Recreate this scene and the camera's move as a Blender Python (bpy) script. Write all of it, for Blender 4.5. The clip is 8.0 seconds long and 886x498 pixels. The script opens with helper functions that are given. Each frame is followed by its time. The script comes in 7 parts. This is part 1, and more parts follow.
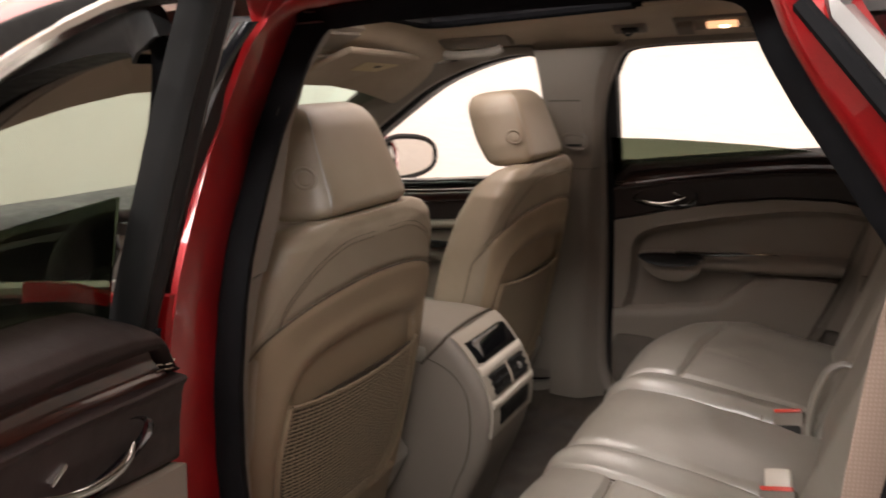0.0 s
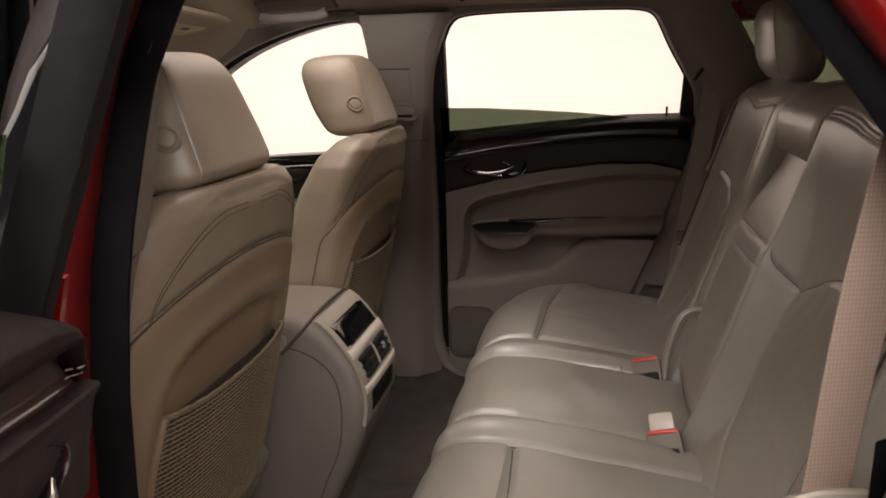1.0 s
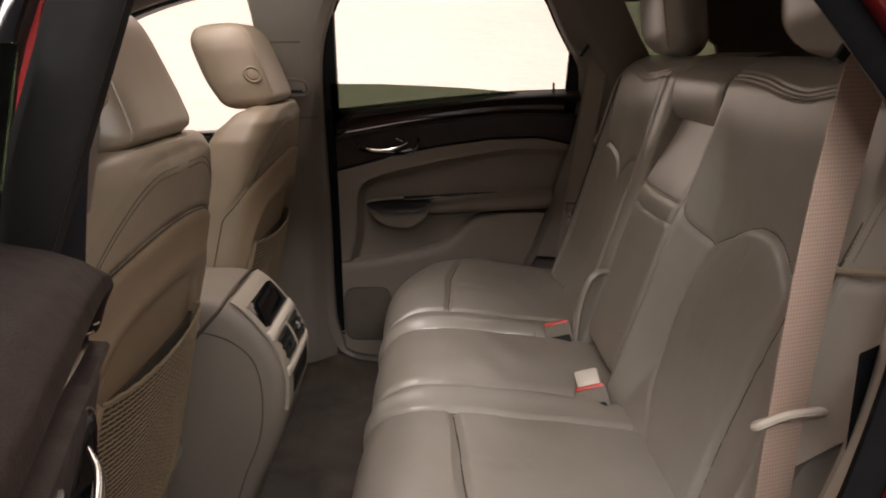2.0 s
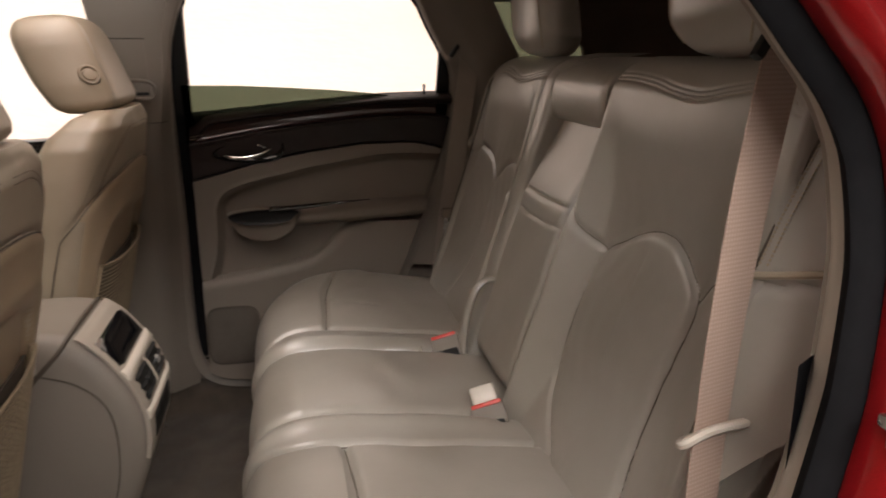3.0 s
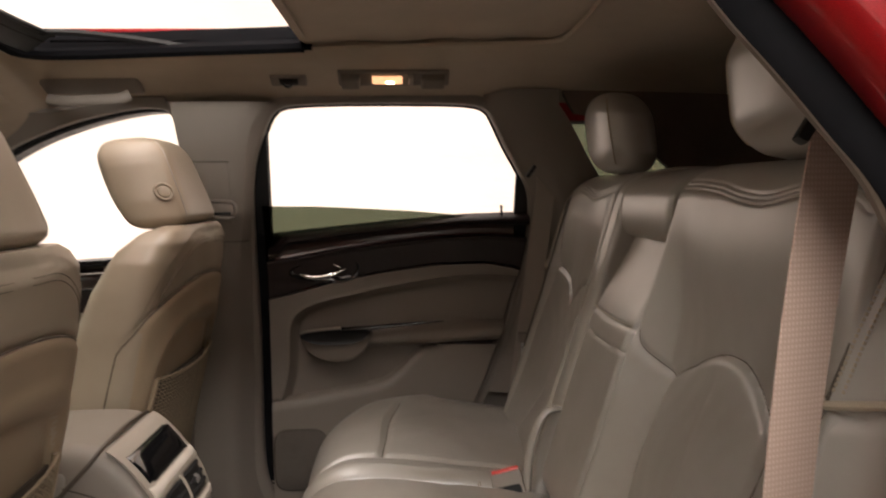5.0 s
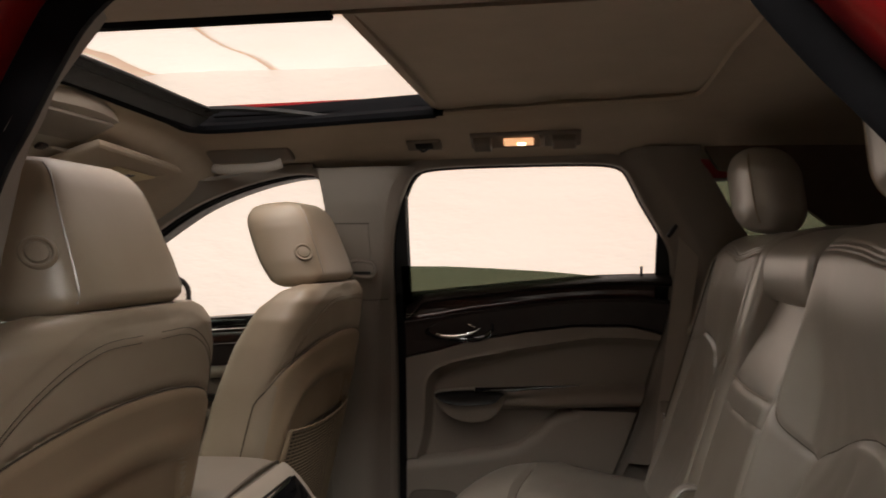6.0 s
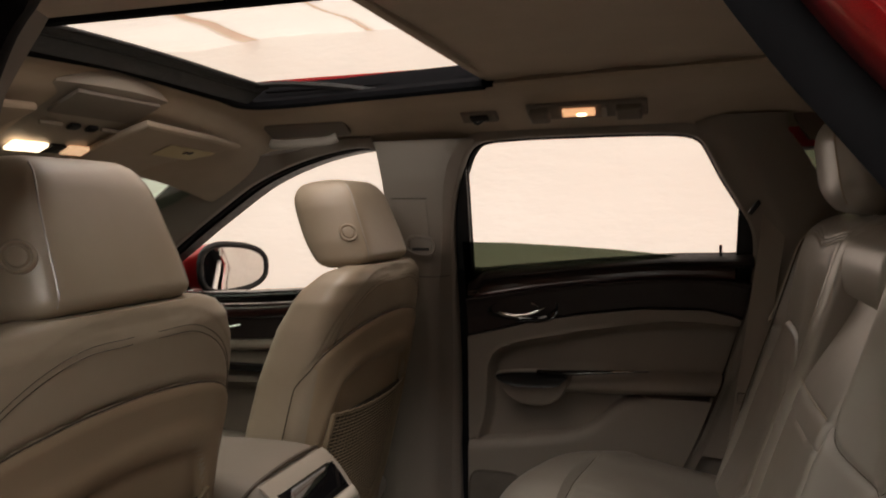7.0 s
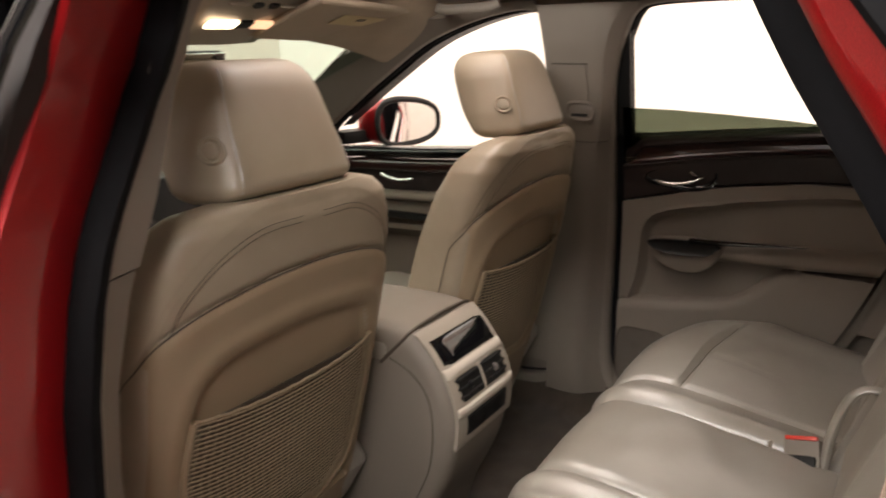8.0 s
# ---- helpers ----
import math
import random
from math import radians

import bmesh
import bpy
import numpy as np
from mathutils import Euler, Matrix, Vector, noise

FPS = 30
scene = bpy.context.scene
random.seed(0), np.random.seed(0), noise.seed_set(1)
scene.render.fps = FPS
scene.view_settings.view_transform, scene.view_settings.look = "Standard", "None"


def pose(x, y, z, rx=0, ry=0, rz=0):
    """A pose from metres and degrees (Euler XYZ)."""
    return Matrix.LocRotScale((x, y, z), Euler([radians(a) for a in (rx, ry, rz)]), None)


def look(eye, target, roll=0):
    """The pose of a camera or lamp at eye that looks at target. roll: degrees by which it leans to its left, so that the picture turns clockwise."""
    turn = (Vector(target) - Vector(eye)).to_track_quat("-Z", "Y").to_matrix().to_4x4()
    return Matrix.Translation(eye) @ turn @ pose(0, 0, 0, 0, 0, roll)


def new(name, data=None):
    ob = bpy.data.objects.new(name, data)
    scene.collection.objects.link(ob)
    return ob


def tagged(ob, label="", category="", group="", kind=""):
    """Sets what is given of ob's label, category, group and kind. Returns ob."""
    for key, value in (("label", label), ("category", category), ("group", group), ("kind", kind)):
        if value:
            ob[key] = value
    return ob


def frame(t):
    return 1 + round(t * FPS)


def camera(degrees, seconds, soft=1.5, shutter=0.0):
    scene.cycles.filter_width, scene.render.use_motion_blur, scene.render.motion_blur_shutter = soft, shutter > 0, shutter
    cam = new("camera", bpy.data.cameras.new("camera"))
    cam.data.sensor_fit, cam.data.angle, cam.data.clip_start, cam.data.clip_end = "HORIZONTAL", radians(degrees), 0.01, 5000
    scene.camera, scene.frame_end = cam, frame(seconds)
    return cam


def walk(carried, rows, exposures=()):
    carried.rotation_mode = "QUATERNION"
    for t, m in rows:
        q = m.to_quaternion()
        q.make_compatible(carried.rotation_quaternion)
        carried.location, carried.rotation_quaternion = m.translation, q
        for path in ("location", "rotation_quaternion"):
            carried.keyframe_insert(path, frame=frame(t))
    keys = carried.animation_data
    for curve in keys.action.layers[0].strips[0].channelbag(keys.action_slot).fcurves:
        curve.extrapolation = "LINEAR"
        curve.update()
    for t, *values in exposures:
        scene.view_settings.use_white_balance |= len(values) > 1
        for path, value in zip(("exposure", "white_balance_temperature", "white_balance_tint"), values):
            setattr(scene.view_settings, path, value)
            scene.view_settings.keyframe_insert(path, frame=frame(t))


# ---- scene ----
cam = camera(62.2, 8.0, 1.8, 0.35)
PATH = [
    (0, (-1.318, -0.638, 1.460), (0.361, 0.352, 1.012), -2.1),
    (0.5, (-1.364, -0.542, 1.425), (0.489, 0.052, 0.965), -1.9),
    (1, (-1.301, -0.429, 1.407), (0.596, -0.028, 0.916), -1.5),
    (1.5, (-1.301, -0.342, 1.386), (0.623, -0.148, 0.879), -1.2),
    (1.7, (-1.312, -0.314, 1.375), (0.618, -0.218, 0.863), -0.9),
    (2.8, (-1.230, -0.271, 1.357), (0.683, -0.552, 0.843), -0.6),
    (3, (-1.204, -0.258, 1.356), (0.690, -0.652, 0.845), -0.3),
    (3.5, (-1.154, -0.241, 1.360), (0.684, -0.852, 0.863), 0.0),
    (4, (-1.123, -0.251, 1.354), (0.702, -0.901, 0.871), -0.1),
    (4.5, (-1.135, -0.320, 1.335), (0.780, -0.728, 0.940), -0.5),
    (5, (-1.150, -0.367, 1.318), (0.842, -0.464, 1.164), -0.7),
    (5.2, (-1.153, -0.371, 1.311), (0.846, -0.416, 1.247), -0.5),
    (6.3, (-1.121, -0.471, 1.324), (0.824, -0.000, 1.331), -0.8),
    (6.5, (-1.102, -0.489, 1.328), (0.829, 0.032, 1.332), -0.8),
    (7, (-1.036, -0.545, 1.367), (0.855, 0.097, 1.261), -0.6),
    (7.5, (-1.029, -0.586, 1.400), (0.759, 0.227, 1.024), -0.9),
    (8, (-1.078, -0.642, 1.450), (0.528, 0.419, 0.906), -0.9),
]
walk(cam, [(t, look(eye, target, roll)) for t, eye, target, roll in PATH],
     [(0.0, -0.05, 6450, 11), (0.5, -0.14, 6430, 11), (1.0, -0.25, 6420, 11), (1.5, -0.28, 6420, 11), (3.0, -0.03, 6500, 11), (3.5, 0.07, 6500, 11), (4.5, 0.07, 6500, 11),
      (5.2, 0.0, 6480, 10), (6.3, -0.65, 6500, 8), (7.2, -0.62, 6600, 8), (7.7, -0.18, 6600, 9), (8.0, 0.24, 6550, 9)])


# ---------------------------------------------------------------- light
world = bpy.data.worlds.new("studio_world")
scene.world = world
world.use_nodes = True
world.node_tree.nodes["Background"].inputs[0].default_value = (1.0, 0.96, 0.92, 1)
world.node_tree.nodes["Background"].inputs[1].default_value = 0.05


# ---------------------------------------------------------------- materials
def nodes_of(name):
    m = bpy.data.materials.new(name)
    m.use_nodes = True
    nt = m.node_tree
    return m, nt, nt.nodes["Principled BSDF"]


def noise_node(nt, scale, detail=4.0, rough=0.6, stretch=None):
    tc = nt.nodes.new("ShaderNodeTexCoord")
    src = tc.outputs["Object"]
    if stretch:
        mp = nt.nodes.new("ShaderNodeMapping")
        mp.inputs["Scale"].default_value = stretch
        nt.links.new(src, mp.inputs["Vector"])
        src = mp.outputs["Vector"]
    n = nt.nodes.new("ShaderNodeTexNoise")
    n.inputs["Scale"].default_value = scale
    n.inputs["Detail"].default_value = detail
    n.inputs["Roughness"].default_value = rough
    nt.links.new(src, n.inputs["Vector"])
    return n


def ramp_node(nt, src, stops):
    r = nt.nodes.new("ShaderNodeValToRGB")
    e = r.color_ramp.elements
    e[0].position, e[0].color = stops[0][0], (*stops[0][1], 1)
    e[1].position, e[1].color = stops[-1][0], (*stops[-1][1], 1)
    for p, c in stops[1:-1]:
        k = e.new(p)
        k.color = (*c, 1)
    nt.links.new(src, r.inputs["Fac"])
    return r


def bump_chain(nt, bsdf, layers):
    """layers: (height socket, distance, strength)."""
    last = None
    for h, dist, strength in layers:
        b = nt.nodes.new("ShaderNodeBump")
        b.inputs["Distance"].default_value = dist
        b.inputs["Strength"].default_value = strength
        nt.links.new(h, b.inputs["Height"])
        if last:
            nt.links.new(last.outputs["Normal"], b.inputs["Normal"])
        last = b
    nt.links.new(last.outputs["Normal"], bsdf.inputs["Normal"])


def surface(name, color, rough=0.5, metal=0.0, vary=0.12, patch=6.0, grain=400.0, grain_depth=0.0004, grain_strength=0.5,
            coat=0.0, rough_vary=0.08, spec=0.5, voronoi=False, wrinkle=0.0, sheen=0.0, tint=None, ior=1.5):
    """A painted, moulded or hide surface: patchy colour, varied gloss, fine grain."""
    m, nt, b = nodes_of(name)
    big = noise_node(nt, patch, 5.0, 0.62)
    c2 = tint or color
    lo = tuple(max(0.0, v * (1 - vary)) for v in c2)
    hi = tuple(min(1.0, v * (1 + vary)) for v in color)
    r = ramp_node(nt, big.outputs["Fac"], [(0.3, lo), (0.7, hi)])
    nt.links.new(r.outputs["Color"], b.inputs["Base Color"])
    mid = noise_node(nt, patch * 5, 4.0, 0.6)
    mr = nt.nodes.new("ShaderNodeMapRange")
    mr.inputs["From Min"].default_value, mr.inputs["From Max"].default_value = 0.3, 0.7
    mr.inputs["To Min"].default_value, mr.inputs["To Max"].default_value = max(0.02, rough - rough_vary), min(1.0, rough + rough_vary)
    nt.links.new(mid.outputs["Fac"], mr.inputs["Value"])
    nt.links.new(mr.outputs["Result"], b.inputs["Roughness"])
    b.inputs["Metallic"].default_value = metal
    b.inputs["Coat Weight"].default_value = coat
    b.inputs["Coat Roughness"].default_value = 0.04
    b.inputs["Specular IOR Level"].default_value = spec
    b.inputs["IOR"].default_value = ior
    if sheen:
        b.inputs["Sheen Weight"].default_value = sheen
        b.inputs["Sheen Roughness"].default_value = 0.5
    layers = []
    if wrinkle:
        w = noise_node(nt, 16.0, 3.0, 0.55, (1.0, 1.0, 0.45))
        layers.append((w.outputs["Fac"], wrinkle, 0.6))
    if grain:
        if voronoi:
            tc = nt.nodes.new("ShaderNodeTexCoord")
            v = nt.nodes.new("ShaderNodeTexVoronoi")
            v.inputs["Scale"].default_value = grain
            nt.links.new(tc.outputs["Object"], v.inputs["Vector"])
            layers.append((v.outputs["Distance"], grain_depth, grain_strength))
        else:
            g = noise_node(nt, grain, 3.0, 0.6)
            layers.append((g.outputs["Fac"], grain_depth, grain_strength))
    if layers:
        bump_chain(nt, b, layers)
    return m


LEATHER = surface("seat_leather", (0.336, 0.312, 0.276), 0.345, vary=0.07, patch=3, grain=0, wrinkle=0.0011, rough_vary=0.02, tint=(0.300, 0.266, 0.218), spec=1.0, ior=1.62)
TANHIDE = surface("tan_seat_leather", (0.338, 0.280, 0.208), 0.43, vary=0.07, patch=3, grain=0, wrinkle=0.0006, rough_vary=0.02, tint=(0.310, 0.248, 0.175), spec=0.8)
VINYL = surface("tan_vinyl", (0.310, 0.232, 0.152), 0.46, vary=0.05, patch=3, grain=280, grain_depth=0.0004, grain_strength=0.12, rough_vary=0.03)
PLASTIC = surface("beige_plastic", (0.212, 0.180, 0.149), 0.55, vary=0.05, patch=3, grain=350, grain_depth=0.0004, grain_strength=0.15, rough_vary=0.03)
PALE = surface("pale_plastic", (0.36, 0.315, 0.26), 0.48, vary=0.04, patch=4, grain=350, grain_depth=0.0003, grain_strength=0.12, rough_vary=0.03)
HEADLINER = surface("headliner_cloth", (0.43, 0.35, 0.262), 0.95, vary=0.06, patch=9, grain=900, grain_depth=0.0008, grain_strength=0.5, sheen=0.1)
DARK = surface("dark_brown_trim", (0.018, 0.011, 0.010), 0.55, vary=0.25, patch=8, grain=620, grain_depth=0.0003, grain_strength=0.35, voronoi=True)
PADTOP = surface("brown_padded_trim", (0.015, 0.0095, 0.0085), 0.55, spec=0.22, vary=0.2, patch=8, grain=620, grain_depth=0.0003, grain_strength=0.35, voronoi=True)
RUBBER = surface("black_rubber", (0.009, 0.009, 0.010), 0.85, spec=0.06, vary=0.2, patch=14, grain=500, grain_depth=0.0003, grain_strength=0.4)
BLACK = surface("black_plastic", (0.010, 0.010, 0.010), 0.45, spec=0.3, vary=0.2, patch=10, grain=600, grain_depth=0.0002, grain_strength=0.3)
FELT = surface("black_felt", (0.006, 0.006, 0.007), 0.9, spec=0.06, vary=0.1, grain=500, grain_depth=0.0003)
GLOSS = surface("gloss_black", (0.006, 0.006, 0.007), 0.06, vary=0.1, grain=0, coat=0.6, rough_vary=0.02)
CHROME = surface("chrome", (0.82, 0.81, 0.79), 0.12, metal=1.0, vary=0.03, grain=0, rough_vary=0.05)
STEEL = surface("brushed_steel", (0.62, 0.61, 0.60), 0.3, metal=1.0, vary=0.06, patch=40, grain=300, grain_depth=0.0002, grain_strength=0.2)
BRIGHT = surface("satin_chrome", (0.78, 0.78, 0.76), 0.34, metal=1.0, vary=0.03, grain=0, rough_vary=0.04)
SATIN = surface("satin_grey_trim", (0.30, 0.295, 0.29), 0.42, metal=0.8, vary=0.06, grain=0)
CARPET = surface("brown_carpet", (0.088, 0.066, 0.047), 1.0, vary=0.3, patch=20, grain=420, grain_depth=0.004, grain_strength=0.9, sheen=0.15)
CARGO = surface("dark_cargo_trim", (0.13, 0.095, 0.072), 0.8, vary=0.15, patch=8, grain=500, grain_depth=0.0006, grain_strength=0.5)
THREAD = surface("sewing_thread", (0.40, 0.335, 0.25), 0.7, vary=0.1, grain=900, grain_depth=0.0003)
# Dark line for joints, and for the shade deep in leather creases.
SEAMDARK = surface("dark_seam_line", (0.075, 0.058, 0.042), 0.6, vary=0.1, grain=600, grain_depth=0.0003)
PIPING = surface("leather_piping", (0.38, 0.32, 0.235), 0.45, vary=0.06, grain=700, grain_depth=0.0003)
REDPLASTIC = surface("red_plastic", (0.62, 0.05, 0.03), 0.35, vary=0.06, grain=0)
SPEAKERSHADE = surface("shaded_speaker_brown", (0.105, 0.087, 0.071), 0.8, vary=0.12, patch=9, grain=900, grain_depth=0.0006)
POCKETSHADE = surface("dark_pocket_shade", (0.070, 0.052, 0.036), 0.9, vary=0.15, grain=500, grain_depth=0.0004)
NET = surface("elastic_net_cord", (0.29, 0.225, 0.148), 0.75, vary=0.12, patch=60, grain=900, grain_depth=0.0005)
WHITEPLASTIC = surface("off_white_plastic", (0.62, 0.56, 0.48), 0.35, vary=0.04, grain=0)
LABEL = surface("paper_label", (0.62, 0.52, 0.30), 0.6, vary=0.05, grain=0)


def wood():
    m, nt, b = nodes_of("dark_burl_wood")
    n = noise_node(nt, 9, 8, 0.7, (1, 0.5, 3.5))
    r = ramp_node(nt, n.outputs["Fac"], [(0.3, (0.010, 0.003, 0.003)), (0.55, (0.035, 0.009, 0.006)), (0.75, (0.075, 0.020, 0.010))])
    nt.links.new(r.outputs["Color"], b.inputs["Base Color"])
    b.inputs["Roughness"].default_value = 0.3
    b.inputs["Coat Weight"].default_value = 1.0
    b.inputs["Coat Roughness"].default_value = 0.05
    return m


def car_paint():
    m, nt, b = nodes_of("red_metallic_paint")
    fl = noise_node(nt, 1800, 2, 0.5)
    r = ramp_node(nt, fl.outputs["Fac"], [(0.35, (0.31, 0.005, 0.008)), (0.7, (0.47, 0.011, 0.014))])
    nt.links.new(r.outputs["Color"], b.inputs["Base Color"])
    b.inputs["Metallic"].default_value = 0.35
    b.inputs["Roughness"].default_value = 0.34
    b.inputs["Coat Weight"].default_value = 1.0
    b.inputs["Coat Roughness"].default_value = 0.03
    o = noise_node(nt, 260, 2, 0.5)
    bump_chain(nt, b, [(o.outputs["Fac"], 0.0002, 0.15)])
    return m


def webbing(name, low, high):
    """Seat belt cloth: small woven blocks in rows."""
    m, nt, b = nodes_of(name)
    tc = nt.nodes.new("ShaderNodeTexCoord")
    w1 = nt.nodes.new("ShaderNodeTexWave")
    w1.wave_type, w1.bands_direction = "BANDS", "Z"
    w1.inputs["Scale"].default_value = 70
    w2 = nt.nodes.new("ShaderNodeTexWave")
    w2.wave_type, w2.bands_direction = "BANDS", "Y"
    w2.inputs["Scale"].default_value = 88
    nt.links.new(tc.outputs["Object"], w1.inputs["Vector"])
    nt.links.new(tc.outputs["Object"], w2.inputs["Vector"])
    mx = nt.nodes.new("ShaderNodeMath")
    mx.operation = "MULTIPLY"
    nt.links.new(w1.outputs["Fac"], mx.inputs[0])
    nt.links.new(w2.outputs["Fac"], mx.inputs[1])
    r = ramp_node(nt, mx.outputs[0], [(0.0, low), (0.7, high)])
    nt.links.new(r.outputs["Color"], b.inputs["Base Color"])
    b.inputs["Roughness"].default_value = 0.6
    b.inputs["Sheen Weight"].default_value = 0.3
    bump_chain(nt, b, [(mx.outputs[0], 0.0004, 0.4)])
    return m


def glass(name, color, rough=0.0):
    m, nt, b = nodes_of(name)
    b.inputs["Base Color"].default_value = (*color, 1)
    b.inputs["Transmission Weight"].default_value = 1.0
    b.inputs["Roughness"].default_value = rough
    b.inputs["IOR"].default_value = 1.12
    return m


def glow(name, color, strength):
    m, nt, b = nodes_of(name)
    n = noise_node(nt, 60, 2, 0.5)
    r = ramp_node(nt, n.outputs["Fac"], [(0.3, tuple(v * 0.8 for v in color)), (0.7, color)])
    nt.links.new(r.outputs["Color"], b.inputs["Emission Color"])
    b.inputs["Base Color"].default_value = (*color, 1)
    b.inputs["Emission Strength"].default_value = strength
    return m


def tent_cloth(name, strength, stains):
    """White studio cloth, with folds and faint brown water marks; glows by added emission where strength is set."""
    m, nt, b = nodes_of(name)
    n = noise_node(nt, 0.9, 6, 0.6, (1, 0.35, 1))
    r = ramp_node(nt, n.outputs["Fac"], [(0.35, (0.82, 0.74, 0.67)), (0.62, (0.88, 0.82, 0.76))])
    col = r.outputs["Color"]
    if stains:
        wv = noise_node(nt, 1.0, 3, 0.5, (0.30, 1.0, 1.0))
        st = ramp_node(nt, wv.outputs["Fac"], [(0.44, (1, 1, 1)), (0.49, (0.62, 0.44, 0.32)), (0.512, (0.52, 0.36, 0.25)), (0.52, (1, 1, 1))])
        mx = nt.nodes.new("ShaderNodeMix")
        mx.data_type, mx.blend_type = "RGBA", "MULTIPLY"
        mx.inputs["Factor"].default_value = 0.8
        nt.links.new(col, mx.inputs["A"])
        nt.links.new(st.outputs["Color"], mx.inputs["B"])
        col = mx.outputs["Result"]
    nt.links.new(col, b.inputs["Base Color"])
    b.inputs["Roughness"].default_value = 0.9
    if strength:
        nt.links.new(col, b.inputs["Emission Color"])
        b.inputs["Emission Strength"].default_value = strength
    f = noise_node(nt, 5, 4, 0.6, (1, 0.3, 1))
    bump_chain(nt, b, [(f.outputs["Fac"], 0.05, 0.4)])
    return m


WOOD = wood()
PAINT = car_paint()
WEBBING = webbing("belt_webbing", (0.42, 0.300, 0.235), (0.53, 0.390, 0.315))
WEBBING_GREY = webbing("grey_belt_webbing", (0.25, 0.210, 0.172), (0.33, 0.280, 0.235))
PRIVACY = glass("green_privacy_glass", (0.085, 0.102, 0.068))
CLEAR = glass("green_windscreen_glass", (0.64, 0.80, 0.73))
MIRROR = surface("mirror_glass", (0.9, 0.9, 0.9), 0.02, metal=1.0, vary=0.0, grain=0, rough_vary=0.0)
LAMPGLOW = glow("lit_lamp_lens", (1.0, 0.52, 0.26), 1.5)
LAMPHOT = glow("lamp_bulb", (1.0, 0.66, 0.36), 9.0)
LAMPWHITE = glow("lit_map_lamp_lens", (1.0, 0.75, 0.50), 5.0)
WALLCLOTH = tent_cloth("white_wall_cloth", 0.0, False)
# Emission added to the wall cloth in place of lamps shining on it.
GLOWCLOTH = tent_cloth("glowing_wall_cloth", 0.50, False)
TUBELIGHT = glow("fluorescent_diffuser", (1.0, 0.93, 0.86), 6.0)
# Added glow lights the cabin; the strip along the wall glows less.
ROOFCLOTH = tent_cloth("glowing_roof_cloth", 2.3, True)
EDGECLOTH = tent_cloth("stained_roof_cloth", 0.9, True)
# Near black, so the unseen left side throws little light inside.
DIMWALL = surface("dark_unseen_hall", (0.05, 0.05, 0.05), 0.8, vary=0.1, patch=1.2, grain=60, grain_depth=0.002)
GROUND = surface("pale_studio_floor", (0.46, 0.44, 0.42), 0.5, vary=0.12, patch=1.5, grain=90, grain_depth=0.001)


# ---------------------------------------------------------------- mesh helpers
def mesh_data(name, verts, faces, smooth=True):
    me = bpy.data.meshes.new(name)
    me.from_pydata([tuple(map(float, v)) for v in verts], [], faces)
    me.validate()
    bm = bmesh.new()
    bm.from_mesh(me)
    bmesh.ops.recalc_face_normals(bm, faces=bm.faces)
    bm.to_mesh(me)
    bm.free()
    if smooth:
        me.polygons.foreach_set("use_smooth", [True] * len(me.polygons))
        me.set_sharp_from_angle(angle=radians(42))
    me.update()
    return me


def thing(name, label, category, at=(0, 0, 0), group="", kind=""):
    e = new(name)
    e.empty_display_size = 0.05
    e.location = at
    tagged(e, label, category, group, kind)
    return e


def part(name, geo, material, parent=None, label="", smooth=True):
    """One mesh object from (verts, faces), under a thing or a part. Places are given in the world."""
    me = mesh_data(name, geo[0], geo[1], smooth)
    me.materials.append(material)
    ob = new(name, me)
    if parent is not None:
        ob.parent = parent
        m = Matrix.Identity(4)
        p = parent
        while p is not None:
            m = p.matrix_basis @ m
            p = p.parent
        ob.matrix_basis = m.inverted()
    if label:
        ob["label"] = label
    return ob


def solo(name, geo, material, label, category, group="", kind="", smooth=True):
    ob = part(name, geo, material, None, "", smooth)
    return tagged(ob, label, category, group, kind)


def join(*geos):
    v, f = [], []
    for gv, gf in geos:
        o = len(v)
        v.extend([tuple(p) for p in gv])
        f.extend([tuple(i + o for i in q) for q in gf])
    return v, f


def mirror_x(geo):
    return [(-p[0], p[1], p[2]) for p in geo[0]], geo[1]


def moved(geo, m):
    return [tuple(m @ Vector(p)) for p in geo[0]], geo[1]


def curve(pts, n, closed=False):
    """n points, evenly spaced, on a smooth curve through pts."""
    p = np.array(pts, float)
    k = len(p)
    if closed:
        q = np.vstack([p[-1], p, p[0], p[1]])
        segs = k
    else:
        q = np.vstack([2 * p[0] - p[1], p, 2 * p[-1] - p[-2]])
        segs = k - 1
    out = []
    for i in range(segs):
        a, b, c, d = q[i], q[i + 1], q[i + 2], q[i + 3]
        for t in np.linspace(0, 1, 24, endpoint=False):
            out.append(0.5 * (2 * b + (c - a) * t + (2 * a - 5 * b + 4 * c - d) * t * t + (3 * b - a - 3 * c + d) * t ** 3))
    out.append(q[1] if closed else q[-2])
    out = np.array(out)
    s = np.concatenate([[0], np.cumsum(np.linalg.norm(np.diff(out, axis=0), axis=1))])
    want = np.linspace(0, s[-1], n, endpoint=not closed)
    return np.stack([np.interp(want, s, out[:, j]) for j in range(p.shape[1])], 1)


def grid(P, wrap_u=False, wrap_v=False):
    """Faces over an array of points [nu, nv, 3]."""
    nu, nv = P.shape[:2]
    f = []
    for i in range(nu - (0 if wrap_u else 1)):
        a, b = i * nv, ((i + 1) % nu) * nv
        for j in range(nv - (0 if wrap_v else 1)):
            k = (j + 1) % nv
            f.append((a + j, b + j, b + k, a + k))
    return [tuple(v) for v in P.reshape(-1, 3)], f


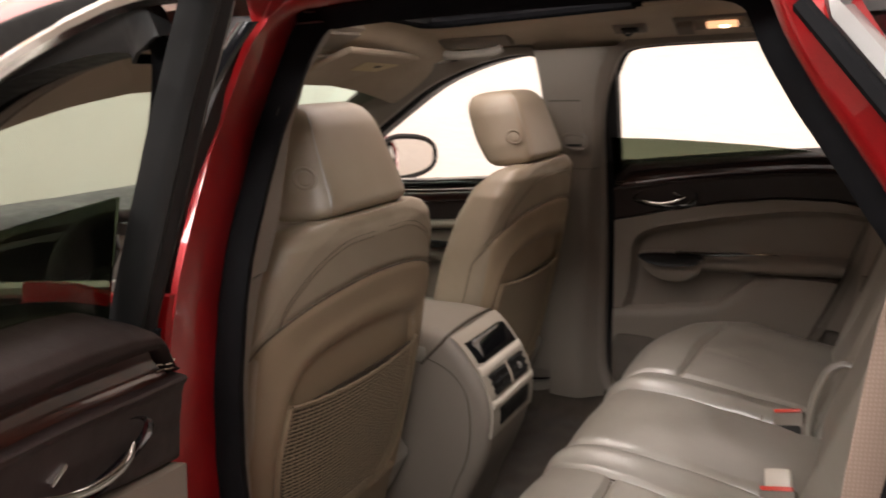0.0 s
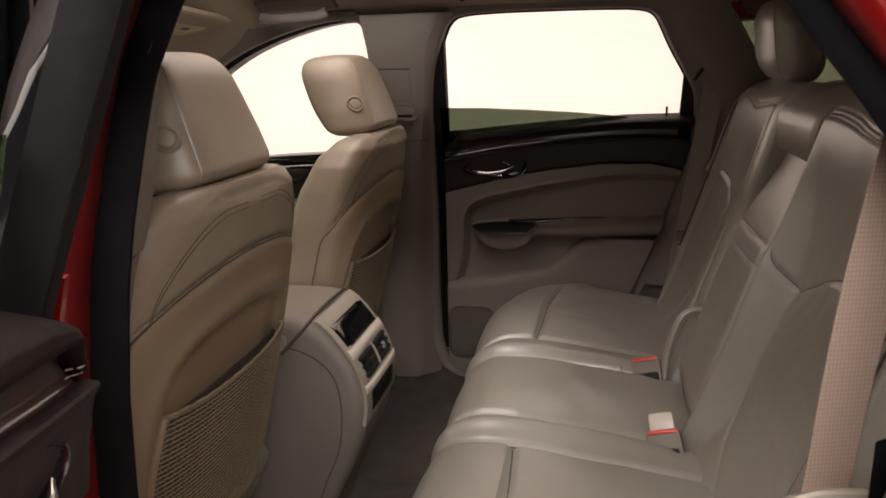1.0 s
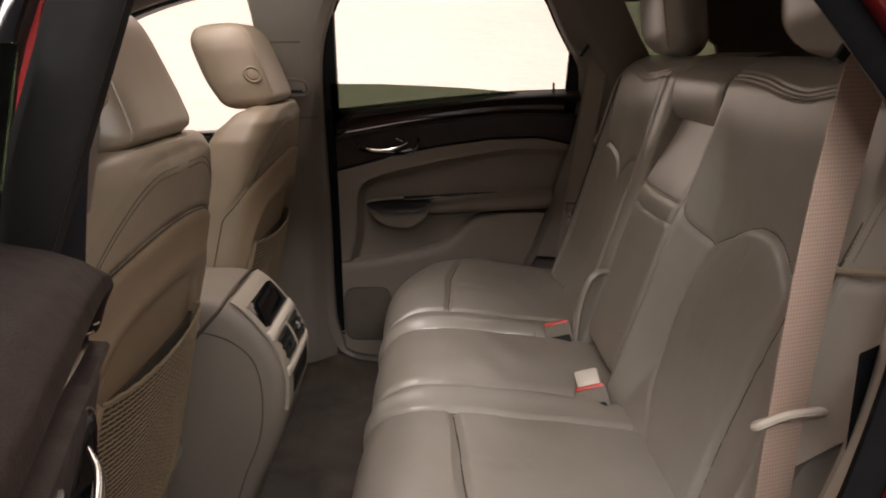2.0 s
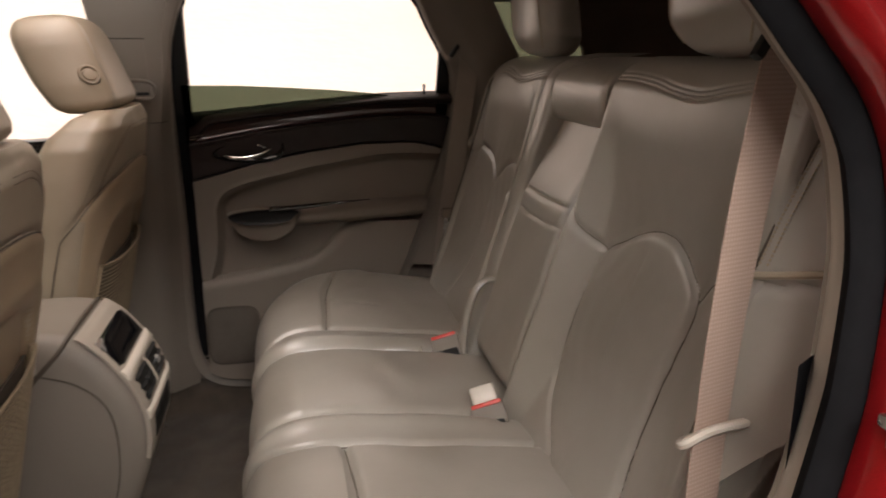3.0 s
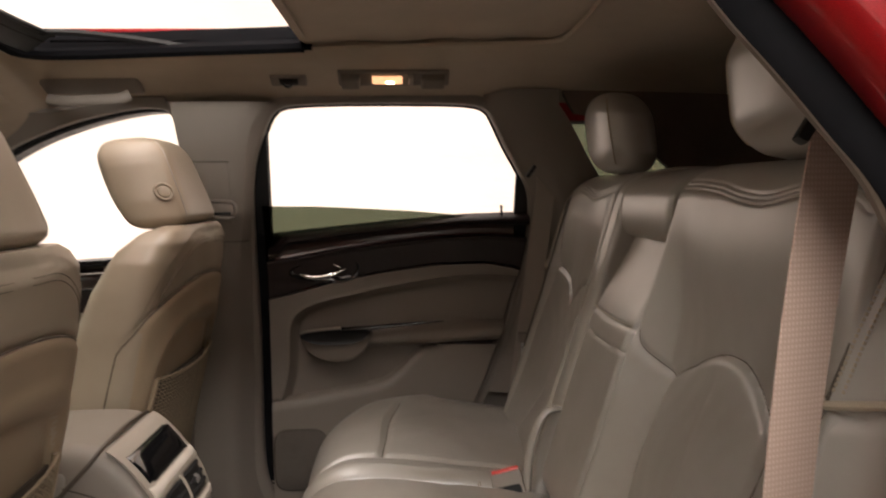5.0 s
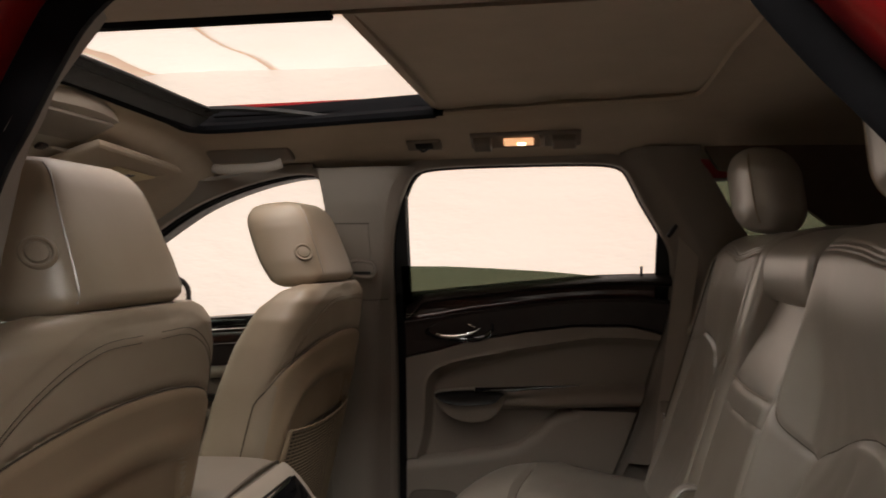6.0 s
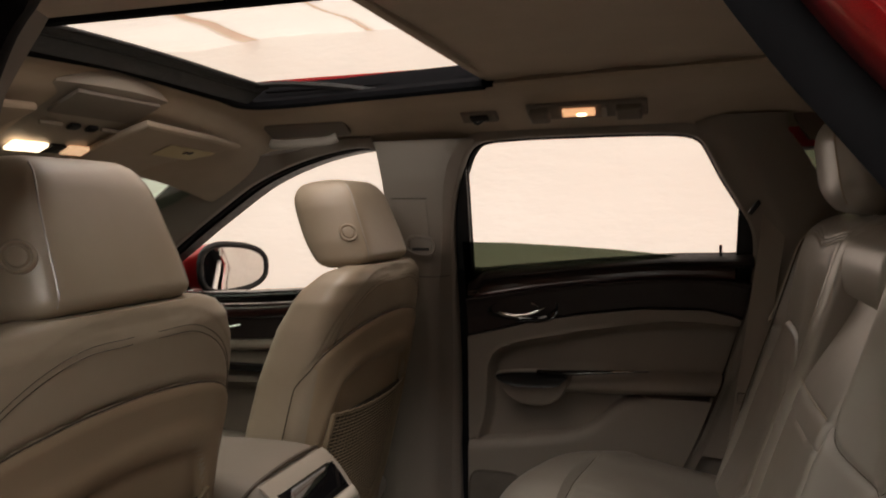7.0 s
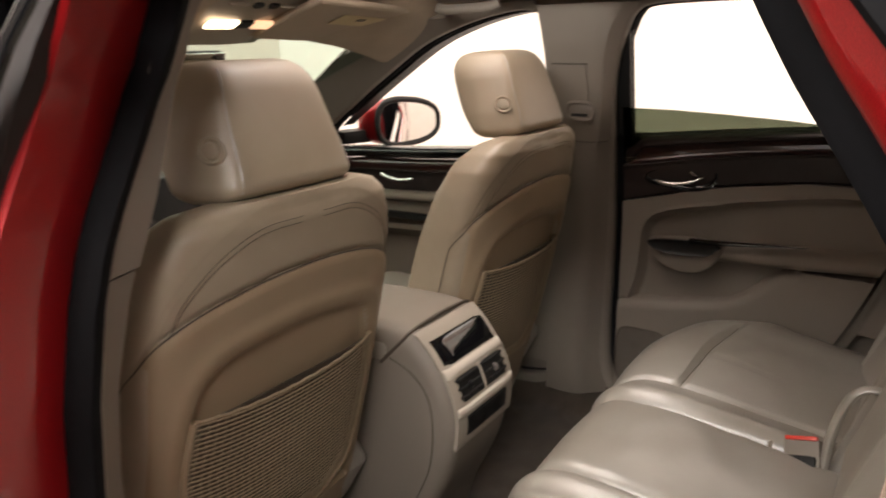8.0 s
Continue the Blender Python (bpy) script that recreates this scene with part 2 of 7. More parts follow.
def sheet(P, offset):
    """A solid from a grid of points and the same grid moved by offset (a vector, or an array of vectors)."""
    P = np.asarray(P, float)
    nu, nv = P.shape[:2]
    Q = P + np.asarray(offset, float)
    v, f = grid(P)
    v2, f2 = grid(Q)
    o = len(v)
    faces = list(f) + [tuple(reversed([i + o for i in q])) for q in f2]
    rim = [(i, 0) for i in range(nu)] + [(nu - 1, j) for j in range(1, nv)] + [(i, nv - 1) for i in range(nu - 2, -1, -1)] + [(0, j) for j in range(nv - 2, 0, -1)]
    ids = [i * nv + j for i, j in rim]
    for a, b in zip(ids, ids[1:] + ids[:1]):
        faces.append((a, b, b + o, a + o))
    return v + v2, faces


def loft(rings, cap=True):
    """A skin over rings [n, m, 3], each closed; the ends closed by fans."""
    R = np.asarray(rings, float)
    n, m = R.shape[:2]
    v, f = grid(R, wrap_v=True)
    if cap:
        for k in (0, n - 1):
            c = len(v)
            v.append(tuple(R[k].mean(0)))
            for j in range(m):
                f.append((k * m + j, k * m + (j + 1) % m, c))
    return v, f


def tube(pts, r, n=8, closed=False, cap=True, flat=1.0):
    """A round cord along pts; r may vary along it."""
    P = np.asarray(pts, float)
    k = len(P)
    rr = np.broadcast_to(np.asarray(r, float), (k,))
    T = np.gradient(P, axis=0)
    if closed:
        T = np.roll(P, -1, 0) - np.roll(P, 1, 0)
    T /= np.linalg.norm(T, axis=1)[:, None] + 1e-9
    up = np.array([0.31, 0.2, 0.93])
    if abs(T[0] @ up) > 0.9:
        up = np.array([1.0, 0.1, 0.0])
    rings = []
    a = up - T[0] * (T[0] @ up)
    for i in range(k):
        a = a - T[i] * (T[i] @ a)
        a /= np.linalg.norm(a) + 1e-9
        b = np.cross(T[i], a)
        ang = np.linspace(0, 2 * math.pi, n, endpoint=False)
        rings.append(P[i] + rr[i] * (np.cos(ang)[:, None] * a + flat * np.sin(ang)[:, None] * b))
    R = np.array(rings)
    if closed:
        return grid(R, wrap_u=True, wrap_v=True)
    return loft(R, cap)


def block(c, s, bevel=0.004, rot=None, seg=2):
    """A box with rounded edges, centre c, size s, turned by rot (degrees)."""
    bm = bmesh.new()
    bmesh.ops.create_cube(bm, size=1.0)
    bmesh.ops.scale(bm, vec=s, verts=bm.verts)
    if bevel > 0:
        bmesh.ops.bevel(bm, geom=bm.edges[:], offset=min(bevel, min(s) * 0.45), segments=seg, profile=0.6, affect="EDGES")
    m = pose(*c, *(rot or (0, 0, 0)))
    bm.transform(m)
    bm.verts.index_update()
    out = [tuple(v.co) for v in bm.verts], [tuple(v.index for v in f.verts) for f in bm.faces]
    bm.free()
    return out


def plate(poly, axis, at, thick, bevel=0.003):
    """A flat outline (two coordinates a point) given thickness along an axis, edges rounded."""
    bm = bmesh.new()
    def lift(p, h):
        if axis == "x":
            return (h, p[0], p[1])
        if axis == "y":
            return (p[0], h, p[1])
        return (p[0], p[1], h)
    vs = [bm.verts.new(lift(p, at)) for p in poly]
    face = bm.faces.new(vs)
    r = bmesh.ops.extrude_face_region(bm, geom=[face])
    up = [g for g in r["geom"] if isinstance(g, bmesh.types.BMVert)]
    d = {"x": (thick, 0, 0), "y": (0, thick, 0), "z": (0, 0, thick)}[axis]
    bmesh.ops.translate(bm, vec=d, verts=up)
    if bevel > 0:
        ed = [e for e in bm.edges if len(e.link_faces) == 2 and abs(e.link_faces[0].normal.dot(e.link_faces[1].normal)) < 0.5 and any(len(f.verts) == len(poly) for f in e.link_faces)]
        bm.normal_update()
        ed = [e for e in bm.edges if any(len(f.verts) == len(poly) for f in e.link_faces)] if len(poly) > 4 else bm.edges[:]
        bmesh.ops.bevel(bm, geom=ed, offset=min(bevel, abs(thick) * 0.45), segments=2, profile=0.6, affect="EDGES")
    bm.verts.index_update()
    out = [tuple(v.co) for v in bm.verts], [tuple(v.index for v in f.verts) for f in bm.faces]
    bm.free()
    return out


def superring(cx, cy, z, a, b, power, n, tilt=0.0):
    """A rounded-square ring, level but for a tilt (z falls by tilt per metre of y)."""
    t = np.linspace(0, 2 * math.pi, n, endpoint=False)
    c, s = np.cos(t), np.sin(t)
    x = a * np.sign(c) * np.abs(c) ** (2 / power)
    y = b * np.sign(s) * np.abs(s) ** (2 / power)
    return np.stack([cx + x, cy + y, z - tilt * y + 0 * x], 1)


def seg_dist(px, pz, line):
    """Distance of grid points to a polyline in two coordinates."""
    L = np.asarray(line, float)
    best = np.full(px.shape, 9.0)
    for (ax, az), (bx, bz) in zip(L[:-1], L[1:]):
        dx, dz = bx - ax, bz - az
        t = np.clip(((px - ax) * dx + (pz - az) * dz) / (dx * dx + dz * dz + 1e-12), 0, 1)
        best = np.minimum(best, np.hypot(px - ax - t * dx, pz - az - t * dz))
    return best


def inside(px, pz, poly):
    """Whether grid points lie inside an outline."""
    L = np.asarray(poly, float)
    res = np.zeros(px.shape, bool)
    for (ax, az), (bx, bz) in zip(L, np.roll(L, -1, 0)):
        cond = ((az > pz) != (bz > pz)) & (px < (bx - ax) * (pz - az) / (bz - az + 1e-12) + ax)
        res ^= cond
    return res


def groove(d, depth, width):
    return -depth * np.exp(-(d / width) ** 2)


def step(v, lo, hi):
    t = np.clip((v - lo) / (hi - lo), 0, 1)
    return t * t * (3 - 2 * t)


def edge_spread(n, sharp=1.7):
    """0 to 1, closer together at both ends."""
    t = np.linspace(-1, 1, n)
    return 0.5 + 0.5 * np.sign(t) * (1 - (1 - np.abs(t)) ** sharp)


def shoulder(d, r):
    """0 at an edge, 1 at r metres from it, round like a cushion's edge."""
    t = np.clip(d / r, 0, 1)
    return np.sqrt(1 - (1 - t) ** 2)


def wobble(x, z, amp, scale, seed=0.0):
    return amp * (np.sin(x * scale + 1.3 + seed) * np.cos(z * scale * 0.8 + seed * 2.1) + 0.5 * np.sin(x * scale * 2.3 + z * scale * 1.7 + seed))


# ---------------------------------------------------------------- the studio
def studio():
    lx, hx, ly, hy, top = -5.2, 4.15, -4.2, 4.6, 2.75
    solo("ground", grid(np.array([[(x, y, 0.0) for y in np.linspace(-4.6, 5.0, 9)] for x in np.linspace(-5.6, 4.6, 9)])), GROUND,
         "smooth pale studio floor under the parked car", "floor", kind="structure")

    def wall(name, a, b, mat, label):
        n = 90
        P = []
        ux, uy = b[1] - a[1], a[0] - b[0]
        l = math.hypot(ux, uy)
        for i in range(n + 1):
            t = i / n
            x, y = a[0] + (b[0] - a[0]) * t, a[1] + (b[1] - a[1]) * t
            d = 0.012 * math.sin(t * 61) + 0.02 * math.sin(t * 17 + 1)
            P.append([(x + ux / l * d, y + uy / l * d, z) for z in np.linspace(0, top, 4)])
        solo(name, sheet(np.array(P), (-0.04 * ux / l, -0.04 * uy / l, 0)), mat, label, "wall", kind="structure")

    wall("wall_east", (hx, ly), (hx, hy), GLOWCLOTH, "white cloth studio wall with soft folds and added glow")
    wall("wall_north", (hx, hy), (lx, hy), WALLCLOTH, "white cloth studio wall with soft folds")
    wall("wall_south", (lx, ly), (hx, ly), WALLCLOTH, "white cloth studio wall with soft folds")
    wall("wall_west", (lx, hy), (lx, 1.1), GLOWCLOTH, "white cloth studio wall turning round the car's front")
    wall("wall_west_hall", (lx, 1.1), (lx, ly), DIMWALL, "unseen near-black wall behind the open door, cutting light")
    mx = TENT_EDGE
    for name, xa, xb, dz, mat, text in (("ceiling_cloth", mx, 2.55, 0.0, ROOFCLOTH, "white cloth studio ceiling with added glow, mostly unseen"),
                                        ("ceiling_cloth_edge", 2.50, hx + 0.05, 0.012, EDGECLOTH, "ceiling cloth along the wall, weaker added glow, brown water marks")):
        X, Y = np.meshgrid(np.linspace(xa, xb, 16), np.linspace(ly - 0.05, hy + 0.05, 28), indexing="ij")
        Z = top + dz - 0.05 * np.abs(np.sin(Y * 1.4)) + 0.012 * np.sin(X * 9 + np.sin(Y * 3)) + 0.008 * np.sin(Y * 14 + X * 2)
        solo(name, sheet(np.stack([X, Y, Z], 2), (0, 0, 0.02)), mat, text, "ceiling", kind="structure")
    # unseen dark ceiling past the cloth, keeps light off the far door
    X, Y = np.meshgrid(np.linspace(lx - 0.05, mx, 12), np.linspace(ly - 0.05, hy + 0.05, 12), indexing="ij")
    solo("ceiling", sheet(np.stack([X, Y, top + 0 * X], 2), (0, 0, 0.02)), DIMWALL, "unseen near-black ceiling that cuts light from the left", "ceiling", kind="structure")


TENT_EDGE = -1.7
studio()


def hall_lamp(x, y, z, aim, watts):
    """A long lamp on the hall ceiling beside the tent, tipped towards the car."""
    l = thing("hall_lamp", "long white hall lamp hung beside the studio tent", "lamp", (x, y, z), "hall lamps")
    m = look((x, y, z), aim)
    part("housing", moved(block((0, 0, 0.05), (2.06, 0.40, 0.08), 0.012), m), WALLCLOTH, l, "white sheet metal housing")
    part("diffuser", moved(block((0, 0, 0.012), (2.00, 0.34, 0.012), 0.004), m), TUBELIGHT, l, "glowing white diffuser")
    for dy in (-0.7, 0.7):
        part("hanger", tube(np.array([(x - 0.03, y + dy, z + 0.08 + (2.78 - z - 0.08) * k / 8) for k in range(9)]), 0.005, 6), STEEL, l, "thin steel hanger")
    d = bpy.data.lights.new("lamp_light", "AREA")
    d.shape, d.size, d.size_y, d.energy, d.color = "RECTANGLE", 1.95, 0.28, watts, (1.0, 0.95, 0.91)
    o = new("lamp_light", d)
    o.matrix_world = m


hall_lamp(-2.3, -0.55, 2.36, (-0.3, -0.4, 0.95), 58.0)


def added_tube_lamp(x, y, z, length, watts):
    """An unseen, slim tube lamp added under the tent's ceiling, to light the cushions through the open sunroof."""
    l = thing("added_tube_lamp", "slim tube lamp, unseen, added over the open sunroof", "lamp", (x, y, z), "hall lamps")
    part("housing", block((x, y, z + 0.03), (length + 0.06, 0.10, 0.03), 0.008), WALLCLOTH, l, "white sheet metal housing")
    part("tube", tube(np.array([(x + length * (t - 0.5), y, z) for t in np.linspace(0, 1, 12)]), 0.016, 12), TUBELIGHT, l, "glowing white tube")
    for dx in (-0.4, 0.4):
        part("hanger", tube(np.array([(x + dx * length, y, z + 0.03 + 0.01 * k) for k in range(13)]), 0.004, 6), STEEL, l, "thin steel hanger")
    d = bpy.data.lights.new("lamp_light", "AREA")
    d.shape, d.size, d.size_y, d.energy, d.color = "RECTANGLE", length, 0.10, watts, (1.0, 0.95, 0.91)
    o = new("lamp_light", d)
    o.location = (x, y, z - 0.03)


added_tube_lamp(0.0, 0.12, 2.62, 1.5, 10.0)


# ---------------------------------------------------------------- the car's shell
# x: to the car's right, y: ahead, z: up; the middle of the car is x = 0
ZI = [0.3, 1.0, 1.1, 1.2, 1.3, 1.4, 1.5, 1.56]
XI = [0.73, 0.73, 0.72, 0.70, 0.67, 0.64, 0.605, 0.58]
ZO = [0.2, 0.3, 0.5, 0.8, 1.15, 1.25, 1.3, 1.4, 1.5, 1.57, 1.61]
XO = [0.86, 0.90, 0.935, 0.945, 0.93, 0.905, 0.875, 0.825, 0.765, 0.69, 0.60]


def xi(z):
    return np.interp(z, ZI, XI)


def xo(z):
    return np.interp(z, ZO, XO)


OPENING = curve([(-0.006, 1.39), (0.004, 1.33), (0.010, 1.25), (0.012, 1.12), (0.011, 0.90), (0.012, 0.70), (0.004, 0.585), (-0.03, 0.525), (-0.12, 0.505), (-0.26, 0.51),
                 (-0.38, 0.55), (-0.47, 0.66), (-0.545, 0.80), (-0.60, 0.94), (-0.632, 1.04), (-0.655, 1.13), (-0.668, 1.20), (-0.672, 1.26), (-0.666, 1.318),
                 (-0.640, 1.370), (-0.604, 1.430), (-0.578, 1.480), (-0.560, 1.508), (-0.53, 1.521), (-0.46, 1.526), (-0.30, 1.528), (-0.16, 1.527), (-0.085, 1.521), (-0.055, 1.503), (-0.036, 1.470), (-0.019, 1.43)], 260, closed=True)
LEFT_OPENING = OPENING.copy()
LEFT_OPENING[:, 1] += 0.014 * np.clip((LEFT_OPENING[:, 1] - 1.43) / 0.075, 0, 1)
LEFT_OPENING[:, 0] += np.interp(LEFT_OPENING[:, 1], [1.10, 1.28, 1.36, 1.42, 1.48], [-0.022, -0.020, -0.006, 0.0, 0.012]) * np.clip((-0.40 - LEFT_OPENING[:, 0]) / 0.15, 0, 1)
FRONT_OPENING = curve([(0.158, 1.39), (0.155, 1.25), (0.152, 1.0), (0.15, 0.7), (0.165, 0.56), (0.25, 0.50), (0.6, 0.49), (0.95, 0.50), (1.05, 0.60), (1.07, 0.85), (1.06, 1.05),
                       (0.99, 1.17), (0.84, 1.27), (0.69, 1.36), (0.55, 1.437), (0.42, 1.485), (0.30, 1.513), (0.21, 1.520), (0.172, 1.496)], 220, closed=True)
LEFT_FRONT = FRONT_OPENING.copy()
LEFT_FRONT[:, 0] -= 0.066 * np.clip((0.45 - LEFT_FRONT[:, 0]) / 0.25, 0, 1)


def outward(path):
    """Normals of a closed outline, away from its middle."""
    t = np.roll(path, -1, 0) - np.roll(path, 1, 0)
    n = np.stack([t[:, 1], -t[:, 0]], 1)
    n /= np.linalg.norm(n, axis=1)[:, None]
    c = path.mean(0)
    if np.sum((path - c) * n) < 0:
        n = -n
    return n


def lean_in(z):
    """How far the centre post's edge by the open doorway leans inboard."""
    return np.interp(z, [1.26, 1.30, 1.36, 1.42, 1.47, 1.52], [0.0, 0.007, 0.025, 0.036, 0.024, 0.0])


def lean_ahead(z):
    return np.interp(z, [1.26, 1.30, 1.36, 1.42, 1.47, 1.52], [0.0, 0.003, 0.015, 0.025, 0.018, 0.0])


def round_opening(path, profile, side):
    """A strip run round an opening: profile of (distance away from the opening, distance outboard)."""
    n = outward(path)
    P = np.zeros((len(path), len(profile), 3))
    for j, (d, o) in enumerate(profile):
        # on the post between the doors the strip sits further inboard, and the jamb turns back to its edge
        post = np.clip((path[:, 0] + 0.10) / 0.04, 0, 1) if path is LEFT_OPENING else np.zeros(len(path))
        inboard = float(np.interp(o, [-0.018, 0.020, 0.056], [-0.018, -0.013, 0.023])) if o < 0.056 else float(np.interp(o, [0.056, 0.061, 0.104, 0.17], [0.023, 0.028, 0.117, 0.121]))
        ahead = d + (0.012 if o < 0.042 else 0.020) if o < 0.062 else float(np.interp(o, [0.062, 0.104, 0.17], [0.016, -0.008, -0.002]))
        turn = post * float(np.interp(o, [0.062, 0.104], [1.0, 0.7]))
        P[:, j, 0] = side * (xi(path[:, 1]) + o + post * (inboard - o) - turn * lean_in(path[:, 1]))
        P[:, j, 1:] = path + (d + post * (ahead - d))[:, None] * n
        P[:, j, 1] += turn * lean_ahead(path[:, 1])
    return grid(P, wrap_u=True)


SEAL = [(0.010, 0.018), (-0.002, 0.020), (-0.011, 0.026), (-0.015, 0.034), (-0.018, 0.041), (-0.014, 0.047), (-0.002, 0.051), (0.010, 0.050)]
EDGE = [(0.022, -0.018), (0.012, -0.013), (0.004, -0.007), (0.000, 0.000), (-0.001, 0.008), (0.000, 0.020), (0.006, 0.021)]
JAMB = [(0.008, 0.048), (0.004, 0.055), (0.004, 0.080), (0.008, 0.098), (0.016, 0.104), (0.034, 0.107), (0.040, 0.112), (0.043, 0.135), (0.046, 0.160), (0.056, 0.170)]

body = thing("car_body", "red metallic crossover body with an open rear doorway", "car body", (0, 0, 0), kind="structure")
SEAL_SHUT = [(0.010, 0.018), (0.002, 0.020), (-0.003, 0.026), (-0.004, 0.036), (0.002, 0.045), (0.010, 0.048)]
for side in (-1, 1):
    for path in ((OPENING, FRONT_OPENING) if side > 0 else (LEFT_OPENING, LEFT_FRONT)):
        front = path is FRONT_OPENING or path is LEFT_FRONT
        shut = side > 0 or front
        part("door_seal", round_opening(path, SEAL_SHUT if shut else SEAL, side), RUBBER, body, "black rubber door seal")
        part("door_jamb", round_opening(path, JAMB if not front else [(d * (0.35 if side < 0 else 1.0), 0.056 + (o - 0.056) * 0.6) for d, o in JAMB], side), PAINT if path is LEFT_OPENING else RUBBER, body, "glossy red painted door jamb" if path is LEFT_OPENING else "black rubber lined door gap")
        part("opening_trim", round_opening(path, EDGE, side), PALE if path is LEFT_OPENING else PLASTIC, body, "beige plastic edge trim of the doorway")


def quarter(side):
    """The rear wing: painted skin behind the rear doorway, with a dark side window and its bright strip."""
    rear = np.array(sorted([(p[1], p[0]) for p in OPENING if p[0] < -0.42], key=lambda q: q[0]))
    zs = np.linspace(0.56, 1.585, 60)
    P = np.zeros((60, 60, 3))
    for i, z in enumerate(zs):
        y0 = np.interp(z, rear[:, 0], rear[:, 1]) - 0.055
        if z > 1.47:
            y0 = -0.60 + (1.47 - z) * -0.3
        for j, t in enumerate(np.linspace(0, 1, 60)):
            y = y0 + (-2.15 - y0) * t
            nose = 0.10 * max(0, (t - 0.6) / 0.4) ** 2
            P[i, j] = (side * (xo(z) - nose), y, z)
    v, f = grid(P)
    WIN = np.array([(-0.79, 1.305), (-0.635, 1.49), (-1.34, 1.49), (-1.42, 1.305)])
    keep = []
    for q in f:
        c = np.mean([v[k] for k in q], axis=0)
        if not bool(inside(np.array([c[1]]), np.array([c[2]]), WIN)[0]):
            keep.append(q)
    part("quarter_panel", (v, keep), PAINT, body, "glossy red rear quarter panel")
    G = np.zeros((24, 40, 3))
    for i, t in enumerate(np.linspace(0, 1, 24)):
        z = 1.295 + 0.205 * t
        ya = -0.778 + 0.17 * t
        yb = -1.45 + 0.10 * t
        for j, s in enumerate(np.linspace(0, 1, 40)):
            y = ya + (yb - ya) * s
            G[i, j] = (side * (xo(z) + 0.006 - 0.10 * max(0, (0.62 * (-y - 0.6) / 1.5 - 0.25)) ** 2), y, z)
    pane = part("quarter_window", sheet(G, (side * -0.004, 0, 0)), PRIVACY, body, "dark tinted quarter window")
    pane.visible_shadow = False
    rim = np.vstack([G[0, :], G[:, -1][1:], G[-1, ::-1][1:], G[::-1, 0][1:-1]])
    part("window_strip", tube(rim + np.array([side * 0.002, 0, 0]), 0.009, 6, closed=True), SATIN, body, "satin metal window strip")
    part("window_seal", tube(G[:, 0] + np.array([side * 0.001, 0.018, 0]), 0.006, 6), RUBBER, body, "black seal beside the window strip")
    S = np.zeros((16, 50, 3))
    for i, z in enumerate(np.linspace(0.24, 0.50, 16)):
        for j, y in enumerate(np.linspace(-0.42, 1.10, 50)):
            S[i, j] = (side * (xo(z) - 0.02 * (1 - (z - 0.24) / 0.26)), y, z)
    part("sill_panel", sheet(S, (side * -0.05, 0, 0)), PAINT, body, "red painted door sill")


def roof():
    """The painted roof with its opening for the glass."""
    ys = np.concatenate([np.linspace(0.72, 0.40, 8), np.linspace(0.40, -0.20, 14)[1:], np.linspace(-0.20, -0.70, 10)[1:], np.linspace(-0.70, -1.95, 20)[1:]])

    def z_roof(x, y):
        z = 1.668 - 0.08 * x * x - 0.25 * x ** 6
        z -= 0.05 * max(0, (y - 0.35)) ** 1.0 + 0.15 * max(0, y - 0.45) ** 1.5
        z -= 0.035 * max(0, -0.4 - y) ** 1.6
        return z

    def strip_z(y, side=-1):
        if side > 0:
            return float(np.interp(y, [-1.5, -0.6, -0.2, 0.20, 0.30, 0.42, 0.55, 0.69, 0.84, 0.95], [1.52, 1.55, 1.575, 1.575, 1.570, 1.548, 1.505, 1.432, 1.345, 1.28]))
        return float(np.interp(y, [-1.5, -0.6, -0.2, 0.073, 0.123, 0.213, 0.30, 0.344, 0.45, 0.60, 0.75, 0.95], [1.52, 1.55, 1.562, 1.562, 1.556, 1.538, 1.512, 1.494, 1.452, 1.38, 1.30, 1.20]))

    for lo, hi, yr in ((-0.62, -0.39, (0.40, -0.70)), (0.39, 0.62, (0.40, -0.70))):
        xs = np.linspace(lo, hi, 22)
        yy = [y for y in ys if yr[1] - 1e-6 <= y <= yr[0] + 1e-6]
        part("roof_panel", sheet(np.array([[(x, y, z_roof(x, y)) for y in yy] for x in xs]), (0, 0, -0.006)), PAINT, body, "curved red roof panel")
    for a, b in ((0.72, 0.40), (-0.70, -1.95)):
        yy = np.linspace(a, b, 22)
        part("roof_panel", sheet(np.array([[(x, y, z_roof(x, y)) for y in yy] for x in np.linspace(-0.62, 0.62, 60)]), (0, 0, -0.006)), PAINT, body, "curved red roof panel")
    for side in (-1, 1):
        # the rail that closes the gap between roof and doorways
        P = []
        for y in np.linspace(0.72, -1.95, 70):
            top = z_roof(0.62, y)
            low = strip_z(y, side) + 0.006
            wide = xi(min(low, 1.53)) + 0.148 - 0.62
            P.append([(side * (0.62 + wide * s), y, top - (top - low) * (0.3 * s + 0.7 * s ** 2.5)) for s in np.linspace(0, 1, 14)])
        part("roof_rail", sheet(np.array(P), (0, 0, -0.008)), PAINT, body, "red painted roof rail")
        L = []
        for y in np.linspace(0.95, -1.5, 90):
            z = strip_z(y, side)
            L.append((side * (xi(min(z, 1.53)) + 0.150), y, z))
        part("drip_strip", tube(np.array(L), 0.012, 8), CHROME, body, "bright chrome drip moulding")


